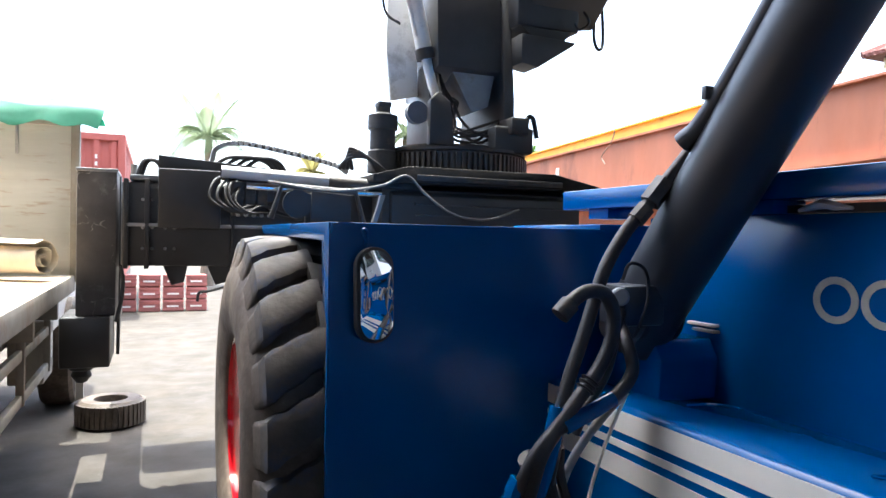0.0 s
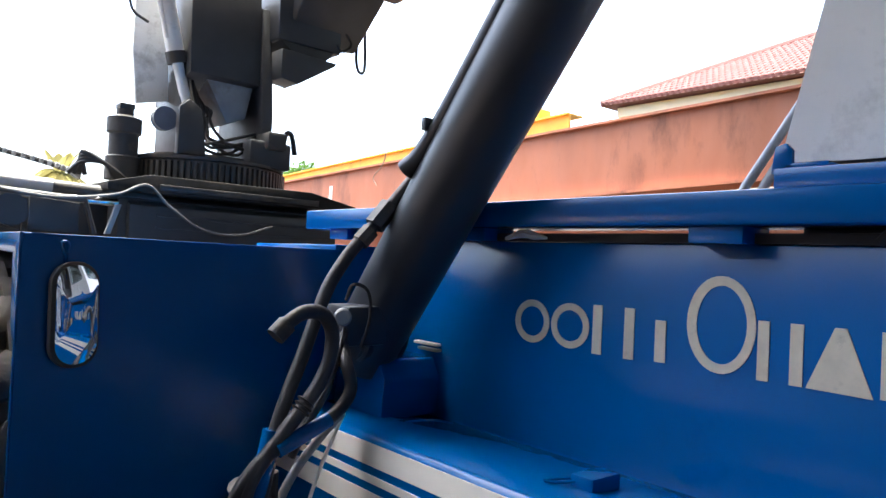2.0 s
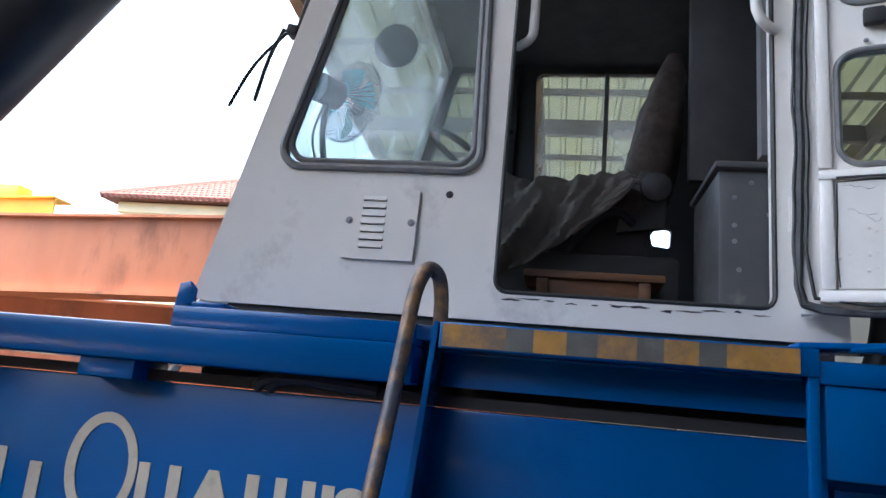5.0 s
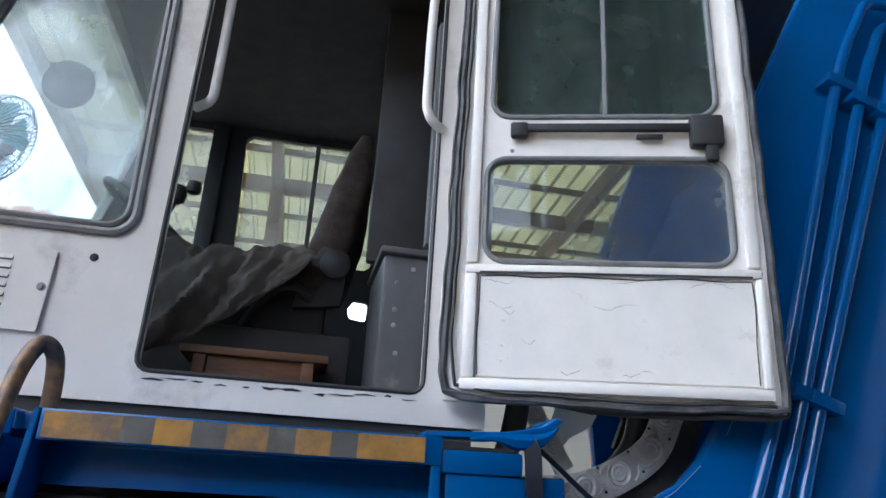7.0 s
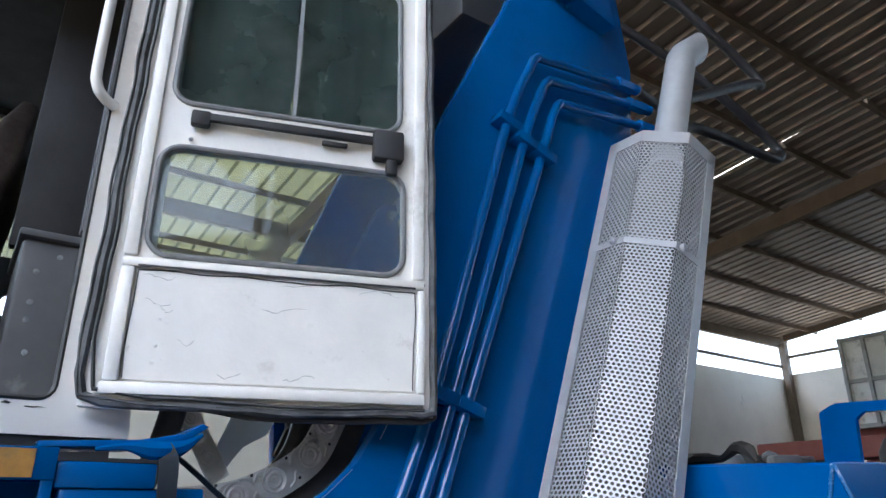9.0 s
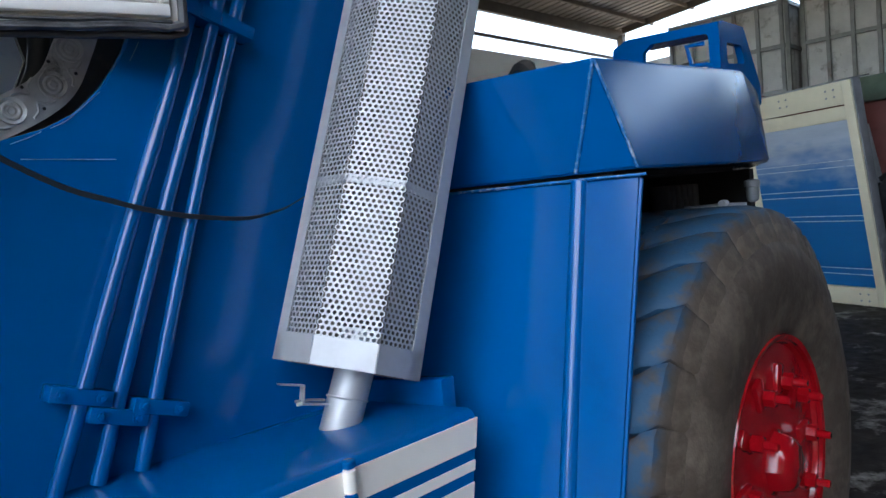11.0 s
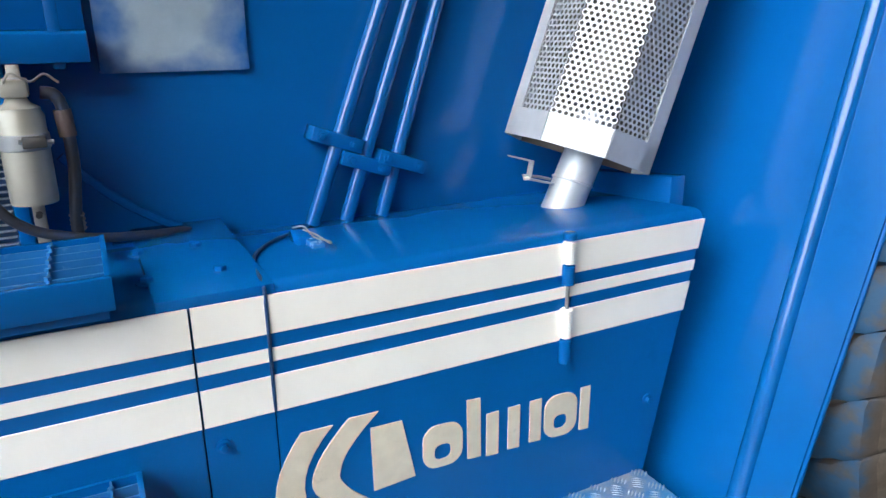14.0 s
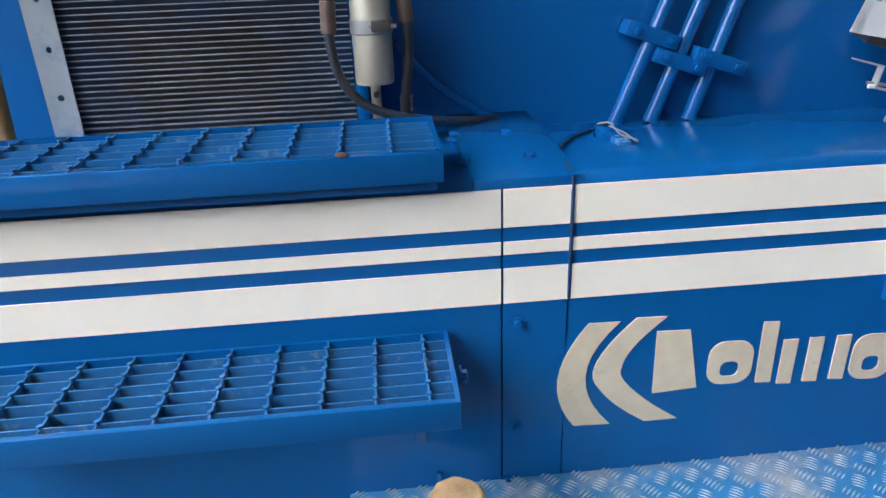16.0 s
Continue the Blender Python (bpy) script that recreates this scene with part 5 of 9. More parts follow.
# louvred vent cover on the cab side
vm = Matrix.Translation((0, 0.309, 2.041)) @ side(CX - 0.010)
slots = [round_poly([(0.045, 0.027 + k * 0.0208), (0.110, 0.027 + k * 0.0208), (0.110, 0.037 + k * 0.0208), (0.045, 0.037 + k * 0.0208)], 0.003, 2) for k in range(7)]
vent = cab("vent_cover", plate(round_poly([(0, 0), (0.190, 0), (0.195, 0.186), (0.003, 0.182)], 0.006, 3), slots, vm, 0.0095), CAB_WHITE, smooth=False)
for k in range(7):
    z = 2.041 + 0.032 + k * 0.0208
    part("louvre", prism([(CX - 0.014, z - 0.001), (CX - 0.010, z + 0.010), (CX - 0.0085, z + 0.010), (CX - 0.011, z - 0.002)], "y", 0.201, 0.262), CAB_WHITE, vent, smooth=False)
# dark sheet stands in for the shade behind the louvres
part("vent_shadow_box", box(CX - 0.0012, CX - 0.0002, 0.195, 0.268, 2.06, 2.21), DARK_PAINT_AND_SHADE, vent, smooth=False)
for y in (0.293, 0.130):
    bolt(CX - 0.010, y, 2.14, r=0.006, h=0.006, mat=GREY_STEEL, parent=cabin)
bolt(CX, 0.040, 2.222, r=0.006, h=0.004, mat=DARK_PAINT_AND_SHADE, parent=cabin)
# sill with flaking edge, door post seal, grab handles, hinge
cab("sill_seal", loop_tube([(CX + 0.002, -a, b) for a, b in round_poly([(0.092, 1.980), (0.735, 1.980), (0.735, 3.20), (0.100, 3.20)], 0.03, 4)], 0.006, 6), SEAL)
cab("grab_handle", tube([(CX + 0.06, -0.12, 3.10), (CX + 0.04, -0.14, 3.06), (CX + 0.04, -0.142, 2.75), (CX + 0.04, -0.137, 2.69), (CX + 0.05, -0.112, 2.672), (CX + 0.06, -0.10, 2.672)], 0.013, 12, 5), CAB_WHITE)
cab("grab_handle", tube([(CX - 0.02, -0.735, 3.15), (CX - 0.03, -0.695, 3.11), (CX - 0.03, -0.690, 2.78), (CX - 0.03, -0.697, 2.71), (CX - 0.02, -0.72, 2.685), (CX - 0.005, -0.745, 2.68)], 0.013, 12, 5), CAB_WHITE)
hp = cab("hinge_plate", box(CX - 0.006, CX, -0.80, -0.765, 2.16, 2.25, 0.003), CAB_WHITE)
part("hinge_knuckle", lathe([(0.006, 2.165), (0.011, 2.167), (0.011, 2.245), (0.006, 2.247)], 14, Matrix.Translation((CX - 0.012, -0.795, 0))), CAB_WHITE, hp)
# dark block stands in for the shade in the gap under the cab
cab("base_gap", box(CX + 0.01, 3.3, -0.86, 0.60, 1.868, 1.908), DARK_PAINT_AND_SHADE, smooth=False)
# flaked paint along the sill
random.seed(19)
for k in range(12):
    y_ = -0.12 - k * 0.052 - random.uniform(0, 0.02)
    w_, h_ = random.uniform(0.006, 0.030), random.uniform(0.0012, 0.0035)
    z_ = 1.968 - random.uniform(0, 0.012)
    fl = [(-(y_ + w_ * math.cos(t) * (1 + 0.4 * math.sin(3 * t + k))), z_ + h_ * math.sin(t) * (1 + 0.6 * math.sin(5 * t + 2 * k))) for t in [j * math.pi / 4 for j in range(8)]]
    cab("paint_chip", plate(fl, [], side(CX - 0.0012), 0.001), DARK_PAINT_AND_SHADE, "flaked dark patch", False)
# things inside the cab
cab("equipment_box", box(2.02, 2.35, -0.86, -0.622, 1.95, 2.335, 0.012), BOX_DARK, "scuffed dark grey metal box")
cab("box_lid", box(2.005, 2.36, -0.865, -0.612, 2.335, 2.353, 0.006), BOX_DARK)
# slab added to keep the cab's rear corner dark
cab("door_post_inside", box(2.30, 2.34, -0.872, -0.60, 2.40, 3.3, 0.006), DARK_PAINT_AND_SHADE)
for y, z in ((-0.66, 2.26), (-0.70, 2.30), (-0.66, 2.19), (-0.66, 2.15), (-0.74, 2.22), (-0.67, 2.08), (-0.75, 2.07)):
    bolt(2.02, y, z, r=0.004, h=0.004, mat=GREY_STEEL, parent=cabin)
cab("box_side_panel", box(2.06, 2.10, -0.865, -0.735, 2.39, 3.1), GREY_BOX, smooth=False)
cab("console", box(2.5, 3.2, 0.16, 0.46, 1.95, 2.42, 0.03), DARK_PAINT_AND_SHADE)
cab("steering_column", tube([(2.60, 0.30, 2.05), (2.60, 0.22, 2.35), (2.60, 0.12, 2.52)], 0.035, 12), DARK_PAINT_AND_SHADE)
cab("steering_wheel", lathe([(0.17 + 0.012 * math.cos(a), 0.012 * math.sin(a)) for a in [k * math.pi / 4 for k in range(8)]], 28, Matrix.Translation((2.60, 0.10, 2.55)) @ Matrix.Rotation(radians(35), 4, 'X'), True), DARK_PAINT_AND_SHADE)
cab("sun_shade", lathe([(0.001, 0), (0.075, 0.0), (0.075, 0.01), (0.001, 0.012)], 24, Matrix.Translation((2.35, 0.34, 2.86)) @ Matrix.Rotation(radians(80), 4, 'Y')), GREY_BOX)
cab("lever", tube([(2.38, 0.12, 2.20), (2.38, 0.16, 2.38), (2.38, 0.17, 2.45)], 0.012, 8), DARK_PAINT_AND_SHADE)
cab("lever", tube([(2.42, 0.05, 2.20), (2.42, 0.02, 2.42), (2.45, 0.0, 2.46), (2.45, -0.04, 2.44)], 0.012, 8, 3), DARK_PAINT_AND_SHADE)

lv2 = cab("control_lever", tube([(2.50, 0.09, 2.30), (2.50, 0.05, 2.46), (2.50, 0.012, 2.58)], 0.013, 8, 4), DARK_PAINT_AND_SHADE)
part("lever_knob", lathe([(0.004, -0.035), (0.026, -0.025), (0.032, 0.0), (0.026, 0.026), (0.004, 0.035)], 16, Matrix.Translation((2.50, 0.005, 2.61))), DARK_PAINT_AND_SHADE, lv2)
part("lever_knob", lathe([(0.004, -0.025), (0.02, -0.018), (0.024, 0.0), (0.02, 0.018), (0.004, 0.025)], 16, Matrix.Translation((2.49, -0.045, 2.635))), DARK_PAINT_AND_SHADE, lv2)

# driver's seat under a dark cover
SEAT = thing("driver_seat", (2.55, -0.3, 1.95), "dark driver's seat draped with a creased black cover", "seat")
part("seat_base", box(2.30, 2.85, -0.58, 0.0, 1.95, 2.17, 0.02), DARK_PAINT_AND_SHADE, SEAT)
part("suspension", box(2.36, 2.80, -0.50, -0.08, 2.17, 2.30, 0.02), DARK_PAINT_AND_SHADE, SEAT)
part("cushion", box(2.32, 2.82, -0.50, 0.02, 2.28, 2.40, 0.05, seg=4), SEAT_CLOTH, SEAT)
back = bmesh.new()
# height, front, rear and half width of the padded back
stations = ((2.37, -0.42, -0.56, 0.20), (2.40, -0.405, -0.575, 0.22), (2.48, -0.425, -0.59, 0.235), (2.57, -0.445, -0.60, 0.24), (2.66, -0.468, -0.608, 0.235), (2.74, -0.492, -0.612, 0.22), (2.80, -0.512, -0.612, 0.19), (2.85, -0.525, -0.608, 0.165), (2.885, -0.540, -0.600, 0.14), (2.900, -0.560, -0.585, 0.09))
rings = []
for z, yf, yr, hw in stations:
    ring = []
    for k in range(36):
        a = 2 * math.pi * k / 36
        c, s_ = math.cos(a), math.sin(a)
        px = math.copysign(abs(c) ** 0.55, c) * hw
        py = math.copysign(abs(s_) ** 0.6, s_) * (yf - yr) / 2
        w = 0.014 * noise.noise(Vector((px * 9, py * 9 + z * 3, z * 11))) + 0.008 * noise.noise(Vector((px * 22, z * 25, 3.3)))
        ring.append(back.verts.new((2.575 + px * (1 + w * 3), (yf + yr) / 2 + py + w, z + w * 0.4)))
    rings.append(ring)
for a_, b_ in zip(rings, rings[1:]):
    for k in range(36):
        back.faces.new((a_[k], a_[(k + 1) % 36], b_[(k + 1) % 36], b_[k]))
back.faces.new(rings[0][::-1])
back.faces.new(rings[-1])
bmesh.ops.recalc_face_normals(back, faces=back.faces)
part("backrest", back, SEAT_CLOTH, SEAT)
part("tilt_bracket", prism([(-0.40, 2.24), (-0.54, 2.26), (-0.55, 2.42), (-0.47, 2.44), (-0.42, 2.34)], "x", 2.33, 2.36, 0.006), DARK_PAINT_AND_SHADE, SEAT)
part("adjuster_knob", lathe([(0.042, 0), (0.045, 0.01), (0.045, 0.03), (0.03, 0.04)], 12, Matrix.Translation((2.335, -0.51, 2.38)) @ Matrix.Rotation(radians(-90), 4, 'Y')), DARK_PAINT_AND_SHADE, SEAT)
part("lever", tube([(2.34, -0.27, 2.18), (2.31, -0.30, 2.23), (2.30, -0.35, 2.28), (2.30, -0.40, 2.295), (2.33, -0.45, 2.27)], 0.014, 8, 4), DARK_PAINT_AND_SHADE, SEAT)
# the cover: a creased cloth hanging over the cushion's front and side
cl = bmesh.new()
nu, nv = 60, 44
grid = []
for i in range(nu + 1):
    row = []
    u = i / nu
    for j in range(nv + 1):
        v = j / nv
        over = max(0.0, 0.10 - u) / 0.10
        drop = max(0.0, v - 0.42) / 0.58
        yy = -0.035 - u * 0.40 - 0.03 * drop * u + 0.02 * over
        xx = 2.62 - 0.37 * min(1, v / 0.42) - 0.03 * drop ** 0.6 + 0.03 * drop * drop
        top = 2.395 - 0.012 * u - 0.015 * math.sin(u * 5) - 0.03 * over * over
        length = 0.28 * max(0.0, 1 - u * 1.05) ** 0.8 + 0.035
        zz = top - drop * length - 0.02 * max(0.0, v - 0.36) * (v < 0.42)
        # folds run down and forward from the back of the seat
        a = u * 1.0 + 0.55 * drop * (1 - u)
        w = 0.020 * noise.noise(Vector((a * 9, drop * 1.6, 1.7))) + 0.011 * noise.noise(Vector((a * 19, drop * 3.0, 5.1))) + 0.005 * noise.noise(Vector((u * 30, v * 22, 2.2)))
        row.append(cl.verts.new((xx - w * (0.5 + 1.2 * drop), yy + w * 0.3, zz + w * (1 - drop) * 0.8)))
    grid.append(row)
for i in range(nu):
    for j in range(nv):
        cl.faces.new((grid[i][j], grid[i + 1][j], grid[i + 1][j + 1], grid[i][j + 1]))
r = bmesh.ops.extrude_face_region(cl, geom=list(cl.faces))
bmesh.ops.translate(cl, vec=(0.006, 0, -0.006), verts=[v for v in r["geom"] if isinstance(v, bmesh.types.BMVert)])
bmesh.ops.recalc_face_normals(cl, faces=cl.faces)
tagged(part("cloth_cover", cl, TARP), "creased black cloth thrown over the driver's seat", "cloth")
ST = thing("wooden_stool", (2.25, -0.3, 1.95), "low brown wooden stool on the cab floor", "stool")
part("stool_top", box(2.12, 2.30, -0.515, -0.150, 2.055, 2.075, 0.003), WOOD, ST)
part("front_board", box(2.135, 2.15, -0.45, -0.215, 1.95, 2.054, 0.002), WOOD, ST)
for y in (-0.48, -0.215):
    part("stool_leg", box(2.125, 2.29, y, y + 0.03, 1.95, 2.054, 0.003), WOOD, ST)

# cab fan
FAN = thing("cab_fan", (2.3, 0.47, 2.5), "small teal cab fan in a dark wire cage", "fan")
fmx = frame_of((2.24, 0.435, 2.60), (0.53, 0.85, 0), (0, 0, 1))
part("motor", lathe([(0.02, -0.13), (0.045, -0.125), (0.045, -0.05), (0.02, -0.04)], 18, fmx), FAN_DARK, FAN)
cage = part("cage_hub", lathe([(0.001, 0.044), (0.03, 0.043), (0.03, 0.035), (0.001, 0.033)], 20, fmx), FAN_DARK, FAN)
for k in range(44):
    a = 2 * math.pi * k / 44
    c, s = math.cos(a), math.sin(a)
    part("cage_wire", tube([fmx @ Vector((c * rr, s * rr, h)) for rr, h in ((0.03, 0.04), (0.10, 0.036), (0.128, 0.015), (0.13, 0.0), (0.128, -0.02), (0.05, -0.045))], 0.0016, 4), FAN_DARK, FAN, smooth=False)
for rr, h in ((0.131, 0.0), (0.10, 0.037), (0.06, 0.04)):
    part("cage_ring", lathe([(rr + 0.002 * math.cos(b), h + 0.002 * math.sin(b)) for b in (0, 1.57, 3.14, 4.71)], 32, fmx, True), FAN_DARK, FAN)
for k in range(4):
    bl = bmesh.new()
    a = k * math.pi / 2
    vs = []
    for rr, w in ((0.02, 0.3), (0.07, 0.42), (0.11, 0.40), (0.118, 0.25)):
        for sgn in (-1, 1):
            vs.append(bl.verts.new(fmx @ Vector((rr * math.cos(a + sgn * w), rr * math.sin(a + sgn * w), sgn * 0.012))))
    for i in range(3):
        bl.faces.new((vs[2 * i], vs[2 * i + 1], vs[2 * i + 3], vs[2 * i + 2]))
    r = bmesh.ops.extrude_face_region(bl, geom=list(bl.faces))
    bmesh.ops.translate(bl, vec=(0.002, 0.002, 0), verts=[v for v in r["geom"] if isinstance(v, bmesh.types.BMVert)])
    part("blade", bl, FAN_TEAL, FAN)
part("stand", tube([fmx @ Vector((0, -0.04, -0.09)), fmx @ Vector((0.0, -0.14, -0.09)), fmx @ Vector((0.0, -0.23, -0.07))], 0.01, 8, 3), FAN_DARK, FAN)
part("flex", tube([fmx @ Vector((0.0, -0.05, -0.1)), fmx @ Vector((0.02, -0.15, -0.11)), fmx @ Vector((-0.01, -0.25, -0.1))], 0.004, 6, 4), FAN_DARK, FAN)

# ---------- open cab door ----------
DM = frame_of((1.921, -0.76, 0), (-0.309, -0.951, 0), (0, 0, 1))
upper = round_poly([(0.105, 2.700), (0.675, 2.700), (0.668, 3.17), (0.112, 3.17)], 0.05, 6)
lower = round_poly([(0.098, 2.302), (0.690, 2.302), (0.686, 2.580), (0.098, 2.580)], 0.05, 6)
door = rs("cab_door", plate([(0.015, 1.965), (0.768, 1.965), (0.752, 3.25), (0.030, 3.25)], [upper, lower], DM @ Matrix.Translation((0, 0, -0.035)), 0.035), DOOR_WHITE, "open white cab door with patched paint and black seal", smooth=False)


def dr_(name, bm, mat, label="", smooth=True):
    return part(name, bm, mat, door, label, smooth)


dr_("lower_panel", box(0.088, 0.722, 2.020, 2.268, -0.002, 0.006, 0.003, DM), DOOR_WHITE, smooth=False)
dr_("bottom_rail", box(0.05, 0.745, 1.988, 2.016, -0.002, 0.020, 0.008, DM), DOOR_WHITE)
dr_("middle_rail", box(0.055, 0.742, 2.268, 2.290, -0.002, 0.016, 0.006, DM), DOOR_WHITE)
dr_("side_rail", box(0.055, 0.085, 2.016, 2.268, -0.002, 0.018, 0.007, DM), DOOR_WHITE)
dr_("side_rail", box(0.725, 0.746, 2.016, 2.268, -0.002, 0.018, 0.007, DM), DOOR_WHITE)
dr_("side_rail", box(0.055, 0.085, 2.295, 3.22, -0.002, 0.014, 0.006, DM), DOOR_WHITE)
dr_("side_rail", box(0.712, 0.742, 2.295, 3.22, -0.002, 0.014, 0.006, DM), DOOR_WHITE)
# rivets and opened filler on the patched panel
for u, v in ((0.164, 2.148), (0.164, 2.101), (0.164, 2.068), (0.112, 2.098), (0.60, 2.11), (0.66, 2.05)):
    q_ = DM @ Vector((u, v, 0.006))
    bolt(q_.x, q_.y, q_.z, tuple(DM.to_3x3() @ Vector((0, 0, 1))), r=0.003, h=0.002, mat=DOOR_WHITE, parent=door)
random.seed(23)
for u0, v0, ln_ in ((0.11, 2.190, 0.06), (0.36, 2.193, 0.10), (0.19, 2.105, 0.035), (0.28, 2.038, 0.05), (0.42, 2.039, 0.07), (0.10, 2.25, 0.07), (0.40, 2.255, 0.12), (0.58, 2.252, 0.1), (0.145, 2.175, 0.03)):
    pts_ = []
    for k in range(9):
        pts_.append(DM @ Vector((u0 + ln_ * k / 8, v0 + random.uniform(-0.003, 0.003) + 0.006 * math.sin(k * 0.7 + u0 * 9), 0.0062)))
    dr_("filler_crack", tube(pts_, [0.0002] + [random.uniform(0.0002, 0.0007) for k in range(7)] + [0.0002], 5), WINDOW_SEAL, "fine dark crack in the filler")
dr_("panel_groove", box(0.09, 0.72, 2.2685, 2.276, 0.0005, 0.0155, 0.001, DM), SEAL, smooth=False)
for pts in (upper, lower):
    dr_("window_seal", loop_tube([DM @ Vector((a, b, 0.001)) for a, b in pts], 0.0075), WINDOW_SEAL)
    p = dr_("window_pane", plate(pts, [], DM @ Matrix.Translation((0, 0, -0.02)), 0.004), DARK_GLASS if pts is upper else GLASS, smooth=False)
    p.visible_shadow = False
dr_("slider_bar", box(0.392, 0.402, 2.70, 3.17, -0.018, -0.006, 0.0, DM), GREY_STEEL, smooth=False)
# sheets added behind the pane to give its streaked grey-green reflection
for a, b in ((0.115, 0.388), (0.404, 0.668)):
    cu = bmesh.new()
    cols_ = []
    for k in range(49):
        f = k / 48
        d = -0.036 + 0.007 * noise.noise(Vector((f * 6, a * 7, 0))) + 0.002 * noise.noise(Vector((f * 19, a * 7, 4)))
        cols_.append([cu.verts.new(DM @ Vector((a + (b - a) * f, z, d + t))) for z, t in ((2.71, 0), (3.165, 0), (3.165, -0.003), (2.71, -0.003))])
    for p, q in zip(cols_, cols_[1:]):
        for k in range(4):
            cu.faces.new((p[k], p[(k + 1) % 4], q[(k + 1) % 4], q[k]))
    bmesh.ops.recalc_face_normals(cu, faces=cu.faces)
    dr_("curtain", cu, PANE_STREAKS, "grey-green streaked sheet added for the pane's reflection")
random.seed(7)
n = 26


def sealpath(pts, amp=0.004):
    out = []
    for i in range(len(pts) - 1):
        a, b = Vector(pts[i]), Vector(pts[i + 1])
        for k in range(n):
            q = a.lerp(b, k / n)
            w = noise.noise(Vector((q.x * 9, q.y * 9, 0.3))) * amp
            out.append(DM @ Vector((q.x + w, q.y + w, q.z)))
    out.append(DM @ Vector(pts[-1]))
    return out


sl = bmesh.new()
add_tube(sl, sealpath([(0.030, 3.24, 0.006), (0.018, 2.30, 0.006), (0.012, 2.03, 0.006), (0.022, 1.985, 0.006), (0.06, 1.972, 0.006), (0.40, 1.962, 0.006), (0.69, 1.974, 0.006), (0.735, 1.968, 0.006), (0.765, 1.975, 0.006), (0.768, 2.02, 0.006), (0.760, 2.6, 0.006), (0.752, 3.24, 0.006)]), 0.010, 8)
dr_("door_seal", sl, DOOR_SEAL, "loose worn grey-black rubber door seal")
sl = bmesh.new()
add_tube(sl, sealpath([(0.028, 2.0, -0.012), (0.35, 1.953, -0.01), (0.74, 1.955, -0.01), (0.772, 1.965, -0.012), (0.765, 2.5, -0.012), (0.758, 3.2, -0.012)]), 0.008, 8)
dr_("door_seal", sl, SEAL)
for off_, rr_ in ((0.014, 0.0045), (-0.012, 0.0035)):
    sl = bmesh.new()
    add_tube(sl, sealpath([(0.032 + off_, 3.23, 0.012), (0.022 + off_, 2.60, 0.014), (0.016 + off_, 2.10, 0.012), (0.028 + off_, 1.99 + off_ * 0.5, 0.014), (0.30, 1.966 + off_ * 0.6, 0.014), (0.58, 1.972 + off_ * 0.6, 0.014), (0.745, 1.972 + off_ * 0.4, 0.012)], 0.007), rr_, 6)
    dr_("seal_lip", sl, SEAL if off_ > 0 else DOOR_SEAL, "torn lip of the door seal")
lk = dr_("lock_bar", box(0.18, 0.60, 2.648, 2.668, 0.012, 0.028, 0.003, DM @ Matrix.Translation((0, 0, 0))), DARK_PAINT_AND_SHADE, "black lock bar across the door")
part("lock_case", box(0.60, 0.68, 2.605, 2.69, 0.0, 0.035, 0.008, DM), DARK_PAINT_AND_SHADE, lk)
part("lock_lever", box(0.635, 0.665, 2.565, 2.61, 0.008, 0.03, 0.006, DM), DARK_PAINT_AND_SHADE, lk)
part("bar_end", box(0.155, 0.20, 2.632, 2.672, 0.005, 0.030, 0.006, DM), DARK_PAINT_AND_SHADE, lk)
part("release_tab", box(0.47, 0.535, 2.628, 2.640, 0.010, 0.022, 0.003, DM), DARK_PAINT_AND_SHADE, lk)
for a, b in ((0.16, 2.60), (0.15, 2.155), (0.148, 2.095), (0.146, 2.06), (0.093, 2.09), (0.062, 2.278), (0.74, 2.282), (0.40, 2.282)):
    q = DM @ Vector((a, b, 0.005))
    bolt(q.x, q.y, q.z, (-0.951, 0.309, 0), r=0.0035, h=0.005, mat=DOOR_WHITE if b < 2.2 else GREY_STEEL, parent=door)

# grime lines round the pressed panel
for pts in ([(0.092, 2.024, 0.0065), (0.090, 2.15, 0.0065), (0.091, 2.262, 0.0065), (0.30, 2.264, 0.0065), (0.55, 2.262, 0.0065), (0.718, 2.260, 0.0065), (0.720, 2.14, 0.0065), (0.718, 2.024, 0.0065)],):
    gl_ = bmesh.new()
    add_tube(gl_, sealpath(pts, 0.007), 0.0016, 5)
    dr_("filler_crack", gl_, SEAL, "dark crack in the filler")
# ---------- behind the door: embossed strip, duct, hoses in the opening ----------
strip = bmesh.new()
arcp = [(-0.98, 1.775), (-1.047, 1.780), (-1.133, 1.794), (-1.224, 1.832), (-1.309, 1.892), (-1.352, 1.972), (-1.378, 2.04), (-1.40, 2.12)]
arc3 = smooth_path([(1.95, y, z) for y, z in arcp], 6)
rows_ = []
for i, p in enumerate(arc3):
    d = (arc3[min(i + 1, len(arc3) - 1)] - arc3[max(i - 1, 0)]).normalized()
    nrm = Vector((0, -d.z, d.y))
    rows_.append([strip.verts.new(p + nrm * s * 0.036 + Vector((t, 0, 0))) for s, t in ((-1, 0), (1.25, 0), (1.25, 0.004), (-1, 0.004))])
for a, b in zip(rows_, rows_[1:]):
    for k in range(4):
        strip.faces.new((a[k], a[(k + 1) % 4], b[(k + 1) % 4], b[k]))
bmesh.ops.recalc_face_normals(strip, faces=strip.faces)
sp = rs("embossed_strip", strip, EMBOSS, "embossed bare steel strip bent along the opening")
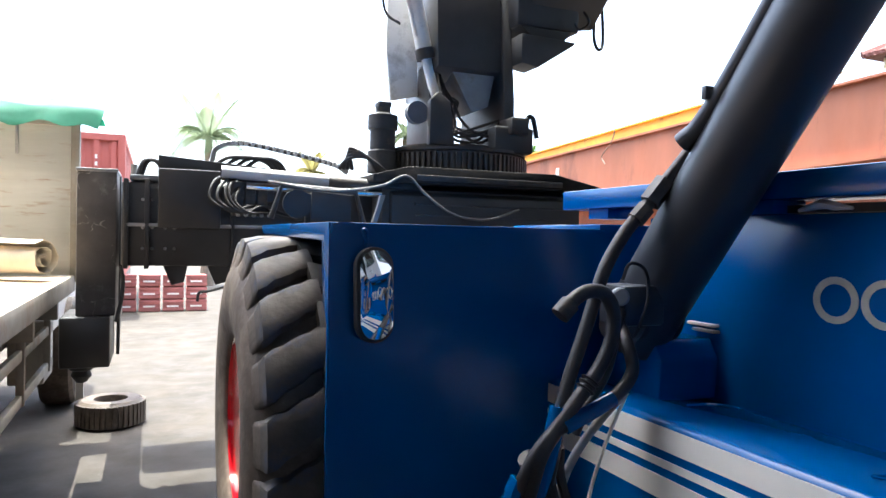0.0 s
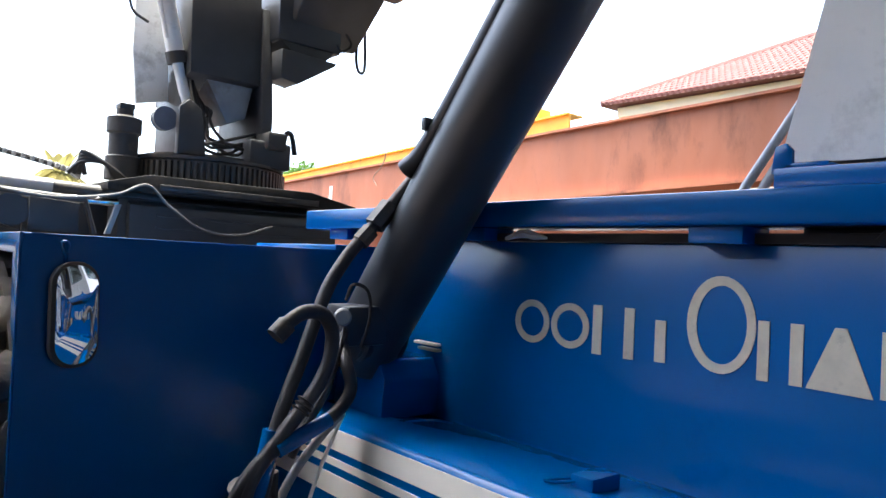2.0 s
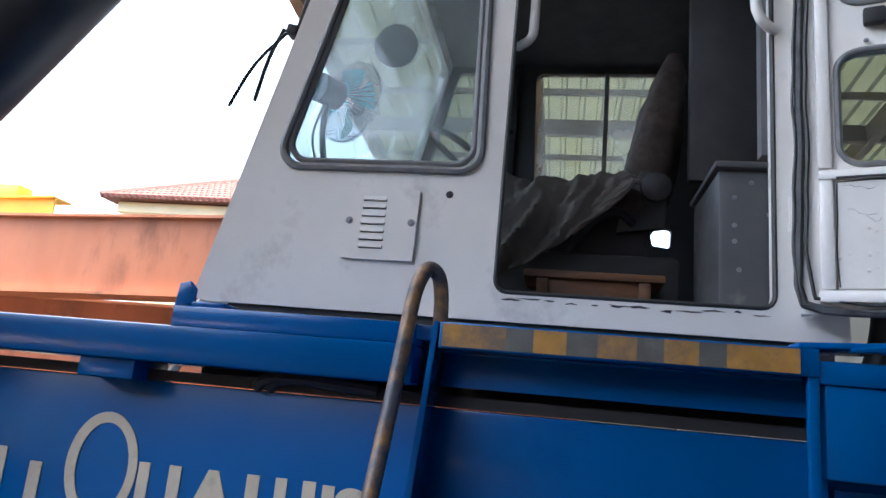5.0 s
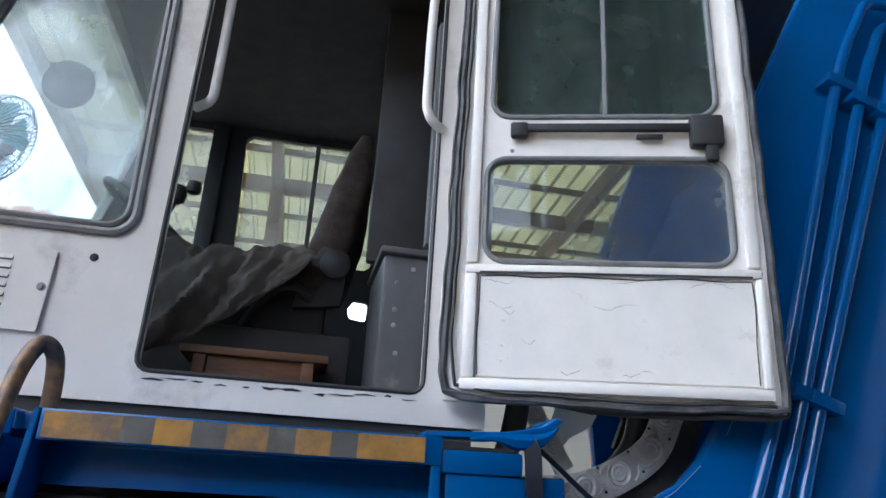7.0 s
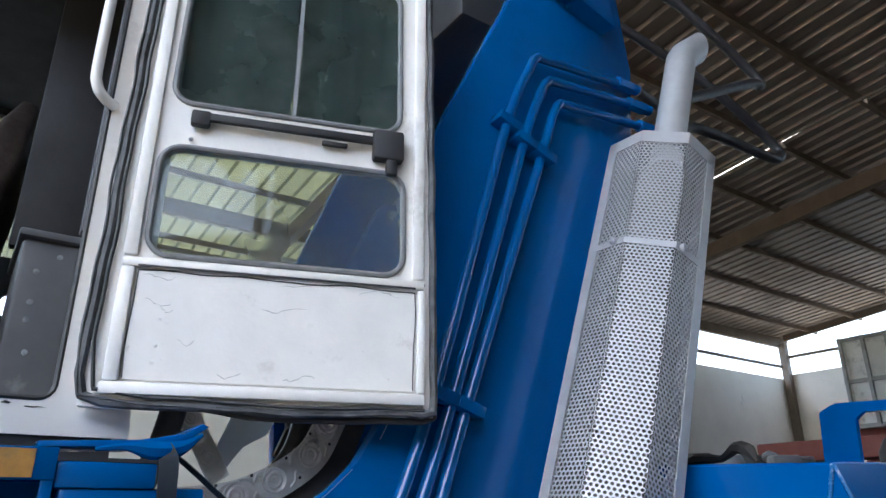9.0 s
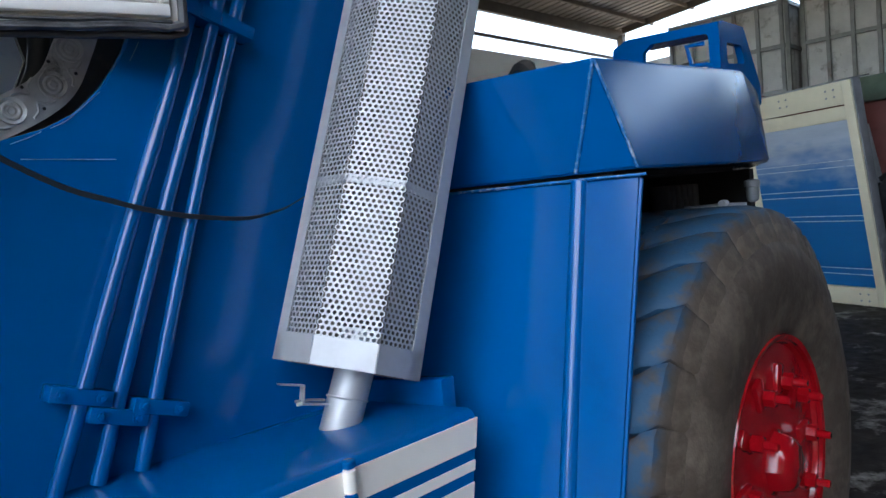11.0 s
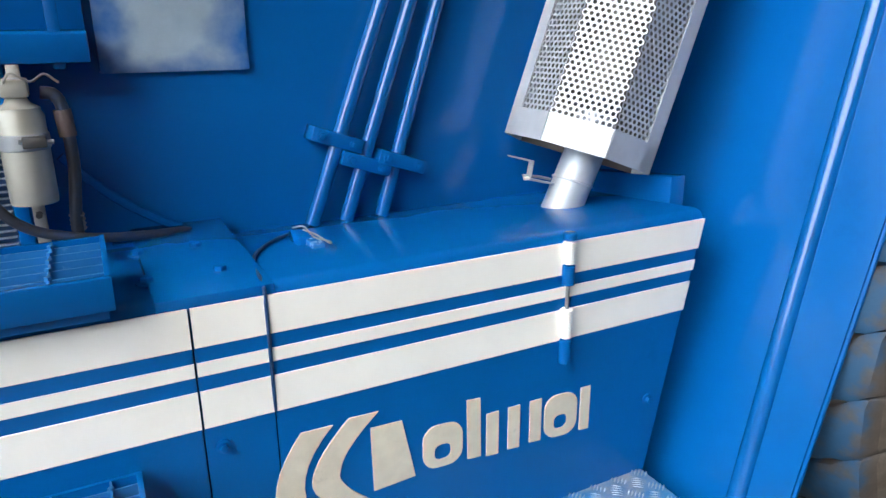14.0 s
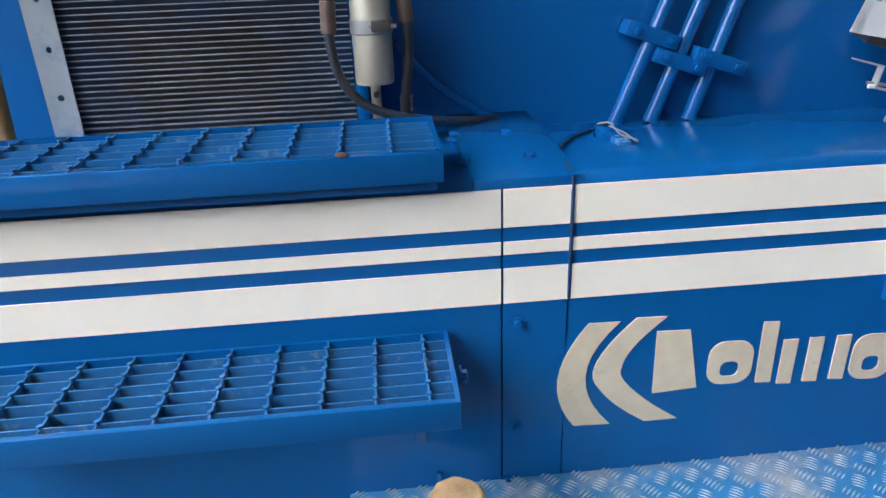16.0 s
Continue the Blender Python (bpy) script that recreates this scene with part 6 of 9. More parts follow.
for y, z in ((-1.047, 1.781), (-1.133, 1.796), (-1.222, 1.831), (-1.308, 1.891), (-1.350, 1.972), (-1.380, 2.06)):
    part("embossed_ring", lathe([(0.030, 0.0), (0.0285, 0.005), (0.025, 0.003), (0.021, 0.001), (0.018, 0.005), (0.015, 0.005), (0.012, 0.001), (0.009, 0.001), (0.007, 0.004)], 24, Matrix.Translation((1.95, y, z)) @ Matrix.Rotation(radians(-90), 4, 'Y')), EMBOSS, sp)
# waves and dots pressed between the rings
for i, (y, z) in enumerate(((-1.090, 1.788), (-1.177, 1.813), (-1.266, 1.860), (-1.331, 1.930))):
    d = (Vector((0, -0.085, 0.012)), Vector((0, -0.085, 0.034)), Vector((0, -0.07, 0.062)), Vector((0, -0.035, 0.085)))[i].normalized()
    u = Vector((0, -d.z, d.y))
    for sg in (-1, 1):
        wave = [Vector((1.949, y, z)) + d * a + u * (sg * b) for a, b in ((-0.030, 0.031), (-0.012, 0.026), (0.0, 0.012), (0.012, 0.026), (0.030, 0.031))]
        part("pressed_wave", tube(wave, 0.003, 6, 4), EMBOSS, sp)
        q = Vector((1.949, y, z)) + u * sg * 0.029
        part("pressed_dot", lathe([(0.004, 0), (0.003, 0.002), (0.001, 0.003)], 8, Matrix.Translation(q) @ Matrix.Rotation(radians(-90), 4, 'Y')), DARK_PAINT_AND_SHADE, sp)
back = bmesh.new()
rows_ = []
for i, p in enumerate(arc3):
    d = (arc3[min(i + 1, len(arc3) - 1)] - arc3[max(i - 1, 0)]).normalized()
    nrm = Vector((0, -d.z, d.y))
    rows_.append([back.verts.new(p + nrm * s * 0.036 + Vector((t, 0, 0))) for s, t in ((0.9, 0.02), (3.0, 0.02), (3.0, 0.03), (0.9, 0.03))])
for a, b in zip(rows_, rows_[1:]):
    for k in range(4):
        back.faces.new((a[k], a[(k + 1) % 4], b[(k + 1) % 4], b[k]))
bmesh.ops.recalc_face_normals(back, faces=back.faces)
rs("opening_lip", back, GREASY)
sd = Vector((0, -0.067, -0.110)).normalized()
sm2 = frame_of((2.05, -1.050, 1.955), sd, (1, 0, 0))
st2 = rs("embossed_strip", box(-0.06, 0.145, 0.0, 0.004, -0.026, 0.026, 0.0, sm2), EMBOSS, "embossed bare steel strip bent along the opening")
for a in (-0.02, 0.03, 0.082):
    part("embossed_ring", lathe([(0.022, 0.0), (0.021, 0.004), (0.018, 0.002), (0.015, 0.001), (0.012, 0.004), (0.008, 0.001), (0.005, 0.003)], 24, Matrix.Translation(Vector((2.05, -1.050, 1.955)) + sd * a) @ Matrix.Rotation(radians(-90), 4, 'Y')), EMBOSS, st2)
ws_ = prism([(-1.30, 1.90), (-1.319, 1.941), (-1.394, 2.168), (-1.42, 2.26), (-1.51, 2.26), (-1.489, 2.177), (-1.507, 2.102), (-1.464, 2.006), (-1.402, 1.967), (-1.36, 1.90)], "x", 0.0, 0.004)
bmesh.ops.transform(ws_, matrix=Matrix(((1, 0.7, 0, 2.70 + 0.7 * 1.42), (0, 1, 0, 0), (0, 0, 1, 0), (0, 0, 0, 1))), verts=ws_.verts)
rs("bent_sheet", ws_, CAB_WHITE, "bent white sheet seen through the opening", smooth=False)
rs("dark_return", prism([(-1.262, 1.897), (-1.291, 1.967), (-1.278, 2.021), (-1.30, 2.12), (-1.42, 2.12), (-1.37, 1.93), (-1.30, 1.86)], "x", 2.062, 2.08), DARK_PAINT_AND_SHADE, smooth=False)
rs("inner_hose", tube([(2.05, -1.20, 1.80), (2.03, -1.27, 1.87), (2.03, -1.305, 1.94), (2.03, -1.315, 2.04), (2.05, -1.30, 2.16)], 0.024, 12, 5), HOSE)
rs("inner_hose", tube([(2.06, -0.92, 1.75), (2.03, -0.97, 1.88), (2.05, -1.0, 2.0), (2.1, -1.02, 2.1)], 0.03, 12, 4), HOSE)


def ribbon(pts, width, turns, thick=0.003):
    """A flat webbing band along a curve; turns are angles of its flat side from upright."""
    path = smooth_path(pts, 6)
    bm = bmesh.new()
    rows = []
    for i, p in enumerate(path):
        d = (path[min(i + 1, len(path) - 1)] - path[max(i - 1, 0)]).normalized()
        u = (Vector((0, 0, 1)) - d * d.z).normalized() if abs(d.z) < 0.9 else (Vector((0, -1, 0)) - d * -d.y).normalized()
        f = i / (len(path) - 1) * (len(turns) - 1)
        k = min(len(turns) - 2, int(f))
        a = radians(turns[k] + (turns[k + 1] - turns[k]) * (f - k))
        across = u * math.cos(a) + d.cross(u) * math.sin(a)
        nrm = across.cross(d)
        rows.append([bm.verts.new(p + across * sx * width / 2 + nrm * sz * thick / 2) for sx, sz in ((-1, -1), (1, -1), (1, 1), (-1, 1))])
    for a, b in zip(rows, rows[1:]):
        for k in range(4):
            bm.faces.new((a[k], a[(k + 1) % 4], b[(k + 1) % 4], b[k]))
    bm.faces.new(rows[0][::-1])
    bm.faces.new(rows[-1])
    bmesh.ops.recalc_face_normals(bm, faces=bm.faces)
    return bm


rs("strap", ribbon([(1.70, -0.82, 1.868), (1.70, -0.88, 1.868), (1.71, -0.925, 1.862), (1.73, -0.983, 1.826), (1.75, -1.053, 1.776), (1.752, -1.140, 1.713), (1.752, -1.242, 1.654), (1.752, -1.325, 1.624), (1.752, -1.415, 1.596), (1.752, -1.512, 1.577), (1.755, -1.63, 1.566), (1.76, -1.72, 1.578), (1.78, -1.80, 1.603), (1.79, -1.88, 1.64)], 0.011, (80, 75, 60, 50, 25, 10, 20, 55, 70, 65)), STRAP, "dark strap hanging in a bow across the plate")
rs("strap_tail", ribbon([(1.70, -0.905, 1.872), (1.690, -0.915, 1.85), (1.688, -0.918, 1.79), (1.690, -0.925, 1.73), (1.694, -0.915, 1.685)], 0.034, (0, 10, -15, 20)), STRAP)
rs("blue_rag", tube([(1.70, -0.79, 1.866), (1.695, -0.84, 1.872), (1.70, -0.885, 1.868), (1.70, -0.935, 1.874), (1.705, -0.975, 1.900)], [0.004, 0.008, 0.018, 0.015, 0.003], 7, 4), BLUE)
# pale lines for scratches and highlights along the curved edge, and one below it
for pts in (((-1.002, 1.718), (-1.02, 1.724), (-1.045, 1.719)), ((-1.05, 1.722), (-1.083, 1.718), (-1.10, 1.72)), ((-1.177, 1.743), (-1.21, 1.756), (-1.234, 1.768)), ((-1.251, 1.775), (-1.28, 1.790), (-1.301, 1.806), (-1.33, 1.832), (-1.353, 1.853)), ((-1.192, 1.714), (-1.28, 1.713), (-1.371, 1.712)), ((-1.423, 1.924), (-1.435, 1.945), (-1.446, 1.966))):
    rs("paint_scratch", tube([(1.8095, y_, z_) for y_, z_ in pts], 0.0009, 6, 4), PALE_LINE, "pale scratch and highlight line in the blue paint")
# sheet of masking film on the plate
mf = bmesh.new()
gridm = [[mf.verts.new((1.803 - abs(noise.noise(Vector((i * 0.35, j * 0.4, 2.2)))) * 0.010, -0.79 - 0.278 * i / 20, 1.395 + 0.213 * j / 16)) for j in range(17)] for i in range(21)]
for i in range(20):
    for j in range(16):
        mf.faces.new((gridm[i][j], gridm[i + 1][j], gridm[i + 1][j + 1], gridm[i][j + 1]))
r = bmesh.ops.extrude_face_region(mf, geom=list(mf.faces))
bmesh.ops.translate(mf, vec=(0.004, 0, 0), verts=[v for v in r["geom"] if isinstance(v, bmesh.types.BMVert)])
bmesh.ops.recalc_face_normals(mf, faces=mf.faces)
rs("masking_sheet", mf, MASK_FILM, "wrinkled plastic sheet taped over an opening, oversprayed blue")

# ---------- three hydraulic lines on the tower ----------
XP = 1.775
CLAMP_AT = ((-1.234, 1.2415), (-1.298, 1.184), (-1.384, 1.181))
for k, (y0, y1, z1, y2, z2, y3, z3, y4, z4) in enumerate((
        (-1.170, -1.555, 2.04, -1.831, 2.913, -1.973, 3.225, -2.40, 3.275),
        (-1.250, -1.610, 2.025, -1.898, 2.865, -2.020, 3.150, -2.455, 3.205),
        (-1.338, -1.655, 2.01, -1.972, 2.836, -2.068, 3.076, -2.50, 3.122))):
    pts = [(XP, y0, 1.055), (XP, y0 + (y1 - y0) * 0.5, 1.55), (XP, y1, z1), (XP, y2, z2)]
    pts += [(XP, y3 + 0.035, z3 - 0.07), (XP, y3, z3 - 0.01), (XP, y3 - 0.06, z3 + 0.005), (XP, y4, z4)]
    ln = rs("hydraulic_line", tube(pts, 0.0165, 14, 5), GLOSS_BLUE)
    part("line_coupling", tube([(XP, y4 + 0.02, z4), (XP, y4 - 0.06, z4 + 0.005)], 0.026, 6), BLUE, ln)
    part("line_coupling", tube([(XP, y4 - 0.06, z4 + 0.005), (XP, y4 - 0.10, z4 + 0.008)], 0.021, 12), BLUE, ln)
    if k != 1:
        out = ((-2.99, 3.49, -3.68, 3.82), (), (-3.02, 3.357, -3.74, 3.42))[k]
        part("rubber_hose", tube([(XP, y4 - 0.09, z4 + 0.008), (1.84, -2.72, z4 + 0.05), (1.90, out[0], out[1]), (1.90, out[2] + 0.12, out[3] - 0.03), (1.91, out[2], out[3] + 0.01), (1.93, out[2] - 0.05, out[3] + 0.07), (1.96, out[2] + 0.02, out[3] + 0.16), (2.0, out[2] + 0.22, out[3] + 0.30), (2.1, out[2] + 0.5, out[3] + 0.5), (2.3, -2.6, 4.25)], 0.025, 12, 6), HOSE, ln)
    tilt = Matrix.Rotation(radians(19), 4, 'X')
    for n_, (yc, zc) in enumerate((CLAMP_AT[k], (y1, z1), (y2, z2))):
        m = Matrix.Translation((XP - 0.003 * k, yc, zc)) @ tilt
        half = 0.060 if n_ == 0 else 0.042
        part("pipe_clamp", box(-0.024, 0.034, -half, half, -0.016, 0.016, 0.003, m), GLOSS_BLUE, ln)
for k in range(3):
    for sy in (-0.036, 0.036):
        bolt(XP - 0.024 - 0.003 * k, CLAMP_AT[k][0] + sy, CLAMP_AT[k][1] + sy * 0.34, r=0.0075, h=0.008)

# ---------- exhaust in its perforated guard ----------
AX = Vector((0.017, -0.350, 0.937)).normalized()
G0 = Vector((1.60, -1.784, 1.182))
UX = (Vector((1, 0, 0)) - AX * AX.x).normalized()
VY = AX.cross(UX)
LEN = 1.85


def gpt(u, v, w):
    return G0 + UX * u + VY * v + AX * w


def perforated(name, a, b, w0, w1, pitch, parent):
    """A sheet between two lines along the axis, with round holes on a staggered grid."""
    ua, ub = Vector(a), Vector(b)
    width = (ub - ua).length
    nx = int(width / pitch)
    ph = pitch * 0.866
    ny = int((w1 - w0) / ph)
    x_off = (width - (nx - 0.5) * pitch) / 2
    verts, faces = [], []
    rr = pitch * 0.375
    nrm = Vector((-(ub - ua).y, (ub - ua).x)).normalized()
    for j in range(ny):
        for i in range(nx):
            cx, cy = x_off + (i + (0.5 if j % 2 else 0.0)) * pitch, w0 + (j + 0.5) * ph
            base = len(verts)
            for depth in (0.0, 0.0015):
                for k in range(6):
                    t = radians(30 + 60 * k)
                    for rad in (pitch / math.sqrt(3) * 1.002, rr):
                        q = ua.lerp(ub, (cx + rad * math.cos(t)) / width) - nrm * depth
                        verts.append(tuple(gpt(q.x, q.y, cy + rad * math.sin(t))))
            for k in range(6):
                o, i0, o2, i2 = base + 2 * k, base + 2 * k + 1, base + 2 * ((k + 1) % 6), base + 2 * ((k + 1) % 6) + 1
                faces.append((o, o2, i2, i0))
                faces.append((i0, i2, i2 + 12, i0 + 12))
                faces.append((o + 12, i0 + 12, i2 + 12, o2 + 12))
    me = bpy.data.meshes.new(name)
    me.from_pydata(verts, [], faces)
    me.materials.append(GALV)
    me.update()
    ob = new(name, me)
    ob.parent = parent
    ob.matrix_parent_inverse = Matrix.Translation(-parent.location)
    return ob


def strip_bar(a, b, w0, w1, t=0.004):
    """A plain sheet strip between two lines along the axis."""
    bm = bmesh.new()
    ua, ub = Vector(a), Vector(b)
    nrm = Vector((-(ub - ua).y, (ub - ua).x)).normalized() * t
    vs = [bm.verts.new(gpt(q.x - n_.x, q.y - n_.y, w)) for w in (w0, w1) for n_ in (Vector((0, 0)), nrm) for q in (ua, ub)]
    for f in ((0, 1, 3, 2), (4, 6, 7, 5), (0, 4, 5, 1), (2, 3, 7, 6), (0, 2, 6, 4), (1, 5, 7, 3)):
        bm.faces.new([vs[i] for i in f])
    bmesh.ops.recalc_face_normals(bm, faces=bm.faces)
    return bm


# octagon corners in the plane across the axis, and the edge strips
OC = [(0.123, 0.147), (-0.012, 0.140), (-0.123, 0.043), (-0.119, -0.096)]
guard = rs("exhaust_guard", strip_bar(OC[0], Vector(OC[0]).lerp(Vector(OC[1]), 0.24), 0.0, LEN), GALV, "perforated zinc-coated exhaust guard", smooth=False)
part("edge_strip", strip_bar(Vector(OC[3]).lerp(Vector(OC[2]), 0.26), OC[3], 0.0, LEN), GALV, guard, smooth=False)
part("side_return", strip_bar((0.18, 0.060), OC[0], 0.0, LEN), GALV, guard, smooth=False)
part("side_return", strip_bar(OC[3], (0.0, -0.16), 0.0, LEN), GALV, guard, smooth=False)
# plate added to block the bright view through the holes
part("back_plate", strip_bar((0.0, -0.16), (0.18, 0.06), 0.0, LEN), GUARD_DARK, guard, smooth=False)
lid = bmesh.new()
top = [lid.verts.new(gpt(u, v, LEN)) for u, v in (*OC, (0.0, -0.16), (0.18, 0.06))]
lid.faces.new(top)
part("top_cap", lid, GALV, guard, smooth=False)
for (a, b), (f0, f1) in zip(zip(OC, OC[1:]), ((0.25, 1.0), (0.0, 1.0), (0.0, 0.74))):
    A, B = Vector(a), Vector(b)
    for w0, w1 in ((0.0, 0.065), (LEN - 0.05, LEN)):
        part("end_band", strip_bar(A, B, w0, w1), GALV, guard, smooth=False)
    tagged(perforated("perforated_face", A.lerp(B, f0), A.lerp(B, f1), 0.065, LEN - 0.05, 0.0142, guard), kind="stuff")
for w, grow in ((0.43, 0.93), (1.375, 1.012)):
    for a, b in zip(OC, OC[1:]):
        part("stiffener", strip_bar(Vector(a) * grow, Vector(b) * grow, w, w + 0.022, 0.003), GALV, guard, smooth=False)
for u, v in ((0.02, 0.150), (-0.130, 0.02)):
    q = gpt(u, v, 1.386)
    d = UX * (0.0 if u > 0 else -1.0) + VY * (1.0 if u > 0 else 0.1)
    part("band_bolt", lathe([(0.013, 0), (0.013, 0.008), (0.009, 0.014), (0.002, 0.015)], 8, Matrix.Translation(q) @ d.to_track_quat('Z', 'Y').to_matrix().to_4x4()), GALV, guard, smooth=False)
rs("silencer", tube([G0 + AX * 0.10, G0 + AX * 0.13, G0 + AX * 1.72, G0 + AX * 1.78], [0.055, 0.09, 0.09, 0.055], 28), GUARD_DARK)
rs("exhaust_inlet", tube([(1.604, -1.715, 1.03), G0 + AX * 0.02, G0 + AX * 0.15], 0.047, 24), GALV)
tp = G0 + AX * 1.78
# the stack bends back at its tip, where it is cut off upright
st = bmesh.new()
axis = [tp, tp + AX * 0.1, tp + AX * 0.30, tp + AX * 0.53, tp + AX * 0.57, tp + AX * 0.60 + Vector((0, -0.01, 0))]
bend = Vector((0.0, -0.78, 0.62))
axis += [axis[-1] + bend * 0.03, axis[-1] + bend * 0.10, axis[-1] + bend * 0.22]
for rr in (0.056, 0.052):
    add_tube(st, axis, [rr] * 6 + [rr + 0.002] * 3, 28, False)
mouth_y = axis[-1].y + 0.07
bmesh.ops.bisect_plane(st, geom=list(st.verts) + list(st.edges) + list(st.faces), plane_co=(axis[-1].x, mouth_y, axis[-1].z), plane_no=(-0.35, -1, 0.12), clear_outer=True)
rs("exhaust_pipe", st, GALV, "steel exhaust pipe with a bent tip cut off upright")
pc0 = Vector((1.604, -1.715, 1.03)).lerp(G0 + AX * 0.02, 0.55)
cm = frame_of(pc0, UX, VY)
strap = rs("pipe_strap", lathe([(0.048 + 0.0028 * math.cos(a), 0.0028 * math.sin(a)) for a in [k * math.pi / 4 for k in range(8)]], 28, cm, True), GALV)
part("strap_bracket", prism([(-1.584, 1.200), (-1.584, 1.197), (-1.642, 1.180), (-1.634, 1.139), (-1.715, 1.118), (-1.715, 1.122), (-1.639, 1.143), (-1.646, 1.183)], "x", 1.602, 1.618), GALV, strap, smooth=False)
part("bracket_stub", box(1.600, 1.608, -1.634, -1.620, 1.140, 1.148, 0.002), WHITE_STRIPE, strap)
part("strap_bolt", tube([(1.612, -1.622, 1.150), (1.612, -1.665, 1.143), (1.612, -1.70, 1.133)], 0.0035, 6), GREY_STEEL, strap)

# ---------- rear fender and hood ----------
def fy(z):
    return -2.25 + (1.58 - z) * 0.30


def fold_x(z):
    return 1.245 - (1.586 - z) * 0.066


rf = bmesh.new()
zs = [0.30, 0.7, 1.2, 1.586]
cols = [(1.81, 0.0), (1.226, 0.0), (1.060, -0.022)]
front = [[rf.verts.new((x + (0.03 * (z - 0.30) / 1.3 if i == 2 else (fold_x(z) - x if i == 1 else 0)), fy(z) + dy, z)) for i, (x, dy) in enumerate(cols)] for z in zs]
rear = [[rf.verts.new((x + (0.03 * (z - 0.30) / 1.3 if i == 2 else (fold_x(z) - x if i == 1 else 0)), fy(z) + dy - 0.02, z)) for i, (x, dy) in enumerate(cols)] for z in zs]
for g_, flip in ((front, False), (rear, True)):
    for a, b in zip(g_, g_[1:]):
        for i in range(2):
            q = (a[i], a[i + 1], b[i + 1], b[i])
            rf.faces.new(q[::-1] if flip else q)
for i in range(2):
    rf.faces.new((front[-1][i], front[-1][i + 1], rear[-1][i + 1], rear[-1][i]))
    rf.faces.new((front[0][i], front[0][i + 1], rear[0][i + 1], rear[0][i]))
for a in range(3):
    rf.faces.new((front[a][2], front[a + 1][2], rear[a + 1][2], rear[a][2]))
    rf.faces.new((front[a][0], front[a + 1][0], rear[a + 1][0], rear[a][0]))
bmesh.ops.recalc_face_normals(rf, faces=rf.faces)
bmesh.ops.bevel(rf, geom=[e for e in rf.edges if e.is_manifold and e.calc_face_angle(0) > 0.1], offset=0.006, segments=2, affect='EDGES')
rs("rear_fender", rf, BLUE)
# bead swells the fold so that its shape holds a wide highlight
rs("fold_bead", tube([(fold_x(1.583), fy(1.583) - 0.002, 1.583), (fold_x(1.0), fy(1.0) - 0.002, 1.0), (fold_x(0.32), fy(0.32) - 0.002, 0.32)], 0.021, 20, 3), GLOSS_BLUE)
rs("top_bead", tube([(1.075, fy(1.58) - 0.021, 1.588), (1.226, fy(1.58) - 0.004, 1.589), (1.30, fy(1.58) - 0.002, 1.589), (1.80, fy(1.58) - 0.002, 1.589)], 0.004, 8), CHIP_AND_GLINT)
rs("fender_foot", prism([(1.47, 0.36), (1.47, 1.14), (1.81, 1.10), (1.81, 0.36)], "y", -1.985, -1.94, 0.004, Matrix.Translation((0, 0.0, 0))), BLUE)
hd = bmesh.new()
lo = [hd.verts.new(p) for p in ((1.85, -2.24, 1.602), (1.245, -2.24, 1.602), (1.085, -2.258, 1.602), (1.075, -3.06, 1.606), (1.36, -3.65, 1.60), (3.9, -3.65, 1.60), (3.9, -2.24, 1.602))]
hi = [hd.verts.new(p) for p in ((1.85, -2.195, 1.888), (1.145, -2.195, 1.862), (1.105, -2.96, 1.885), (1.30, -3.62, 1.90), (3.9, -3.62, 1.905), (3.9, -2.195, 1.905))]
hd.faces.new(lo)
bmesh.ops.triangulate(hd, faces=[hd.faces.new(hi[::-1])])
for q in ((lo[0], lo[1], hi[1], hi[0]), (lo[1], lo[2], hi[1]), (lo[2], lo[3], hi[2], hi[1]), (lo[3], lo[4], hi[3], hi[2]), (lo[4], lo[5], hi[4], hi[3]), (lo[5], lo[6], hi[5], hi[4]), (lo[6], lo[0], hi[0], hi[5])):
    hd.faces.new(q)
bmesh.ops.recalc_face_normals(hd, faces=hd.faces)
bmesh.ops.bevel(hd, geom=[e for e in hd.edges if e.is_manifold and e.calc_face_angle(0) > 0.15], offset=0.006, segments=3, affect='EDGES')
hood_ = rs("engine_hood", hd, HOOD_BLUE)
part("weld_bead", tube([(1.243, -2.237, 1.606), (1.19, -2.214, 1.74), (1.146, -2.193, 1.858)], 0.005, 10, 3), CHIP_AND_GLINT, hood_)
part("weld_bead", tube([(1.087, -2.256, 1.606), (1.112, -2.229, 1.72), (1.144, -2.194, 1.858)], 0.004, 10, 3), CHIP_AND_GLINT, hood_)
# dark plate added for the shade on the hood's blue underside
part("liner", box(1.16, 3.8, -2.98, -2.27, 1.588, 1.600), DULL_BLACK, hood_, smooth=False)
GY = Matrix(((1, 0, 0, 0), (0, 0, -1, -3.27), (0, 1, 0, 0), (0, 0, 0, 1)))
hg_ = rs("hood_guard", plate(round_poly([(1.290, 1.80), (1.287, 2.117), (1.657, 2.133), (1.712, 2.109), (1.735, 1.80)], 0.016), [round_poly([(1.33, 1.85), (1.333, 2.086), (1.552, 2.096), (1.585, 2.071), (1.60, 1.85)], 0.016)], GY, 0.024), BLUE, smooth=False)
GX = Matrix(((0, 0, 1, 1.284), (1, 0, 0, 0), (0, 1, 0, 0), (0, 0, 0, 1)))
part("guard_side", plate(round_poly([(-3.248, 1.84), (-3.248, 2.117), (-3.474, 2.113), (-3.607, 1.918), (-3.61, 1.84)], 0.016), [round_poly([(-3.31, 1.973), (-3.307, 2.047), (-3.435, 2.05), (-3.466, 1.986)], 0.012)], GX, 0.024), BLUE, hg_, smooth=False)
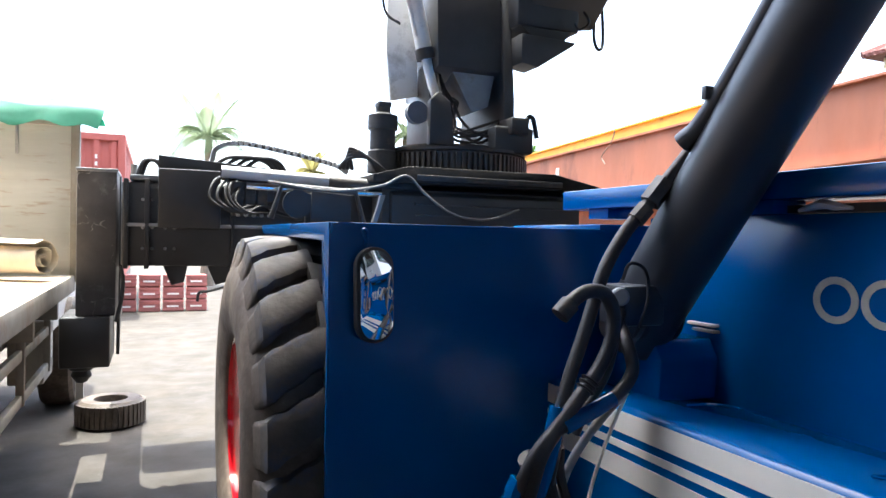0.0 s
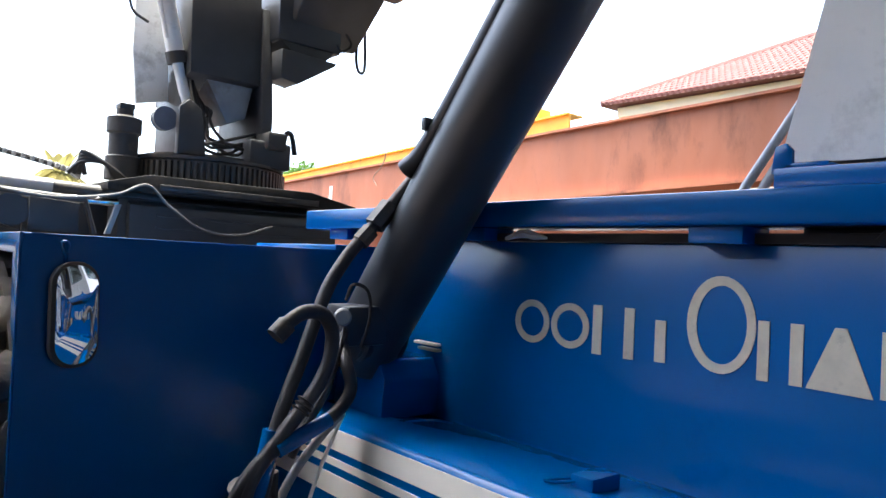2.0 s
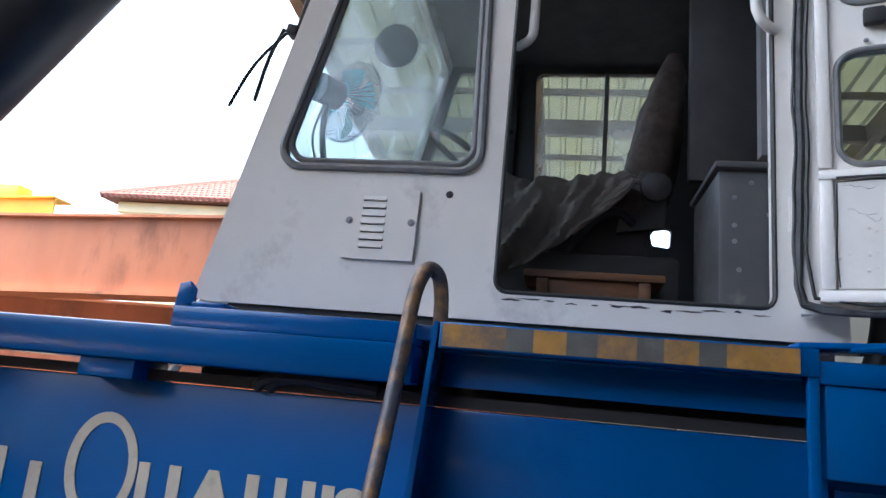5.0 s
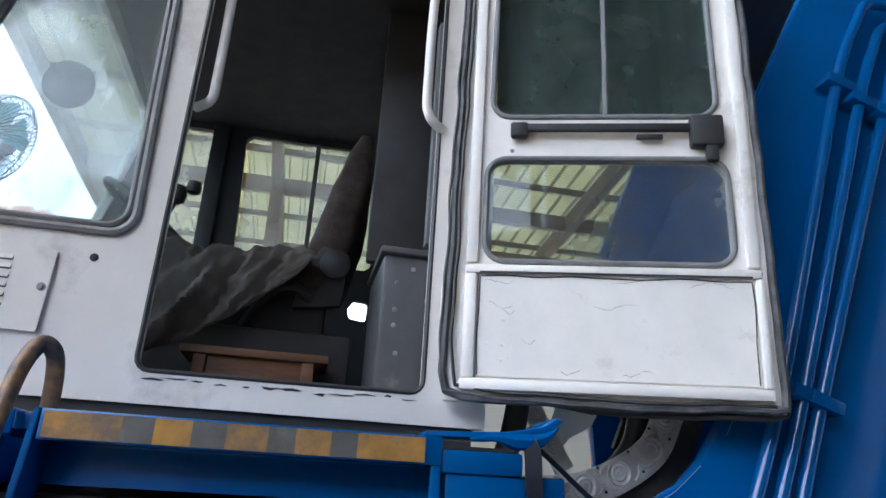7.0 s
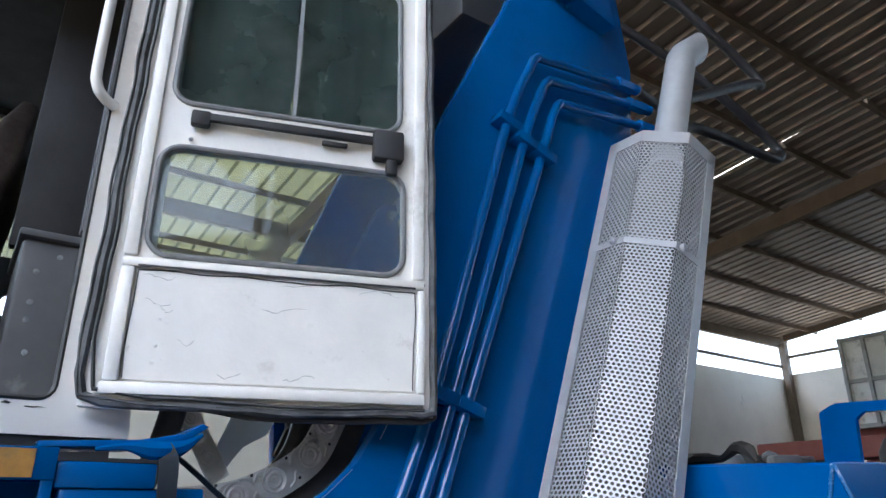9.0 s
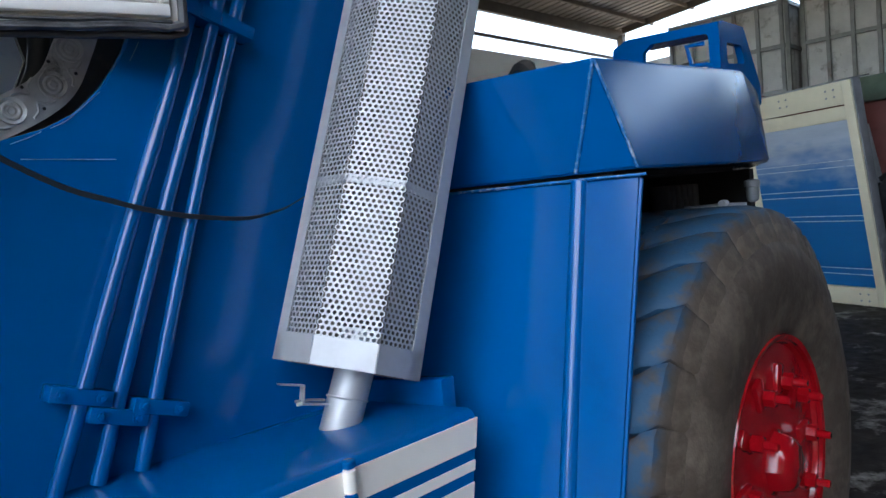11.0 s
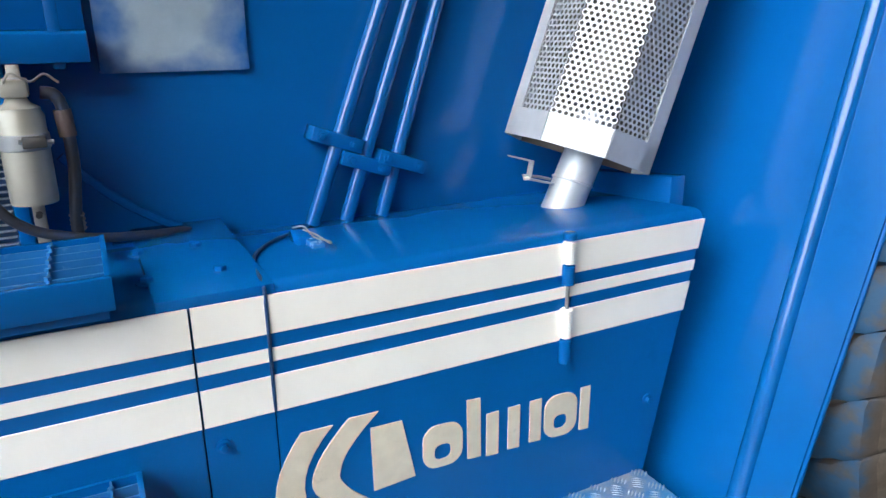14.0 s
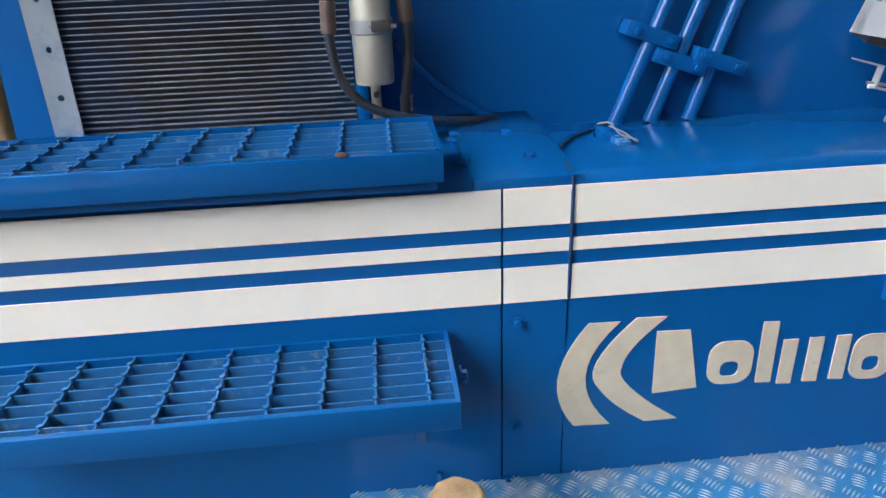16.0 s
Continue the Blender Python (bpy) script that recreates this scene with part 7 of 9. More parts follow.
part("guard_roof", prism([(1.287, 2.102), (1.287, 2.122), (1.657, 2.138), (1.657, 2.117)], "y", -3.48, -3.285), BLUE, hg_, smooth=False)
rs("guard_handle", tube([(1.322, -3.26, 1.965), (1.33, -3.24, 1.973), (1.385, -3.24, 1.98), (1.40, -3.24, 2.05), (1.338, -3.25, 2.05)], 0.009, 8), BLUE)
rs("hood_machinery", box(1.47, 1.52, -3.53, -3.42, 1.88, 2.03, 0.015), GREASY)
rs("hood_machinery", tube([(1.45, -3.46, 1.88), (1.455, -3.46, 1.96), (1.48, -3.45, 2.01), (1.55, -3.45, 2.02)], 0.012, 10, 4), DULL_BLACK)
rs("hood_machinery", lathe([(0.016, 0), (0.035, 0.0), (0.035, 0.06), (0.02, 0.09), (0.008, 0.11)], 14, Matrix.Translation((1.56, -3.42, 1.90))), GREASY)
rs("hood_tool", tube([(1.43, -2.36, 1.885), (1.45, -2.36, 1.915), (1.50, -2.38, 1.925), (1.56, -2.40, 1.90), (1.66, -2.42, 1.905), (1.75, -2.44, 1.885)], [0.006, 0.020, 0.017, 0.010, 0.016, 0.006], 6, 2), DULL_BLACK)
rs("bulkhead", box(1.29, 3.4, -3.50, -3.46, 1.2, 1.598), DULL_BLACK, smooth=False)
rs("engine_block", box(1.58, 3.5, -3.45, -2.35, 0.75, 1.58, 0.03), DULL_BLACK)
for k in range(6):
    rs("bellows_fin", box(1.47, 1.55, -3.20 - k * 0.045, -3.175 - k * 0.045, 1.38, 1.56, 0.008), GREY_BOX)
rs("frame_tube", tube([(1.30, -2.93, 1.475), (1.19, -2.95, 1.478), (1.12, -2.97, 1.475)], 0.012, 10), GREY_STEEL)
lv_ = rs("lever_arm", prism([(1.19, 1.485), (1.15, 1.478), (1.07, 1.455), (1.055, 1.425), (1.09, 1.418), (1.18, 1.455)], "y", -3.0, -2.96, 0.008), GREASY)
for x_, z_ in ((1.178, 1.488), (1.098, 1.425), (1.062, 1.418)):
    part("lever_pin", tube([(x_, -2.955, z_), (x_, -2.925, z_)], 0.012, 10), GALV if x_ > 1.08 else RUST_FRAME, lv_)
rs("filter_bowl", lathe([(0.006, 0.0), (0.016, 0.006), (0.019, 0.02), (0.019, 0.05), (0.024, 0.052), (0.024, 0.07), (0.01, 0.075)], 16, Matrix.Translation((1.148, -3.1, 1.482))), GREY_STEEL)
rs("rear_counterweight", box(1.85, 3.7, -4.3, -3.66, 0.7, 1.6, 0.04), BLUE)
rs("chassis_core", box(1.86, 3.4, -2.6, 2.6, 0.55, 1.05, 0.02), BLACK)
rs("far_side_wall", box(3.42, 3.46, -2.3, 2.2, 0.5, 1.62, 0.01), BLUE)


# ---------- wheels ----------
def wheel(x, y, r, width, lugs, rim_label, studs=10, inset=0.0, tread=TREAD, depth=0.036, fill=0.415, slant=0.85):
    m = Matrix.Translation((x, y, r)) @ Matrix.Rotation(radians(90), 4, 'Y')
    # local z runs inwards (+x), from the outer face
    prof = [(0.358, 0.020), (0.36, 0.004), (0.345, 0.006), (0.335, 0.03), (0.30, 0.055), (0.27, 0.060), (0.25, 0.062), (0.16, 0.066), (0.13, 0.050), (0.02, 0.048), (0.02, 0.20), (0.33, 0.30), (0.35, 0.45)]
    rim = rs("wheel", lathe([(p, h + (inset if p < 0.34 else 0)) for p, h in prof], 48, m), RIM_RED, rim_label)
    core = r - depth
    tb = bmesh.new()
    tp_ = [(0.356, 0.012), (0.366, -0.004), (0.385, -0.012), (0.42, -0.022), (0.47, -0.030), (0.53, -0.034), (core * 0.81, -0.030), (core * 0.87, -0.016), (core * 0.92, 0.006), (core * 0.955, 0.030), (core * 0.985, 0.06), (core, 0.10), (core + 0.004, width / 2), (core, width - 0.07), (core * 0.965, width - 0.03), (core * 0.88, width), (0.45, width + 0.01), (0.36, width - 0.02)]
    add_lathe(tb, tp_, 72, m, True)
    bmesh.ops.recalc_face_normals(tb, faces=tb.faces)
    part("tyre", tb, RUBBER, rim, "worn lugged tyre with dusty sidewall")
    pitch = 2 * math.pi / lugs
    for half in (0, 1):
        lb = bmesh.new()
        secs = []
        for s in range(10):
            f = min(1.0, s / 7)
            z = (width / 2 + 0.012) * (1 - f) + 0.022 * f if s < 8 else (0.008 if s == 8 else -0.010)
            a = -slant * pitch * (1 - f)
            rt, rb = (r, core - 0.015) if s < 6 else ((r - 0.006, core - 0.03) if s == 6 else ((r - 0.014, core * 0.95) if s == 7 else ((core * 0.962, core * 0.92) if s == 8 else (core * 0.885, core * 0.86))))
            wv = fill * pitch * (0.88 + 0.18 * f) * (1 + 0.07 * math.sin(s * 2.3))
            if half:
                z = width - z
            q = [lb.verts.new(m @ Vector((rr * math.cos(a + da), rr * math.sin(a + da), z))) for da, rr in ((-wv * 1.1, rb), (-wv * 1.0, rt - 0.010), (-wv * 0.74, rt), (wv * 0.74, rt), (wv * 1.0, rt - 0.010), (wv * 1.1, rb))]
            secs.append(q)
        for a_, b_ in zip(secs, secs[1:]):
            for i in range(6):
                fc = lb.faces.new((a_[i], a_[(i + 1) % 6], b_[(i + 1) % 6], b_[i]))
                fc.material_index = 1 if i in (0, 1, 2, 3, 4) and a_ in secs[:8] else 0
        lb.faces.new(secs[0][::-1])
        lb.faces.new(secs[-1])
        bmesh.ops.recalc_face_normals(lb, faces=lb.faces)
        me = mesh_from("tread_lug", lb, [RUBBER, tread], True)
        hub = Matrix.Translation((x, y, r))
        for k in range(lugs):
            lug_ = new("tread_lug", me)
            lug_.parent = rim
            lug_.matrix_parent_inverse = Matrix.Translation(-rim.matrix_world.translation)
            lug_.matrix_basis = hub @ Matrix.Rotation((k + 0.5 * half) * pitch, 4, 'X') @ hub.inverted()
    m = m @ Matrix.Translation((0, 0, inset))
    part("rim_flange", lathe([(0.352, -0.006), (0.366, -0.010), (0.372, 0.0), (0.366, 0.02), (0.352, 0.02)], 56, m, True), RIM_RED, rim)
    part("hub", lathe([(0.02, -0.045), (0.060, -0.042), (0.078, -0.030), (0.085, -0.01), (0.09, 0.015), (0.125, 0.03), (0.135, 0.06)], 8, m), RIM_RED, rim)
    for k in range(studs):
        a = 2 * math.pi * (k + 0.35) / studs
        sm = m @ Matrix.Translation((0.232 * math.cos(a), 0.232 * math.sin(a), 0)) @ Matrix.Rotation(a, 4, 'Z')
        cb_ = bmesh.new()
        add_box(cb_, -0.04, 0.05, -0.026, 0.026, 0.005, 0.07, 0.01, sm)
        part("rim_clamp", cb_, RIM_RED, rim)
        nb = bmesh.new()
        add_lathe(nb, [(0.024, 0.0), (0.024, -0.028), (0.018, -0.030)], 6, sm)
        add_lathe(nb, [(0.012, -0.028), (0.012, -0.062), (0.009, -0.066)], 10, sm)
        part("wheel_nut", nb, RIM_RED, rim, smooth=False)
    return rim


wheel(0.325, 3.02, 0.795, 0.46, 22, "red painted rim inside a big lugged tyre", inset=0.11, tread=FRONT_TREAD, depth=0.045, fill=0.36, slant=0.55)
wheel(1.005, -2.81, 0.742, 0.44, 30, "glossy red rim with a ring of wheel nuts", tread=REAR_TREAD, depth=0.026, fill=0.46)
wheel(0.90, 3.02, 0.795, 0.46, 22, "red painted inner rim of the dual front wheel", tread=FRONT_TREAD, depth=0.045, fill=0.36, slant=0.55)

# boom over the machine
bo = rs("boom", prism([(-2.5, 3.66), (-2.6, 4.6), (3.9, 4.05), (3.9, 3.42)], "x", 2.32, 3.02, 0.03), BLACK, "long black telescopic boom")
part("boom_inner", prism([(3.85, 3.52), (3.85, 4.0), (4.95, 3.9), (4.95, 3.30), (4.3, 3.14)], "x", 2.38, 2.96, 0.02), BLACK, bo)
part("boom_tail_lug", box(2.1, 2.95, -2.5, -1.9, 3.60, 4.1, 0.03), BLACK, bo)


# ---------- container spreader hanging from the boom ----------
SP = thing("container_spreader", (1.95, 4.6, 1.4), "black container spreader with grease and tangled hoses, hung from the boom", "spreader")


def spd(name, bm, mat, label="", parent=SP, smooth=True):
    return part(name, bm, mat, parent, label, smooth)


spd("main_beam", box(1.30, 2.75, 4.10, 4.95, 1.40, 1.90, 0.02), BLACK)
spd("turntable_plate", prism([(1.22, 1.93), (1.22, 1.975), (1.45, 2.035), (2.50, 2.04), (2.88, 1.965), (2.88, 1.935)], "y", 4.02, 5.2, 0.006), DULL_BLACK)
spd("plate_rib", box(1.50, 2.55, 4.006, 4.02, 1.95, 1.985, 0.004), GREASY)
spd("skirt_side", prism([(4.05, 1.40), (4.05, 1.86), (4.2, 1.93), (5.1, 1.93), (5.2, 1.40)], "x", 1.35, 2.72, 0.01), BLACK)
for z in (1.80, 1.73):
    spd("beam_rib", box(1.50, 2.65, 4.03, 4.06, z, z + 0.012), BLACK, smooth=False)
rg = spd("slewing_ring", lathe([(0.52, 2.03), (0.52, 2.17), (0.46, 2.18), (0.46, 2.20)], 60, Matrix.Translation((1.98, 4.62, 0))), GREASY, "greasy toothed slewing ring")
for k in range(90):
    a = 2 * math.pi * k / 90
    m = Matrix.Translation((1.98 + 0.53 * math.cos(a), 4.62 + 0.53 * math.sin(a), 2.10)) @ Matrix.Rotation(a, 4, 'Z')
    part("tooth", box(-0.02, 0.022, -0.010, 0.010, -0.055, 0.055, 0.0, m), GREASY, rg, smooth=False)
spd("ring_cap", lathe([(0.54, 2.175), (0.54, 2.195), (0.40, 2.21), (0.40, 2.23)], 40, Matrix.Translation((1.98, 4.62, 0))), GREASY)
mt = spd("slewing_motor", lathe([(0.10, 2.02), (0.10, 2.16), (0.085, 2.17), (0.085, 2.30), (0.10, 2.31), (0.10, 2.40), (0.07, 2.41), (0.05, 2.42), (0.05, 2.46), (0.045, 2.465)], 20, Matrix.Translation((1.40, 4.42, 0))), GREASY)
part("motor_cap", box(1.355, 1.445, 4.37, 4.47, 2.455, 2.49, 0.008), GREASY, mt)
# rotator head
spd("head_plate", prism([(4.25, 2.21), (4.25, 2.55), (4.35, 3.3), (4.95, 3.3), (5.0, 2.21)], "x", 2.22, 2.30, 0.01), BLACK)
spd("head_plate", prism([(4.30, 2.75), (4.35, 3.4), (4.95, 3.4), (4.95, 2.60)], "x", 1.74, 2.22, 0.01), BLACK)
spd("head_plate", prism([(4.40, 2.21), (4.40, 2.80), (4.85, 2.80), (4.85, 2.21)], "x", 1.72, 1.78, 0.008), BLACK)
spd("head_cone", prism([(1.86, 2.76), (2.20, 2.76), (2.15, 2.52), (2.02, 2.47)], "y", 4.36, 4.75, 0.01), GREY_STEEL)
spd("top_box", box(2.28, 2.78, 4.2, 4.9, 3.07, 3.42, 0.02), BLACK)
spd("top_box_tab", prism([(2.30, 3.07), (2.72, 3.07), (2.66, 3.00), (2.42, 2.99)], "y", 4.2, 4.6, 0.006), BLACK)
spd("side_wing", prism([(2.29, 2.80), (2.29, 3.00), (2.72, 2.985), (2.70, 2.96), (2.42, 2.78)], "y", 4.15, 4.35, 0.006), BLACK)
spd("foot_block", box(2.10, 2.40, 4.15, 4.45, 2.18, 2.36, 0.02), BLACK)
spd("foot_block", box(2.20, 2.34, 4.10, 4.30, 2.30, 2.42, 0.02), GREASY)
spd("guard_loop", tube([(2.36, 4.2, 2.36), (2.38, 4.2, 2.44), (2.42, 4.2, 2.43), (2.45, 4.2, 2.30)], 0.018, 8, 3), BLACK)
spd("pin_plate", prism([(1.66, 2.21), (1.66, 2.50), (1.72, 2.56), (1.80, 2.50), (1.84, 2.21)], "y", 4.22, 4.28, 0.006), BLACK)
spd("pulley", lathe([(0.02, -0.03), (0.075, -0.03), (0.075, -0.018), (0.062, 0.0), (0.075, 0.018), (0.075, 0.03), (0.02, 0.03)], 28, Matrix.Translation((1.615, 4.36, 2.43)) @ Matrix.Rotation(radians(90), 4, 'X')), GREY_BOX)
# white paint puts the bright sheen into cylinder, pipe and chromed rod
dc = spd("damping_cylinder", tube([(1.69, 4.42, 2.842), (1.605, 4.42, 3.2), (1.53, 4.42, 3.5)], 0.055, 20), CAB_WHITE)
part("return_pipe", tube([(1.62, 4.40, 2.95), (1.56, 4.40, 3.18), (1.48, 4.40, 3.5)], 0.018, 10), CAB_WHITE, dc)
part("chrome_rod", tube([(1.688, 4.42, 2.85), (1.785, 4.40, 2.49)], 0.034, 16), CAB_WHITE, dc, "chromed rod painted white for its bright sheen")
part("gland", tube([(1.682, 4.42, 2.88), (1.70, 4.42, 2.81)], 0.066, 18), BLACK, dc)
part("rod_clevis", box(1.72, 1.85, 4.34, 4.46, 2.36, 2.52, 0.03), BLACK, dc)
spd("rear_plate", prism([(1.52, 2.55), (1.48, 2.9), (1.48, 3.4), (1.68, 3.4), (1.72, 2.6)], "y", 4.62, 4.66, 0.004), PALE_CONT)
random.seed(11)
for k in range(7):
    a = (1.80 + random.random() * 0.12, 4.3, 2.30 + random.random() * 0.1)
    b = (1.85 + random.random() * 0.25, 4.25, 2.24 + random.random() * 0.12)
    spd("hydraulic_hose", tube([(1.80 + k * 0.012, 4.42, 2.72 - k * 0.03), (1.82 + k * 0.015, 4.35, 2.52), a, b, (2.2, 4.3, 2.30 + k * 0.02)], 0.011, 7, 5), HOSE)
spd("hanging_cable", tube([(2.74, 4.2, 3.30), (2.86, 4.2, 3.17), (2.78, 4.2, 3.10), (2.74, 4.2, 3.14)], 0.010, 7, 6), HOSE)
spd("hanging_cable", tube([(3.00, 4.3, 3.5), (2.97, 4.3, 3.15), (3.0, 4.3, 3.02), (3.05, 4.3, 3.05), (3.04, 4.3, 3.3), (3.02, 4.3, 3.5)], 0.012, 7, 6), HOSE)
spd("hanging_cable", tube([(1.47, 4.4, 3.4), (1.38, 4.4, 3.25), (1.40, 4.4, 3.08), (1.50, 4.4, 3.02)], 0.009, 7, 6), HOSE)
# telescopic arm to the near end, with its leg and twist lock
spd("arm", box(-0.17, 1.32, 4.30, 4.86, 1.40, 1.88, 0.012), BLACK)
spd("arm_sleeve", box(0.02, 0.36, 4.24, 4.92, 1.62, 1.96, 0.01), BLACK)
spd("arm_rail", box(-0.15, 0.95, 4.26, 4.30, 1.625, 1.645, 0.003), GREY_STEEL)
spd("arm_cover", prism([(0.02, 1.97), (0.02, 2.045), (0.64, 2.00), (0.64, 1.965)], "y", 4.34, 4.8, 0.004), BLACK)
for x in (-0.16, -0.05, 0.42, 0.86):
    spd("arm_flange", box(x, x + 0.025, 4.26, 4.9, 1.385, 1.895, 0.003), BLACK)
spd("arm_lid", box(-0.13, 0.02, 4.3, 4.85, 1.89, 1.92, 0.004), GREY_STEEL)
spd("arm_valve", tube([(-0.11, 4.4, 1.92), (-0.11, 4.4, 1.985)], 0.018, 8), GREY_STEEL)
for k in range(2):
    spd("arm_hose", tube([(-0.09 + k * 0.02, 4.35, 1.92), (-0.06 + k * 0.02, 4.35, 2.0), (0.0, 4.35, 2.01), (0.03, 4.35, 1.98)], 0.012, 8, 5), HOSE)
spd("telescopic_cylinder", tube([(0.36, 4.25, 1.95), (1.55, 4.15, 1.90)], 0.042, 16), GREASY)
spd("rod_sleeve", tube([(0.36, 4.22, 1.955), (0.98, 4.17, 1.93)], 0.036, 16), GALV)
spd("telescopic_rod", tube([(0.50, 4.20, 1.875), (1.45, 4.12, 1.86)], 0.026, 12), CHROME)
spd("support_bar", tube([(0.62, 4.05, 1.69), (0.68, 4.05, 1.88), (1.12, 4.05, 1.86), (1.17, 4.05, 1.68)], 0.018, 8), BLACK)
spd("perforated_strut", prism([(1.22, 1.68), (1.27, 1.85), (1.30, 1.85), (1.25, 1.68)], "y", 4.02, 4.05, 0.002), GREY_STEEL)
spd("arm_side_plate", prism([(0.86, 1.68), (0.86, 1.86), (1.10, 1.84), (1.10, 1.68)], "y", 4.08, 4.1, 0.003), BLACK)
spd("round_flange", lathe([(0.02, 0), (0.085, 0.0), (0.085, 0.03), (0.02, 0.035)], 24, Matrix.Translation((0.78, 4.12, 1.78)) @ Matrix.Rotation(radians(90), 4, 'X')), BLACK)
random.seed(31)
for k in range(7):
    x = 0.33 + 0.022 * k
    lift = random.uniform(0.0, 0.10)
    spd("hydraulic_hose", tube([(x + 0.05, 4.24, 1.93 - lift * 0.4), (x - 0.01, 4.17, 1.90 - lift), (x - 0.025 + random.uniform(-0.02, 0.02), 4.13, 1.80 - lift * 0.5), (x + 0.05, 4.12, 1.735 - lift * 0.3), (x + 0.15, 4.15, 1.72 + 0.02 * (k % 3)), (x + 0.25 + 0.02 * k, 4.2, 1.77 - 0.015 * k)], 0.0085, 7, 5), HOSE)
spd("valve_plate", box(0.42, 0.66, 4.20, 4.26, 1.79, 1.90, 0.006), BLACK)
for k in range(5):
    spd("hose_fitting", tube([(0.45 + 0.045 * k, 4.19, 1.74), (0.45 + 0.045 * k, 4.17, 1.70)], 0.012, 8), GALV)
for x in (-0.12, -0.07, 0.0, 0.05):
    for z in (1.50, 1.62, 1.78):
        spd("rivet", lathe([(0.010, 0), (0.008, 0.006), (0.002, 0.008)], 8, Matrix.Translation((x + 0.06, 4.298, z)) @ Matrix.Rotation(radians(90), 4, 'X')), GREY_STEEL)
for k in range(3):
    spd("valve_block", box(0.42 + 0.07 * k, 0.48 + 0.07 * k, 4.18, 4.26, 1.70, 1.86, 0.006), GREASY)
# cable chain running along the top
ch = spd("cable_chain", tube([(0.33, 4.55, 2.05), (0.36, 4.55, 2.13), (0.50, 4.55, 2.17), (0.80, 4.55, 2.13), (1.10, 4.55, 2.07), (1.20, 4.55, 2.02)], 0.016, 8, 6), HOSE)
pts = smooth_path([(0.33, 4.55, 2.05), (0.36, 4.55, 2.13), (0.50, 4.55, 2.17), (0.80, 4.55, 2.13), (1.10, 4.55, 2.07), (1.20, 4.55, 2.02)], 7)
for i, p in enumerate(pts[:-1]):
    d = (pts[i + 1] - p).normalized()
    m = Matrix.Translation(p) @ d.to_track_quat('X', 'Z').to_matrix().to_4x4()
    part("chain_link", box(-0.011, 0.011, -0.03, 0.03, -0.013, 0.015, 0.003, m, 1), GALV, ch, smooth=False)
for k in range(4):
    spd("hydraulic_hose", tube([(1.10 + k * 0.03, 4.4, 2.03), (1.16, 4.35, 2.10 + 0.02 * k), (1.27, 4.3, 2.10), (1.33 + 0.02 * k, 4.3, 2.02), (1.42, 4.3, 1.98)], 0.014, 8, 5), HOSE)
    spd("hydraulic_hose", tube([(0.30 + 0.06 * k, 4.4, 1.97), (0.42 + 0.06 * k, 4.4, 2.06), (0.62 + 0.03 * k, 4.4, 2.05), (0.72 + 0.02 * k, 4.4, 1.96)], 0.012, 8, 5), HOSE)
spd("loose_hose", tube([(0.60, 4.05, 1.90), (0.95, 4.0, 1.86), (1.25, 3.98, 1.90), (1.42, 3.98, 1.97), (1.55, 3.98, 1.86), (1.75, 3.98, 1.74), (1.98, 3.98, 1.72), (2.20, 3.98, 1.79)], 0.008, 8, 7), DUSTY_CABLE, "pale dusty loose hose")
# second arm hidden behind the first, added to cast the ground's shadow band
spd("rear_arm", box(-0.17, 1.30, 5.22, 5.80, 1.42, 1.86, 0.012), BLACK)
spd("end_beam", box(-0.405, -0.215, 5.03, 6.75, 1.45, 1.92, 0.012), BLACK)
leg = spd("end_leg", box(-0.42, -0.205, 4.55, 5.0, 1.09, 1.955, 0.01), LEG_GREY, "black box-section end leg with scuffed corners")
part("leg_cap", box(-0.425, -0.20, 4.54, 5.01, 1.945, 1.965, 0.004), GREY_STEEL, leg)
part("corner_foot", box(-0.50, -0.23, 4.5, 5.0, 0.79, 1.09, 0.015), BLACK, leg)
part("twist_lock", lathe([(0.07, 0.0), (0.07, 0.05), (0.05, 0.06), (0.06, 0.09), (0.03, 0.13), (0.001, 0.14)], 12, Matrix.Translation((-0.40, 4.75, 0.795)) @ Matrix.Rotation(radians(180), 4, 'X')), BLACK, leg)
part("leg_flange", prism([(4.9, 0.80), (4.9, 1.95), (5.02, 1.95), (5.02, 0.95)], "x", -0.215, -0.195, 0.003), BLACK, leg)
part("leg_hose", tube([(-0.18, 4.5, 1.40), (-0.165, 4.5, 1.30), (-0.175, 4.5, 1.18), (-0.20, 4.5, 1.06)], 0.012, 7, 4), HOSE, leg)
for x in (0.05, 0.30, 0.75):
    spd("hanging_tab", prism([(x, 1.40), (x + 0.14, 1.40), (x + 0.12, 1.30), (x + 0.05, 1.28)], "y", 4.4, 4.43, 0.003), BLACK)
spd("loose_wire", tube([(0.52, 4.1, 1.40), (0.44, 4.1, 1.32), (0.30, 4.1, 1.27), (0.24, 4.1, 1.26), (0.23, 4.1, 1.21)], 0.008, 6, 4), HOSE)

# ---------- yard ----------
# flatbed truck beside the machine
TR = thing("flatbed_truck", (-1.7, 4.0, 0.0), "worn flatbed truck with a scratched cream headboard", "truck")
for k in range(12):
    part("deck_board", box(-2.95, -0.58, 1.6 + k * 0.352, 1.6 + k * 0.352 + 0.345, 1.20, 1.25, 0.004), BED_BOARD, TR, smooth=False)
part("side_rail", box(-0.60, -0.55, 1.5, 5.95, 1.13, 1.255, 0.008), TRUCK_STEEL, TR)
part("side_rail", box(-2.98, -2.93, 1.5, 5.95, 1.13, 1.255, 0.008), TRUCK_STEEL, TR)
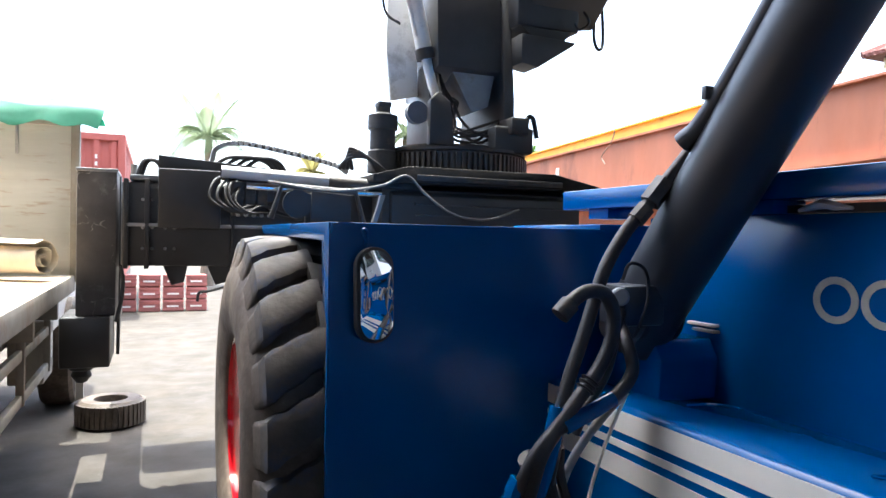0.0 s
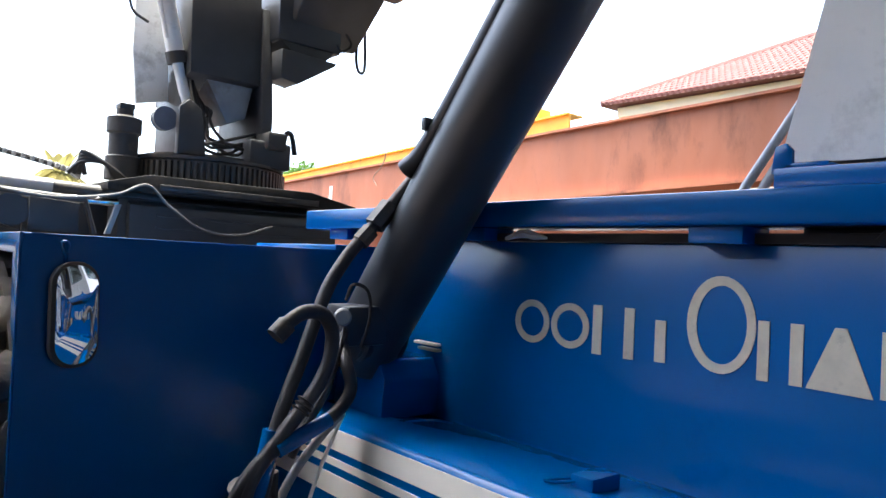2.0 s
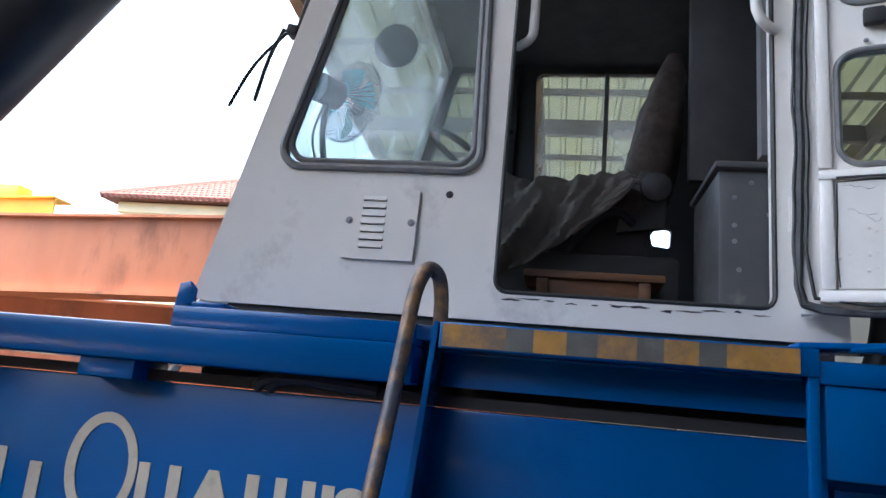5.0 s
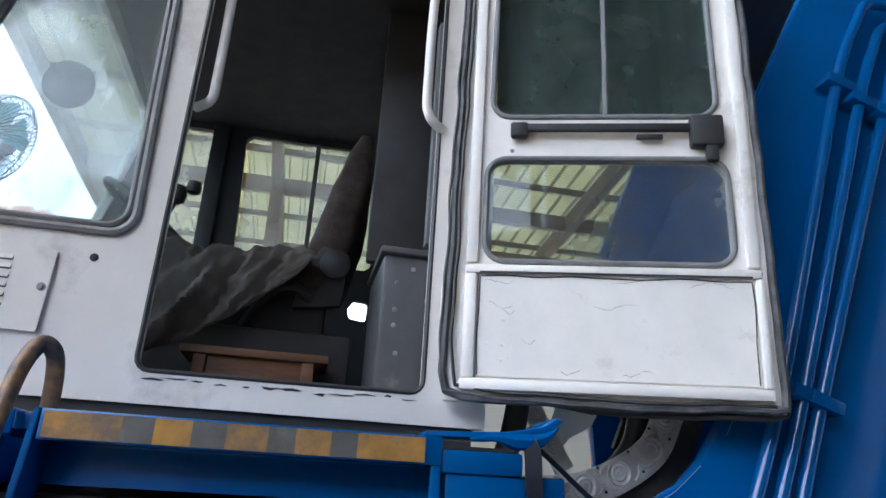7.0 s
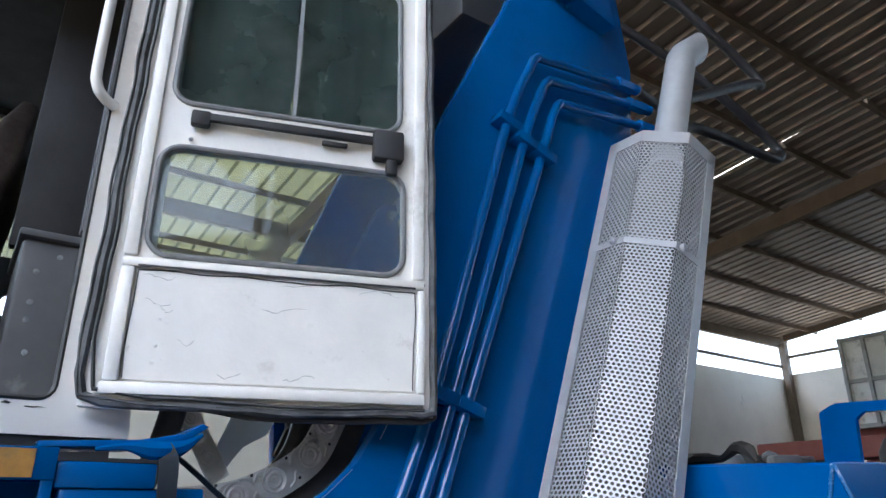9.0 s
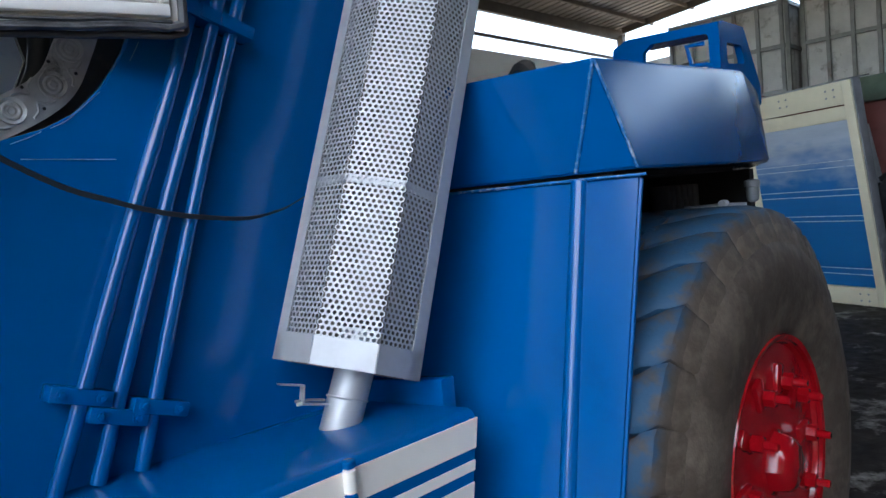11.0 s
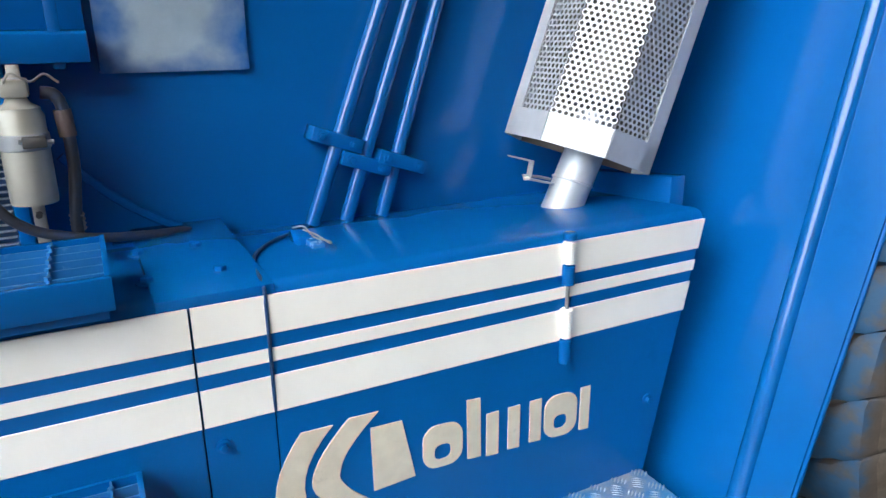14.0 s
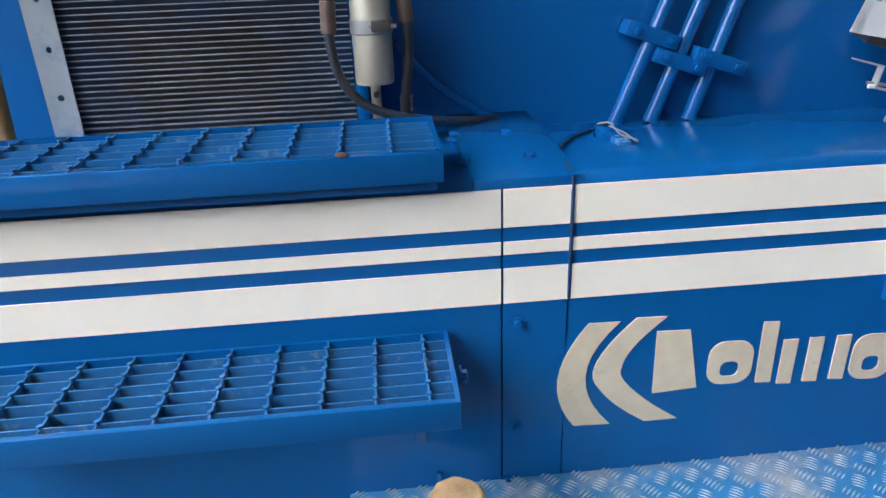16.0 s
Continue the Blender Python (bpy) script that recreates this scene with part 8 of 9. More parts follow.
hb_ = part("headboard", box(-2.95, -0.55, 5.93, 5.98, 1.25, 2.40, 0.006), TRUCK_GREY, TR, "scratched cream headboard with rust")
part("headboard_edge", box(-0.585, -0.525, 5.90, 5.99, 1.2, 2.44, 0.006), TRUCK_STEEL, hb_)
part("headboard_edge", box(-2.95, -0.585, 5.90, 5.99, 2.38, 2.43, 0.006), TRUCK_STEEL, hb_)
part("board_strap", box(-0.95, -0.93, 5.915, 5.93, 2.15, 2.43, 0.003), GREY_STEEL, hb_)
part("chassis_rail", box(-1.05, -0.95, 1.0, 8.5, 0.75, 1.0, 0.01), TRUCK_STEEL, TR)
part("chassis_rail", box(-2.15, -2.05, 1.0, 8.5, 0.75, 1.0, 0.01), TRUCK_STEEL, TR)
for y in (2.2, 3.2, 4.2, 5.2):
    part("cross_member", box(-2.95, -0.58, y - 0.03, y + 0.03, 1.0, 1.2, 0.005), TRUCK_STEEL, TR)
    part("guard_strut", box(-0.66, -0.62, y - 0.02, y + 0.02, 0.66, 1.13, 0.004), TRUCK_STEEL, TR)
for z in (0.66, 0.90):
    part("side_guard", box(-0.66, -0.63, 1.9, 5.4, z, z + 0.06, 0.005), TRUCK_STEEL, TR)
for y in (2.75, 7.2):
    tw = part("truck_wheel", lathe([(0.05, 0.03), (0.25, 0.05), (0.27, 0.0), (0.30, 0.0), (0.46, 0.01), (0.49, 0.05), (0.49, 0.25), (0.46, 0.28), (0.27, 0.28)], 36, Matrix.Translation((-0.92, y, 0.49)) @ Matrix.Rotation(radians(90), 4, 'Y'), True), RUBBER, TR)
    part("truck_rim", lathe([(0.05, 0.06), (0.25, 0.05), (0.27, 0.01), (0.27, 0.2), (0.05, 0.2)], 28, Matrix.Translation((-0.92, y, 0.49)) @ Matrix.Rotation(radians(90), 4, 'Y')), GREY_STEEL, tw)
part("mud_flap", box(-0.95, -0.68, 3.40, 3.42, 0.35, 0.9, 0.003), SEAL, TR)
part("tool_box", box(-0.93, -0.70, 5.55, 6.0, 0.50, 0.95, 0.02), TRUCK_STEEL, TR)
# truck cab beyond the headboard
part("truck_cab", box(-2.9, -0.72, 6.25, 8.3, 0.75, 2.45, 0.08, seg=3), CAB_WHITE, TR)
# rolled canvas on the deck and green sheet over the headboard
RC = thing("rolled_canvas", (-1.0, 5.2, 1.25), "rolled cream canvas lying on the truck deck", "canvas roll")
rc = bmesh.new()
spiral = [((0.010 + 0.0040 * k) * math.cos(k * 0.55), (0.015 + 0.0045 * k) * math.sin(k * 0.55)) for k in range(28)]
turn = Matrix.Translation((-0.66, 5.20, 1.405)) @ Matrix.Rotation(radians(-32), 4, 'Z')
runs = []
for k in range(19):
    x = -0.1 * k
    sag = 0.03 * noise.noise(Vector((k * 0.5, 0.3, 0)))
    runs.append([rc.verts.new(turn @ Vector((x + 0.02 * noise.noise(Vector((q[0] * 30, q[1] * 30, 1.0))) * (k == 0), q[0] * (1.15 + 1.5 * sag) + 0.012 * noise.noise(Vector((k * 0.9, q[0] * 14, q[1] * 14))), q[1] * (0.92 - sag)))) for q in spiral])
for ra_, rb_ in zip(runs, runs[1:]):
    for k in range(len(spiral) - 1):
        rc.faces.new((ra_[k], ra_[k + 1], rb_[k + 1], rb_[k]))
bmesh.ops.remove_doubles(rc, verts=rc.verts, dist=0.0005)
r = bmesh.ops.solidify(rc, geom=list(rc.faces), thickness=0.005)
part("canvas", rc, CREAM_TARP, RC)
gt = bmesh.new()
gg = []
for i in range(81):
    row = []
    for j in range(21):
        u, v = i / 80, j / 20
        x = -3.0 + u * (2.60 + 0.05 * math.sin(v * 7))
        wv = noise.noise(Vector((u * 12, v * 4, 0.4))) + 0.6 * noise.noise(Vector((u * 30 + v * 6, v * 9, 2.4)))
        h = 0.14 * math.sin(math.pi * min(1, max(0, v))) ** 0.7 * (0.6 + 0.5 * u)
        hang = max(0.0, 0.2 - v) * 5 * 0.05 * (1 + noise.noise(Vector((u * 16, 0, 7.7))))
        row.append(gt.verts.new((x, 5.84 + v * 0.34 + wv * 0.025, 2.432 + max(0.0, h + wv * 0.035 * math.sin(math.pi * v)) - (hang if v < 0.15 else 0))))
    gg.append(row)
for i in range(80):
    for j in range(20):
        gt.faces.new((gg[i][j], gg[i + 1][j], gg[i + 1][j + 1], gg[i][j + 1]))
bmesh.ops.solidify(gt, geom=list(gt.faces), thickness=0.008)
tagged(part("green_sheet", gt, GREEN_TARP), "bundled green tarpaulin laid over the headboard", "tarpaulin")


def container(name, x0, x1, y0, y1, z0, z1, mat, label):
    """A shipping container with ribbed long sides and end."""
    c = thing(name, ((x0 + x1) / 2, (y0 + y1) / 2, z0), label, "container")
    part("shell", box(x0 + 0.06, x1 - 0.06, y0 + 0.06, y1 - 0.06, z0 + 0.1, z1 - 0.05), mat, c, smooth=False)
    for n_, a in (("corner_post", None),):
        for x in (x0, x1 - 0.12):
            for y in (y0, y1 - 0.12):
                part(n_, box(x, x + 0.12, y, y + 0.12, z0, z1, 0.006), mat, c, smooth=False)
    for z in (z0, z1 - 0.12):
        for x in (x0, x1 - 0.08):
            part("side_rail", box(x, x + 0.08, y0 + 0.12, y1 - 0.12, z, z + 0.12, 0.006), mat, c, smooth=False)
        for y in (y0, y1 - 0.08):
            part("end_rail", box(x0 + 0.12, x1 - 0.12, y, y + 0.08, z, z + 0.12, 0.006), mat, c, smooth=False)
    ribs = bmesh.new()
    k = y0 + 0.2
    while k < y1 - 0.2:
        for x in (x0 + 0.015, x1 - 0.06):
            add_prism(ribs, [(x + 0.0, k + 0.05), (x, k + 0.12), (x + 0.045, k + 0.17), (x + 0.045, k)], "z", z0 + 0.12, z1 - 0.12)
        k += 0.28
    k = x0 + 0.2
    while k < x1 - 0.25:
        add_prism(ribs, [(k + 0.05, y0 + 0.015), (k + 0.12, y0 + 0.015), (k + 0.17, y0 + 0.06), (k, y0 + 0.06)], "z", z0 + 0.12, z1 - 0.12)
        k += 0.28
    bmesh.ops.recalc_face_normals(ribs, faces=ribs.faces)
    part("ribs", ribs, mat, c, smooth=False)
    return c


rc_ = container("red_container", -2.94, -0.50, 14.0, 20.0, 0.75, 3.36, CONT_RED, "faded red ribbed shipping container in the yard")
for k in range(8):
    part("code_bar", box(-1.0, -0.96, 13.985, 13.998, 2.9 - k * 0.13, 2.97 - k * 0.13), WHITE_STRIPE, rc_, "pale painted code bar", False)
tagged(part("container_bolster", box(-2.9, -0.55, 14.2, 19.8, 0.0, 0.75), TRUCK_STEEL), "steel trestle under the red container", "trestle")
GB = thing("green_reel", (-0.62, 7.0, 1.6), "green hose reel beside the truck", "reel")
part("reel", lathe([(0.10, -0.04), (0.16, -0.04), (0.16, 0.04), (0.10, 0.04)], 28, Matrix.Translation((-0.60, 7.0, 1.72)) @ Matrix.Rotation(radians(90), 4, 'X'), True), GREEN_TARP, GB)
part("reel_stand", box(-0.63, -0.57, 6.97, 7.03, 0.0, 1.6), TRUCK_STEEL, GB)

# stacked crates far off
random.seed(5)
crate = None
for lvl in range(3):
    for k in range(4):
        x = -0.50 + k * 0.44
        if crate is None:
            crate = thing("crate", (x, 15.0, 0.0), "dark red slatted crate stacked in the yard", "crate", "stacked crates")
            part("crate_body", box(x - 0.19, x + 0.19, 14.9, 15.3, 0.0, 0.23, 0.01), PALLET_RED, crate)
            for z in (0.02, 0.10, 0.18):
                part("slat", box(x - 0.20, x + 0.20, 14.885, 14.9, z, z + 0.05), PALLET_RED, crate, smooth=False)
            part("label_bar", box(x - 0.12, x + 0.10, 14.878, 14.885, 0.085, 0.12), WHITE_STRIPE, crate, smooth=False)
        else:
            copy_thing(crate, Matrix.Translation((x, 15.0, lvl * 0.25)))

# worn tyre lying on the ground
LT = thing("loose_tyre", (-0.31, 6.31, 0.0), "worn ribbed tyre lying flat on the concrete", "tyre")
lt = bmesh.new()
add_lathe(lt, [(0.12, 0.04), (0.13, 0.0), (0.22, 0.0), (0.255, 0.03), (0.258, 0.11), (0.255, 0.18), (0.22, 0.21), (0.13, 0.21), (0.12, 0.17)], 44, Matrix.Translation((-0.31, 6.31, 0)), True)
part("carcass", lt, RUBBER, LT)
for k in range(40):
    a = 2 * math.pi * k / 40
    m = Matrix.Translation((-0.31 + 0.257 * math.cos(a), 6.31 + 0.257 * math.sin(a), 0.105)) @ Matrix.Rotation(a, 4, 'Z')
    part("tread_block", box(-0.01, 0.012, -0.014, 0.014, -0.085, 0.085, 0.0, m), RUBBER, LT, smooth=False)

# long rusty girders lying on trestles beyond the machine
def girder(name, x, y0, y1, z0, z1, fall, mat, label):
    """A plate girder whose far end lies lower by fall for each metre."""
    g_ = thing(name, (x, (y0 + y1) / 2, z0 - fall * (y1 - y0)), label, "girder")
    sh = Matrix.Identity(4)
    sh[2][1], sh[2][3] = -fall, fall * y0
    part("web", box(x, x + 0.04, y0, y1, z0, z1, 0, sh), mat, g_, smooth=False)
    part("top_flange", box(x - 0.06, x + 0.35, y0, y1, z1, z1 + 0.03, 0, sh), mat, g_, smooth=False)
    part("bottom_flange", box(x - 0.10, x + 0.35, y0, y1, z0 - 0.03, z0, 0, sh), mat, g_, smooth=False)
    k = y0 + 0.4
    while k < y1:
        part("stiffener", box(x + 0.04, x + 0.34, k, k + 0.02, z0, z1, 0, sh), mat, g_, smooth=False)
        k += 1.6
    return g_


girder("red_girder", 7.0, 1.2, 15.5, 2.66, 3.50, 0.033, RED_STEEL, "long rusty orange-red steel girder on supports")
girder("yellow_girder", 9.0, 7.2, 18.0, 3.60, 4.14, 0.042, YELLOW_STEEL, "long yellow steel girder with rusty edges")
girder("lower_red_girder", 7.6, -0.5, 13.0, 1.6, 2.5, 0.0, RED_STEEL, "dark rust-red steel girder on supports")
structure("girder_support", box(6.9, 9.6, 2.0, 2.6, 0, 1.56), SCRAP_DARK, "stacked dark steel under the girders", "support")
structure("girder_support_far", box(6.9, 9.6, 10.5, 11.1, 0, 1.56), SCRAP_DARK, "stacked dark steel under the girders", "support")
structure("girder_packing", box(7.1, 9.3, 2.0, 2.6, 2.54, 2.66), SCRAP_DARK, "packing between the girders", "support")
structure("girder_packing_far", box(7.1, 9.3, 10.5, 11.1, 2.54, 2.9), SCRAP_DARK, "packing between the girders", "support")
for y in (7.5, 15.8):
    structure("girder_post", box(9.05, 9.3, y, y + 0.3, 0, 3.2), SCRAP_DARK, "dark steel post under the yellow girder", "support")
YB = thing("lifting_lug", (9.1, 7.95, 4.1), "yellow steel lug welded on the girder", "lug")
part("lug_plate", box(9.0, 9.3, 7.85, 8.25, 4.085, 4.34, 0.02), YELLOW_STEEL, YB)
structure("girder_cable", tube([(6.88, 9.7, 3.46), (6.85, 9.3, 3.42), (6.84, 9.35, 3.2), (6.84, 9.6, 3.0), (6.84, 9.5, 2.86)], 0.010, 7, 5), RUST_FRAME, "dark cable hanging over the girder", "cable")
part("painted_bar", box(6.99, 6.998, 11.15, 11.25, 2.62, 2.95), WHITE_STRIPE, bpy.data.objects["red_girder"], "white chalk bar", False)

# house with a tiled roof behind the girders
HS = thing("house", (16.0, 8.0, 0.0), "cream house with a red tiled hip roof", "house")
part("wall", box(14.6, 22, 3.4, 9.6, 0, 5.35), HOUSE_CREAM, HS, smooth=False)
part("eaves_band", box(14.2, 22.4, 3.0, 10.0, 5.35, 5.6, 0.02), HOUSE_CREAM, HS, smooth=False)
rfm = bmesh.new()
vs = [rfm.verts.new(p) for p in ((13.95, 10.3, 5.62), (13.95, 2.7, 5.62), (22.6, 2.7, 5.62), (22.6, 10.3, 5.62), (18.2, 6.6, 7.75), (18.3, 6.4, 7.75))]
for f in ((0, 1, 5, 4), (1, 2, 5), (2, 3, 4, 5), (3, 0, 4), (3, 2, 1, 0)):
    rfm.faces.new([vs[i] for i in f])
hroof = part("roof", rfm, ROOF_TILE, HS, smooth=False)
# tile ridges up the slope facing the yard
rid = bmesh.new()
for k in range(52):
    y = 2.75 + k * 0.147
    f = 1 - abs(y - 6.5) / 3.8
    top_ = max(0.05, f)
    add_tube(rid, [(13.93, y, 5.66), (13.93 + 4.27 * top_, y + (6.5 - y) * 0.0, 5.66 + 2.13 * top_)], 0.05, 6)
tagged(part("tile_ridge", rid, ROOF_TILE, hroof), kind="stuff")
for k in range(16):
    f = k / 16
    part("tile_course", box(13.93 + 4.27 * f, 13.96 + 4.27 * f, 2.8 + 3.7 * f, 10.2 - 3.7 * f, 5.64 + 2.13 * f, 5.71 + 2.13 * f), ROOF_TILE, hroof, smooth=False)
part("hip_cap", tube([(13.95, 10.3, 5.68), (18.2, 6.6, 7.82)], 0.09, 8), ROOF_TILE, hroof)
part("hip_cap", tube([(13.95, 2.7, 5.68), (18.3, 6.4, 7.82)], 0.09, 8), ROOF_TILE, hroof)


# palms and bushes
def palm(x, y, h, size, label, seed, leaf=PALM_LEAF):
    random.seed(seed)
    t = thing("palm_tree", (x, y, 0), label, "palm tree")
    part("trunk", tube([(x, y, 0), (x + 0.05, y, h * 0.4), (x + 0.02, y, h * 0.8), (x, y, h)], [0.22, 0.17, 0.14, 0.12], 12, 4), BARK, t)
    part("crown_shaft", tube([(x, y, h - 0.1), (x, y, h + size * 0.3)], [0.13, 0.06], 10), leaf, t)
    for k in range(15):
        a = 2 * math.pi * k / 15 + random.uniform(-0.2, 0.2)
        up = random.uniform(0.35, 1.2) if k % 4 else 1.5
        ln = size * random.uniform(0.8, 1.1)
        fr = bmesh.new()
        spine = []
        for s in range(11):
            f = s / 10
            rr = ln * f * math.cos(up * 0.7) * (1 - 0.12 * f)
            zz = h + size * 0.15 + ln * (math.sin(up) * f - (1.05 if up < 1.3 else 0.35) * f * f)
            spine.append(Vector((x + rr * math.cos(a), y + rr * math.sin(a), zz)))
        add_tube(fr, spine, [0.02 * (1 - 0.08 * s) for s in range(11)], 5)
        for s in range(1, 64):
            f = s / 64 * 10
            i0 = min(9, int(f))
            p = spine[i0].lerp(spine[i0 + 1], f - i0)
            d = (spine[i0 + 1] - spine[i0]).normalized()
            sd = d.cross(Vector((0, 0, 1)))
            sd = sd.normalized() if sd.length > 0.05 else Vector((1, 0, 0))
            wl = size * 0.26 * math.sin(math.pi * min(1, 0.15 + s / 74)) * random.uniform(0.8, 1.1)
            for sg in (-1, 1):
                tip = p + (sd * sg * 0.8 + d * 0.5 - Vector((0, 0, 0.35))) * wl
                q = [fr.verts.new(v) for v in (p - d * 0.008, p + d * 0.010, p.lerp(tip, 0.5) + d * 0.012, tip, p.lerp(tip, 0.5) - d * 0.010)]
                fr.faces.new(q)
        part("frond", fr, leaf, t, smooth=False)
    return t


palm(1.49, 22.0, 4.10, 2.1, "tall coconut palm beyond the yard", 3)
palm(4.62, 22.0, 3.40, 1.1, "yellowed palm beyond the yard", 8, PALM_YELLOW)
palm(7.78, 22.0, 4.85, 0.8, "palm crown behind the machine", 5)


def bush(x, y, z, r, n, seed, label):
    random.seed(seed)
    t = thing("bush", (x, y, 0), label, "bush")
    tr_ = bmesh.new()
    for k in range(5):
        add_tube(tr_, [(x, y, 0), (x + random.uniform(-0.3, 0.3) * r, y, z * 0.6), (x + random.uniform(-0.6, 0.6) * r, y + random.uniform(-0.4, 0.4) * r, z + 0.2 * r)], [0.07, 0.05, 0.02], 6)
    part("stems", tr_, BARK, t)
    lv = bmesh.new()
    for k in range(n):
        d = Vector((random.gauss(0, 1), random.gauss(0, 1), random.gauss(0, 1))).normalized() * r * random.uniform(0.4, 1.0) ** 0.5
        d *= 0.75 + 0.5 * noise.noise(d * 2.3 + Vector((seed, 0, 0)))
        p = Vector((x, y, z)) + Vector((d.x, d.y, d.z * 0.8))
        u = Vector((random.gauss(0, 1), random.gauss(0, 1), random.gauss(0, 1))).normalized()
        v = u.orthogonal().normalized()
        s = 0.09 * random.uniform(0.6, 1.4)
        lv.faces.new([lv.verts.new(p + q) for q in (-u * s, v * s * 0.45, u * s, -v * s * 0.45)])
    part("leaves", lv, BUSH_LEAF, t, smooth=False)


bush(12.4, 22.0, 4.35, 0.95, 1500, 1, "green leafy tree top beyond the girders")
bush(14.0, 22.0, 4.1, 0.95, 1500, 2, "green leafy tree top beyond the girders")
bush(10.4, 2.0, 3.7, 1.2, 1800, 4, "sunlit green tree seen past the cab")
structure("far_roofs", prism([(-40, 0), (-40, 4.4), (-12, 5.2), (4, 4.6), (8, 5.4), (18, 5.0), (40, 4.6), (40, 0)], "y", 44, 44.5), HOUSE_CREAM, "pale low buildings at the yard's far end", "building")

# ---------- things in the workshop ----------
SH = thing("shutter_panel", (2.6, -8.5, 0.1), "cream framed metal panel with blue overspray, standing on the shop floor", "panel")
sm_ = frame_of((3.654, -10.312, 0.02), (-0.912, 0.410, 0), (0.080, 0.102, 0.992))
part("sheet", box(0.10, 1.51, 0.22, 2.15, -0.04, 0.0, 0.0, sm_), SHUTTER, SH, smooth=False)
for z in (0.36, 0.43, 0.99, 1.05, 1.29, 1.36, 1.62, 1.69):
    part("fold", box(0.11, 1.50, z, z + 0.010, 0.0, 0.012, 0.003, sm_), SHEET_WHITE, SH, smooth=False)
for a, b, c, d in ((0, 0.11, 0, 2.57), (1.50, 1.61, 0, 2.57), (0.11, 1.50, 0, 0.21), (0.11, 1.50, 2.31, 2.57), (0.11, 1.50, 2.14, 2.295)):
    part("frame_member", box(a, b, c, d, -0.05, 0.02 if c < 2.14 or c > 2.2 else 0.008, 0.006, sm_), CREAM_PAINT, SH)
for x in (0.66, 0.76, 1.30, 1.40):
    for z in (0.06, 0.14, 2.41, 2.49):
        q = sm_ @ Vector((x, z, 0.022))
        bolt(q.x, q.y, q.z, (0.410, 0.912, 0), r=0.008, h=0.008, mat=GREY_STEEL, parent=SH)
part("top_plate", box(0, 1.61, 2.572, 2.59, -0.3, 0.02, 0.005, sm_), GREY_STEEL, SH)
part("side_web", box(1.612, 1.63, 0.0, 2.57, -0.12, 0.0, 0.004, sm_), GREY_BOX, SH)
part("foot_roller", tube([sm_ @ Vector((0.75, -0.06, 0.12)), sm_ @ Vector((1.0, -0.06, 0.12))], 0.05, 14), CREAM_TARP, SH)
BT = thing("spare_tyre", (1.75, -9.6, 0.0), "large black lugged tyre standing against the rack", "tyre")
bt = bmesh.new()
bmx = Matrix.Translation((1.85, -9.55, 0.80)) @ Matrix.Rotation(radians(-55), 4, 'Z') @ Matrix.Rotation(radians(90), 4, 'X')
add_lathe(bt, [(0.38, -0.16), (0.42, -0.20), (0.66, -0.21), (0.76, -0.17), (0.79, 0.0), (0.76, 0.17), (0.66, 0.21), (0.42, 0.20), (0.38, 0.16)], 48, bmx, True)
part("carcass", bt, OLD_TYRE, BT)
for k in range(26):
    a = 2 * math.pi * k / 26
    part("lug", box(-0.03, 0.03, -0.05, 0.05, -0.2, 0.2, 0.006, bmx @ Matrix.Rotation(a, 4, 'Z') @ Matrix.Translation((0.77, 0, 0)) @ Matrix.Rotation(0.4, 4, 'X'), 1), OLD_TYRE, BT, smooth=False)
# rack with tyre and scrap
RK = thing("storage_rack", (1.5, -12.8, 0.0), "red steel rack loaded with tyres and greasy scrap", "rack")
for z in (0.5, 1.45, 2.62):
    part("shelf", box(-1.5, 2.6, -13.3, -12.4, z, z + 0.10, 0.006), SHELF_RED, RK)
for x in (-1.4, 2.05):
    for y in (-13.25, -12.5):
        part("upright", box(x, x + 0.08, y, y + 0.08, 0, 3.0, 0.005), SHELF_RED, RK)
for x in (1.3, 0.2):
    tt = thing("rack_tyre", (x, -12.85, 2.72), "black tyre lying on the rack's top shelf", "tyre", "tyres on the rack")
    part("carcass", lathe([(0.25, 0.05), (0.30, 0.0), (0.50, 0.0), (0.56, 0.06), (0.57, 0.16), (0.56, 0.28), (0.50, 0.34), (0.30, 0.34), (0.25, 0.29)], 40, Matrix.Translation((x, -12.85, 2.722)), True), OLD_TYRE, tt)


def scrap(name, x, y, z, s, seed, mat, label):
    """A clump of machine parts: drums, plates and bars."""
    random.seed(seed)
    t = thing(name, (x, y, z), label, "scrap")
    for k in range(6):
        px, py = x + random.uniform(-s, s), y + random.uniform(-0.25, 0.25)
        if k % 3 == 0:
            part("drum", lathe([(0.02, 0), (0.16 * s + 0.05, 0.0), (0.17 * s + 0.05, 0.03), (0.15 * s + 0.05, 0.22 * s), (0.03, 0.24 * s)], 16, Matrix.Translation((px, py, z)) @ Matrix.Rotation(random.uniform(-0.3, 0.3), 4, 'Y')), mat, t)
        elif k % 3 == 1:
            part("bar", tube([(px - 0.3 * s, py, z + 0.03), (px, py + 0.1, z + random.uniform(0.1, 0.4) * s), (px + 0.35 * s, py, z + 0.05)], 0.03, 8, 3), mat, t)
        else:
            part("casting", box(-0.2 * s, 0.2 * s, -0.12, 0.12, 0, 0.25 * s, 0.03, Matrix.Translation((px, py, z)) @ Matrix.Rotation(random.uniform(0, 3), 4, 'Z')), mat, t)


scrap("scrap_pile", 1.55, -12.8, 1.552, 0.7, 21, SCRAP_DARK, "greasy gear cases piled on the rack")
scrap("scrap_pile", 0.2, -12.8, 1.552, 0.8, 22, RUST_FRAME, "rusty machine parts piled on the rack")
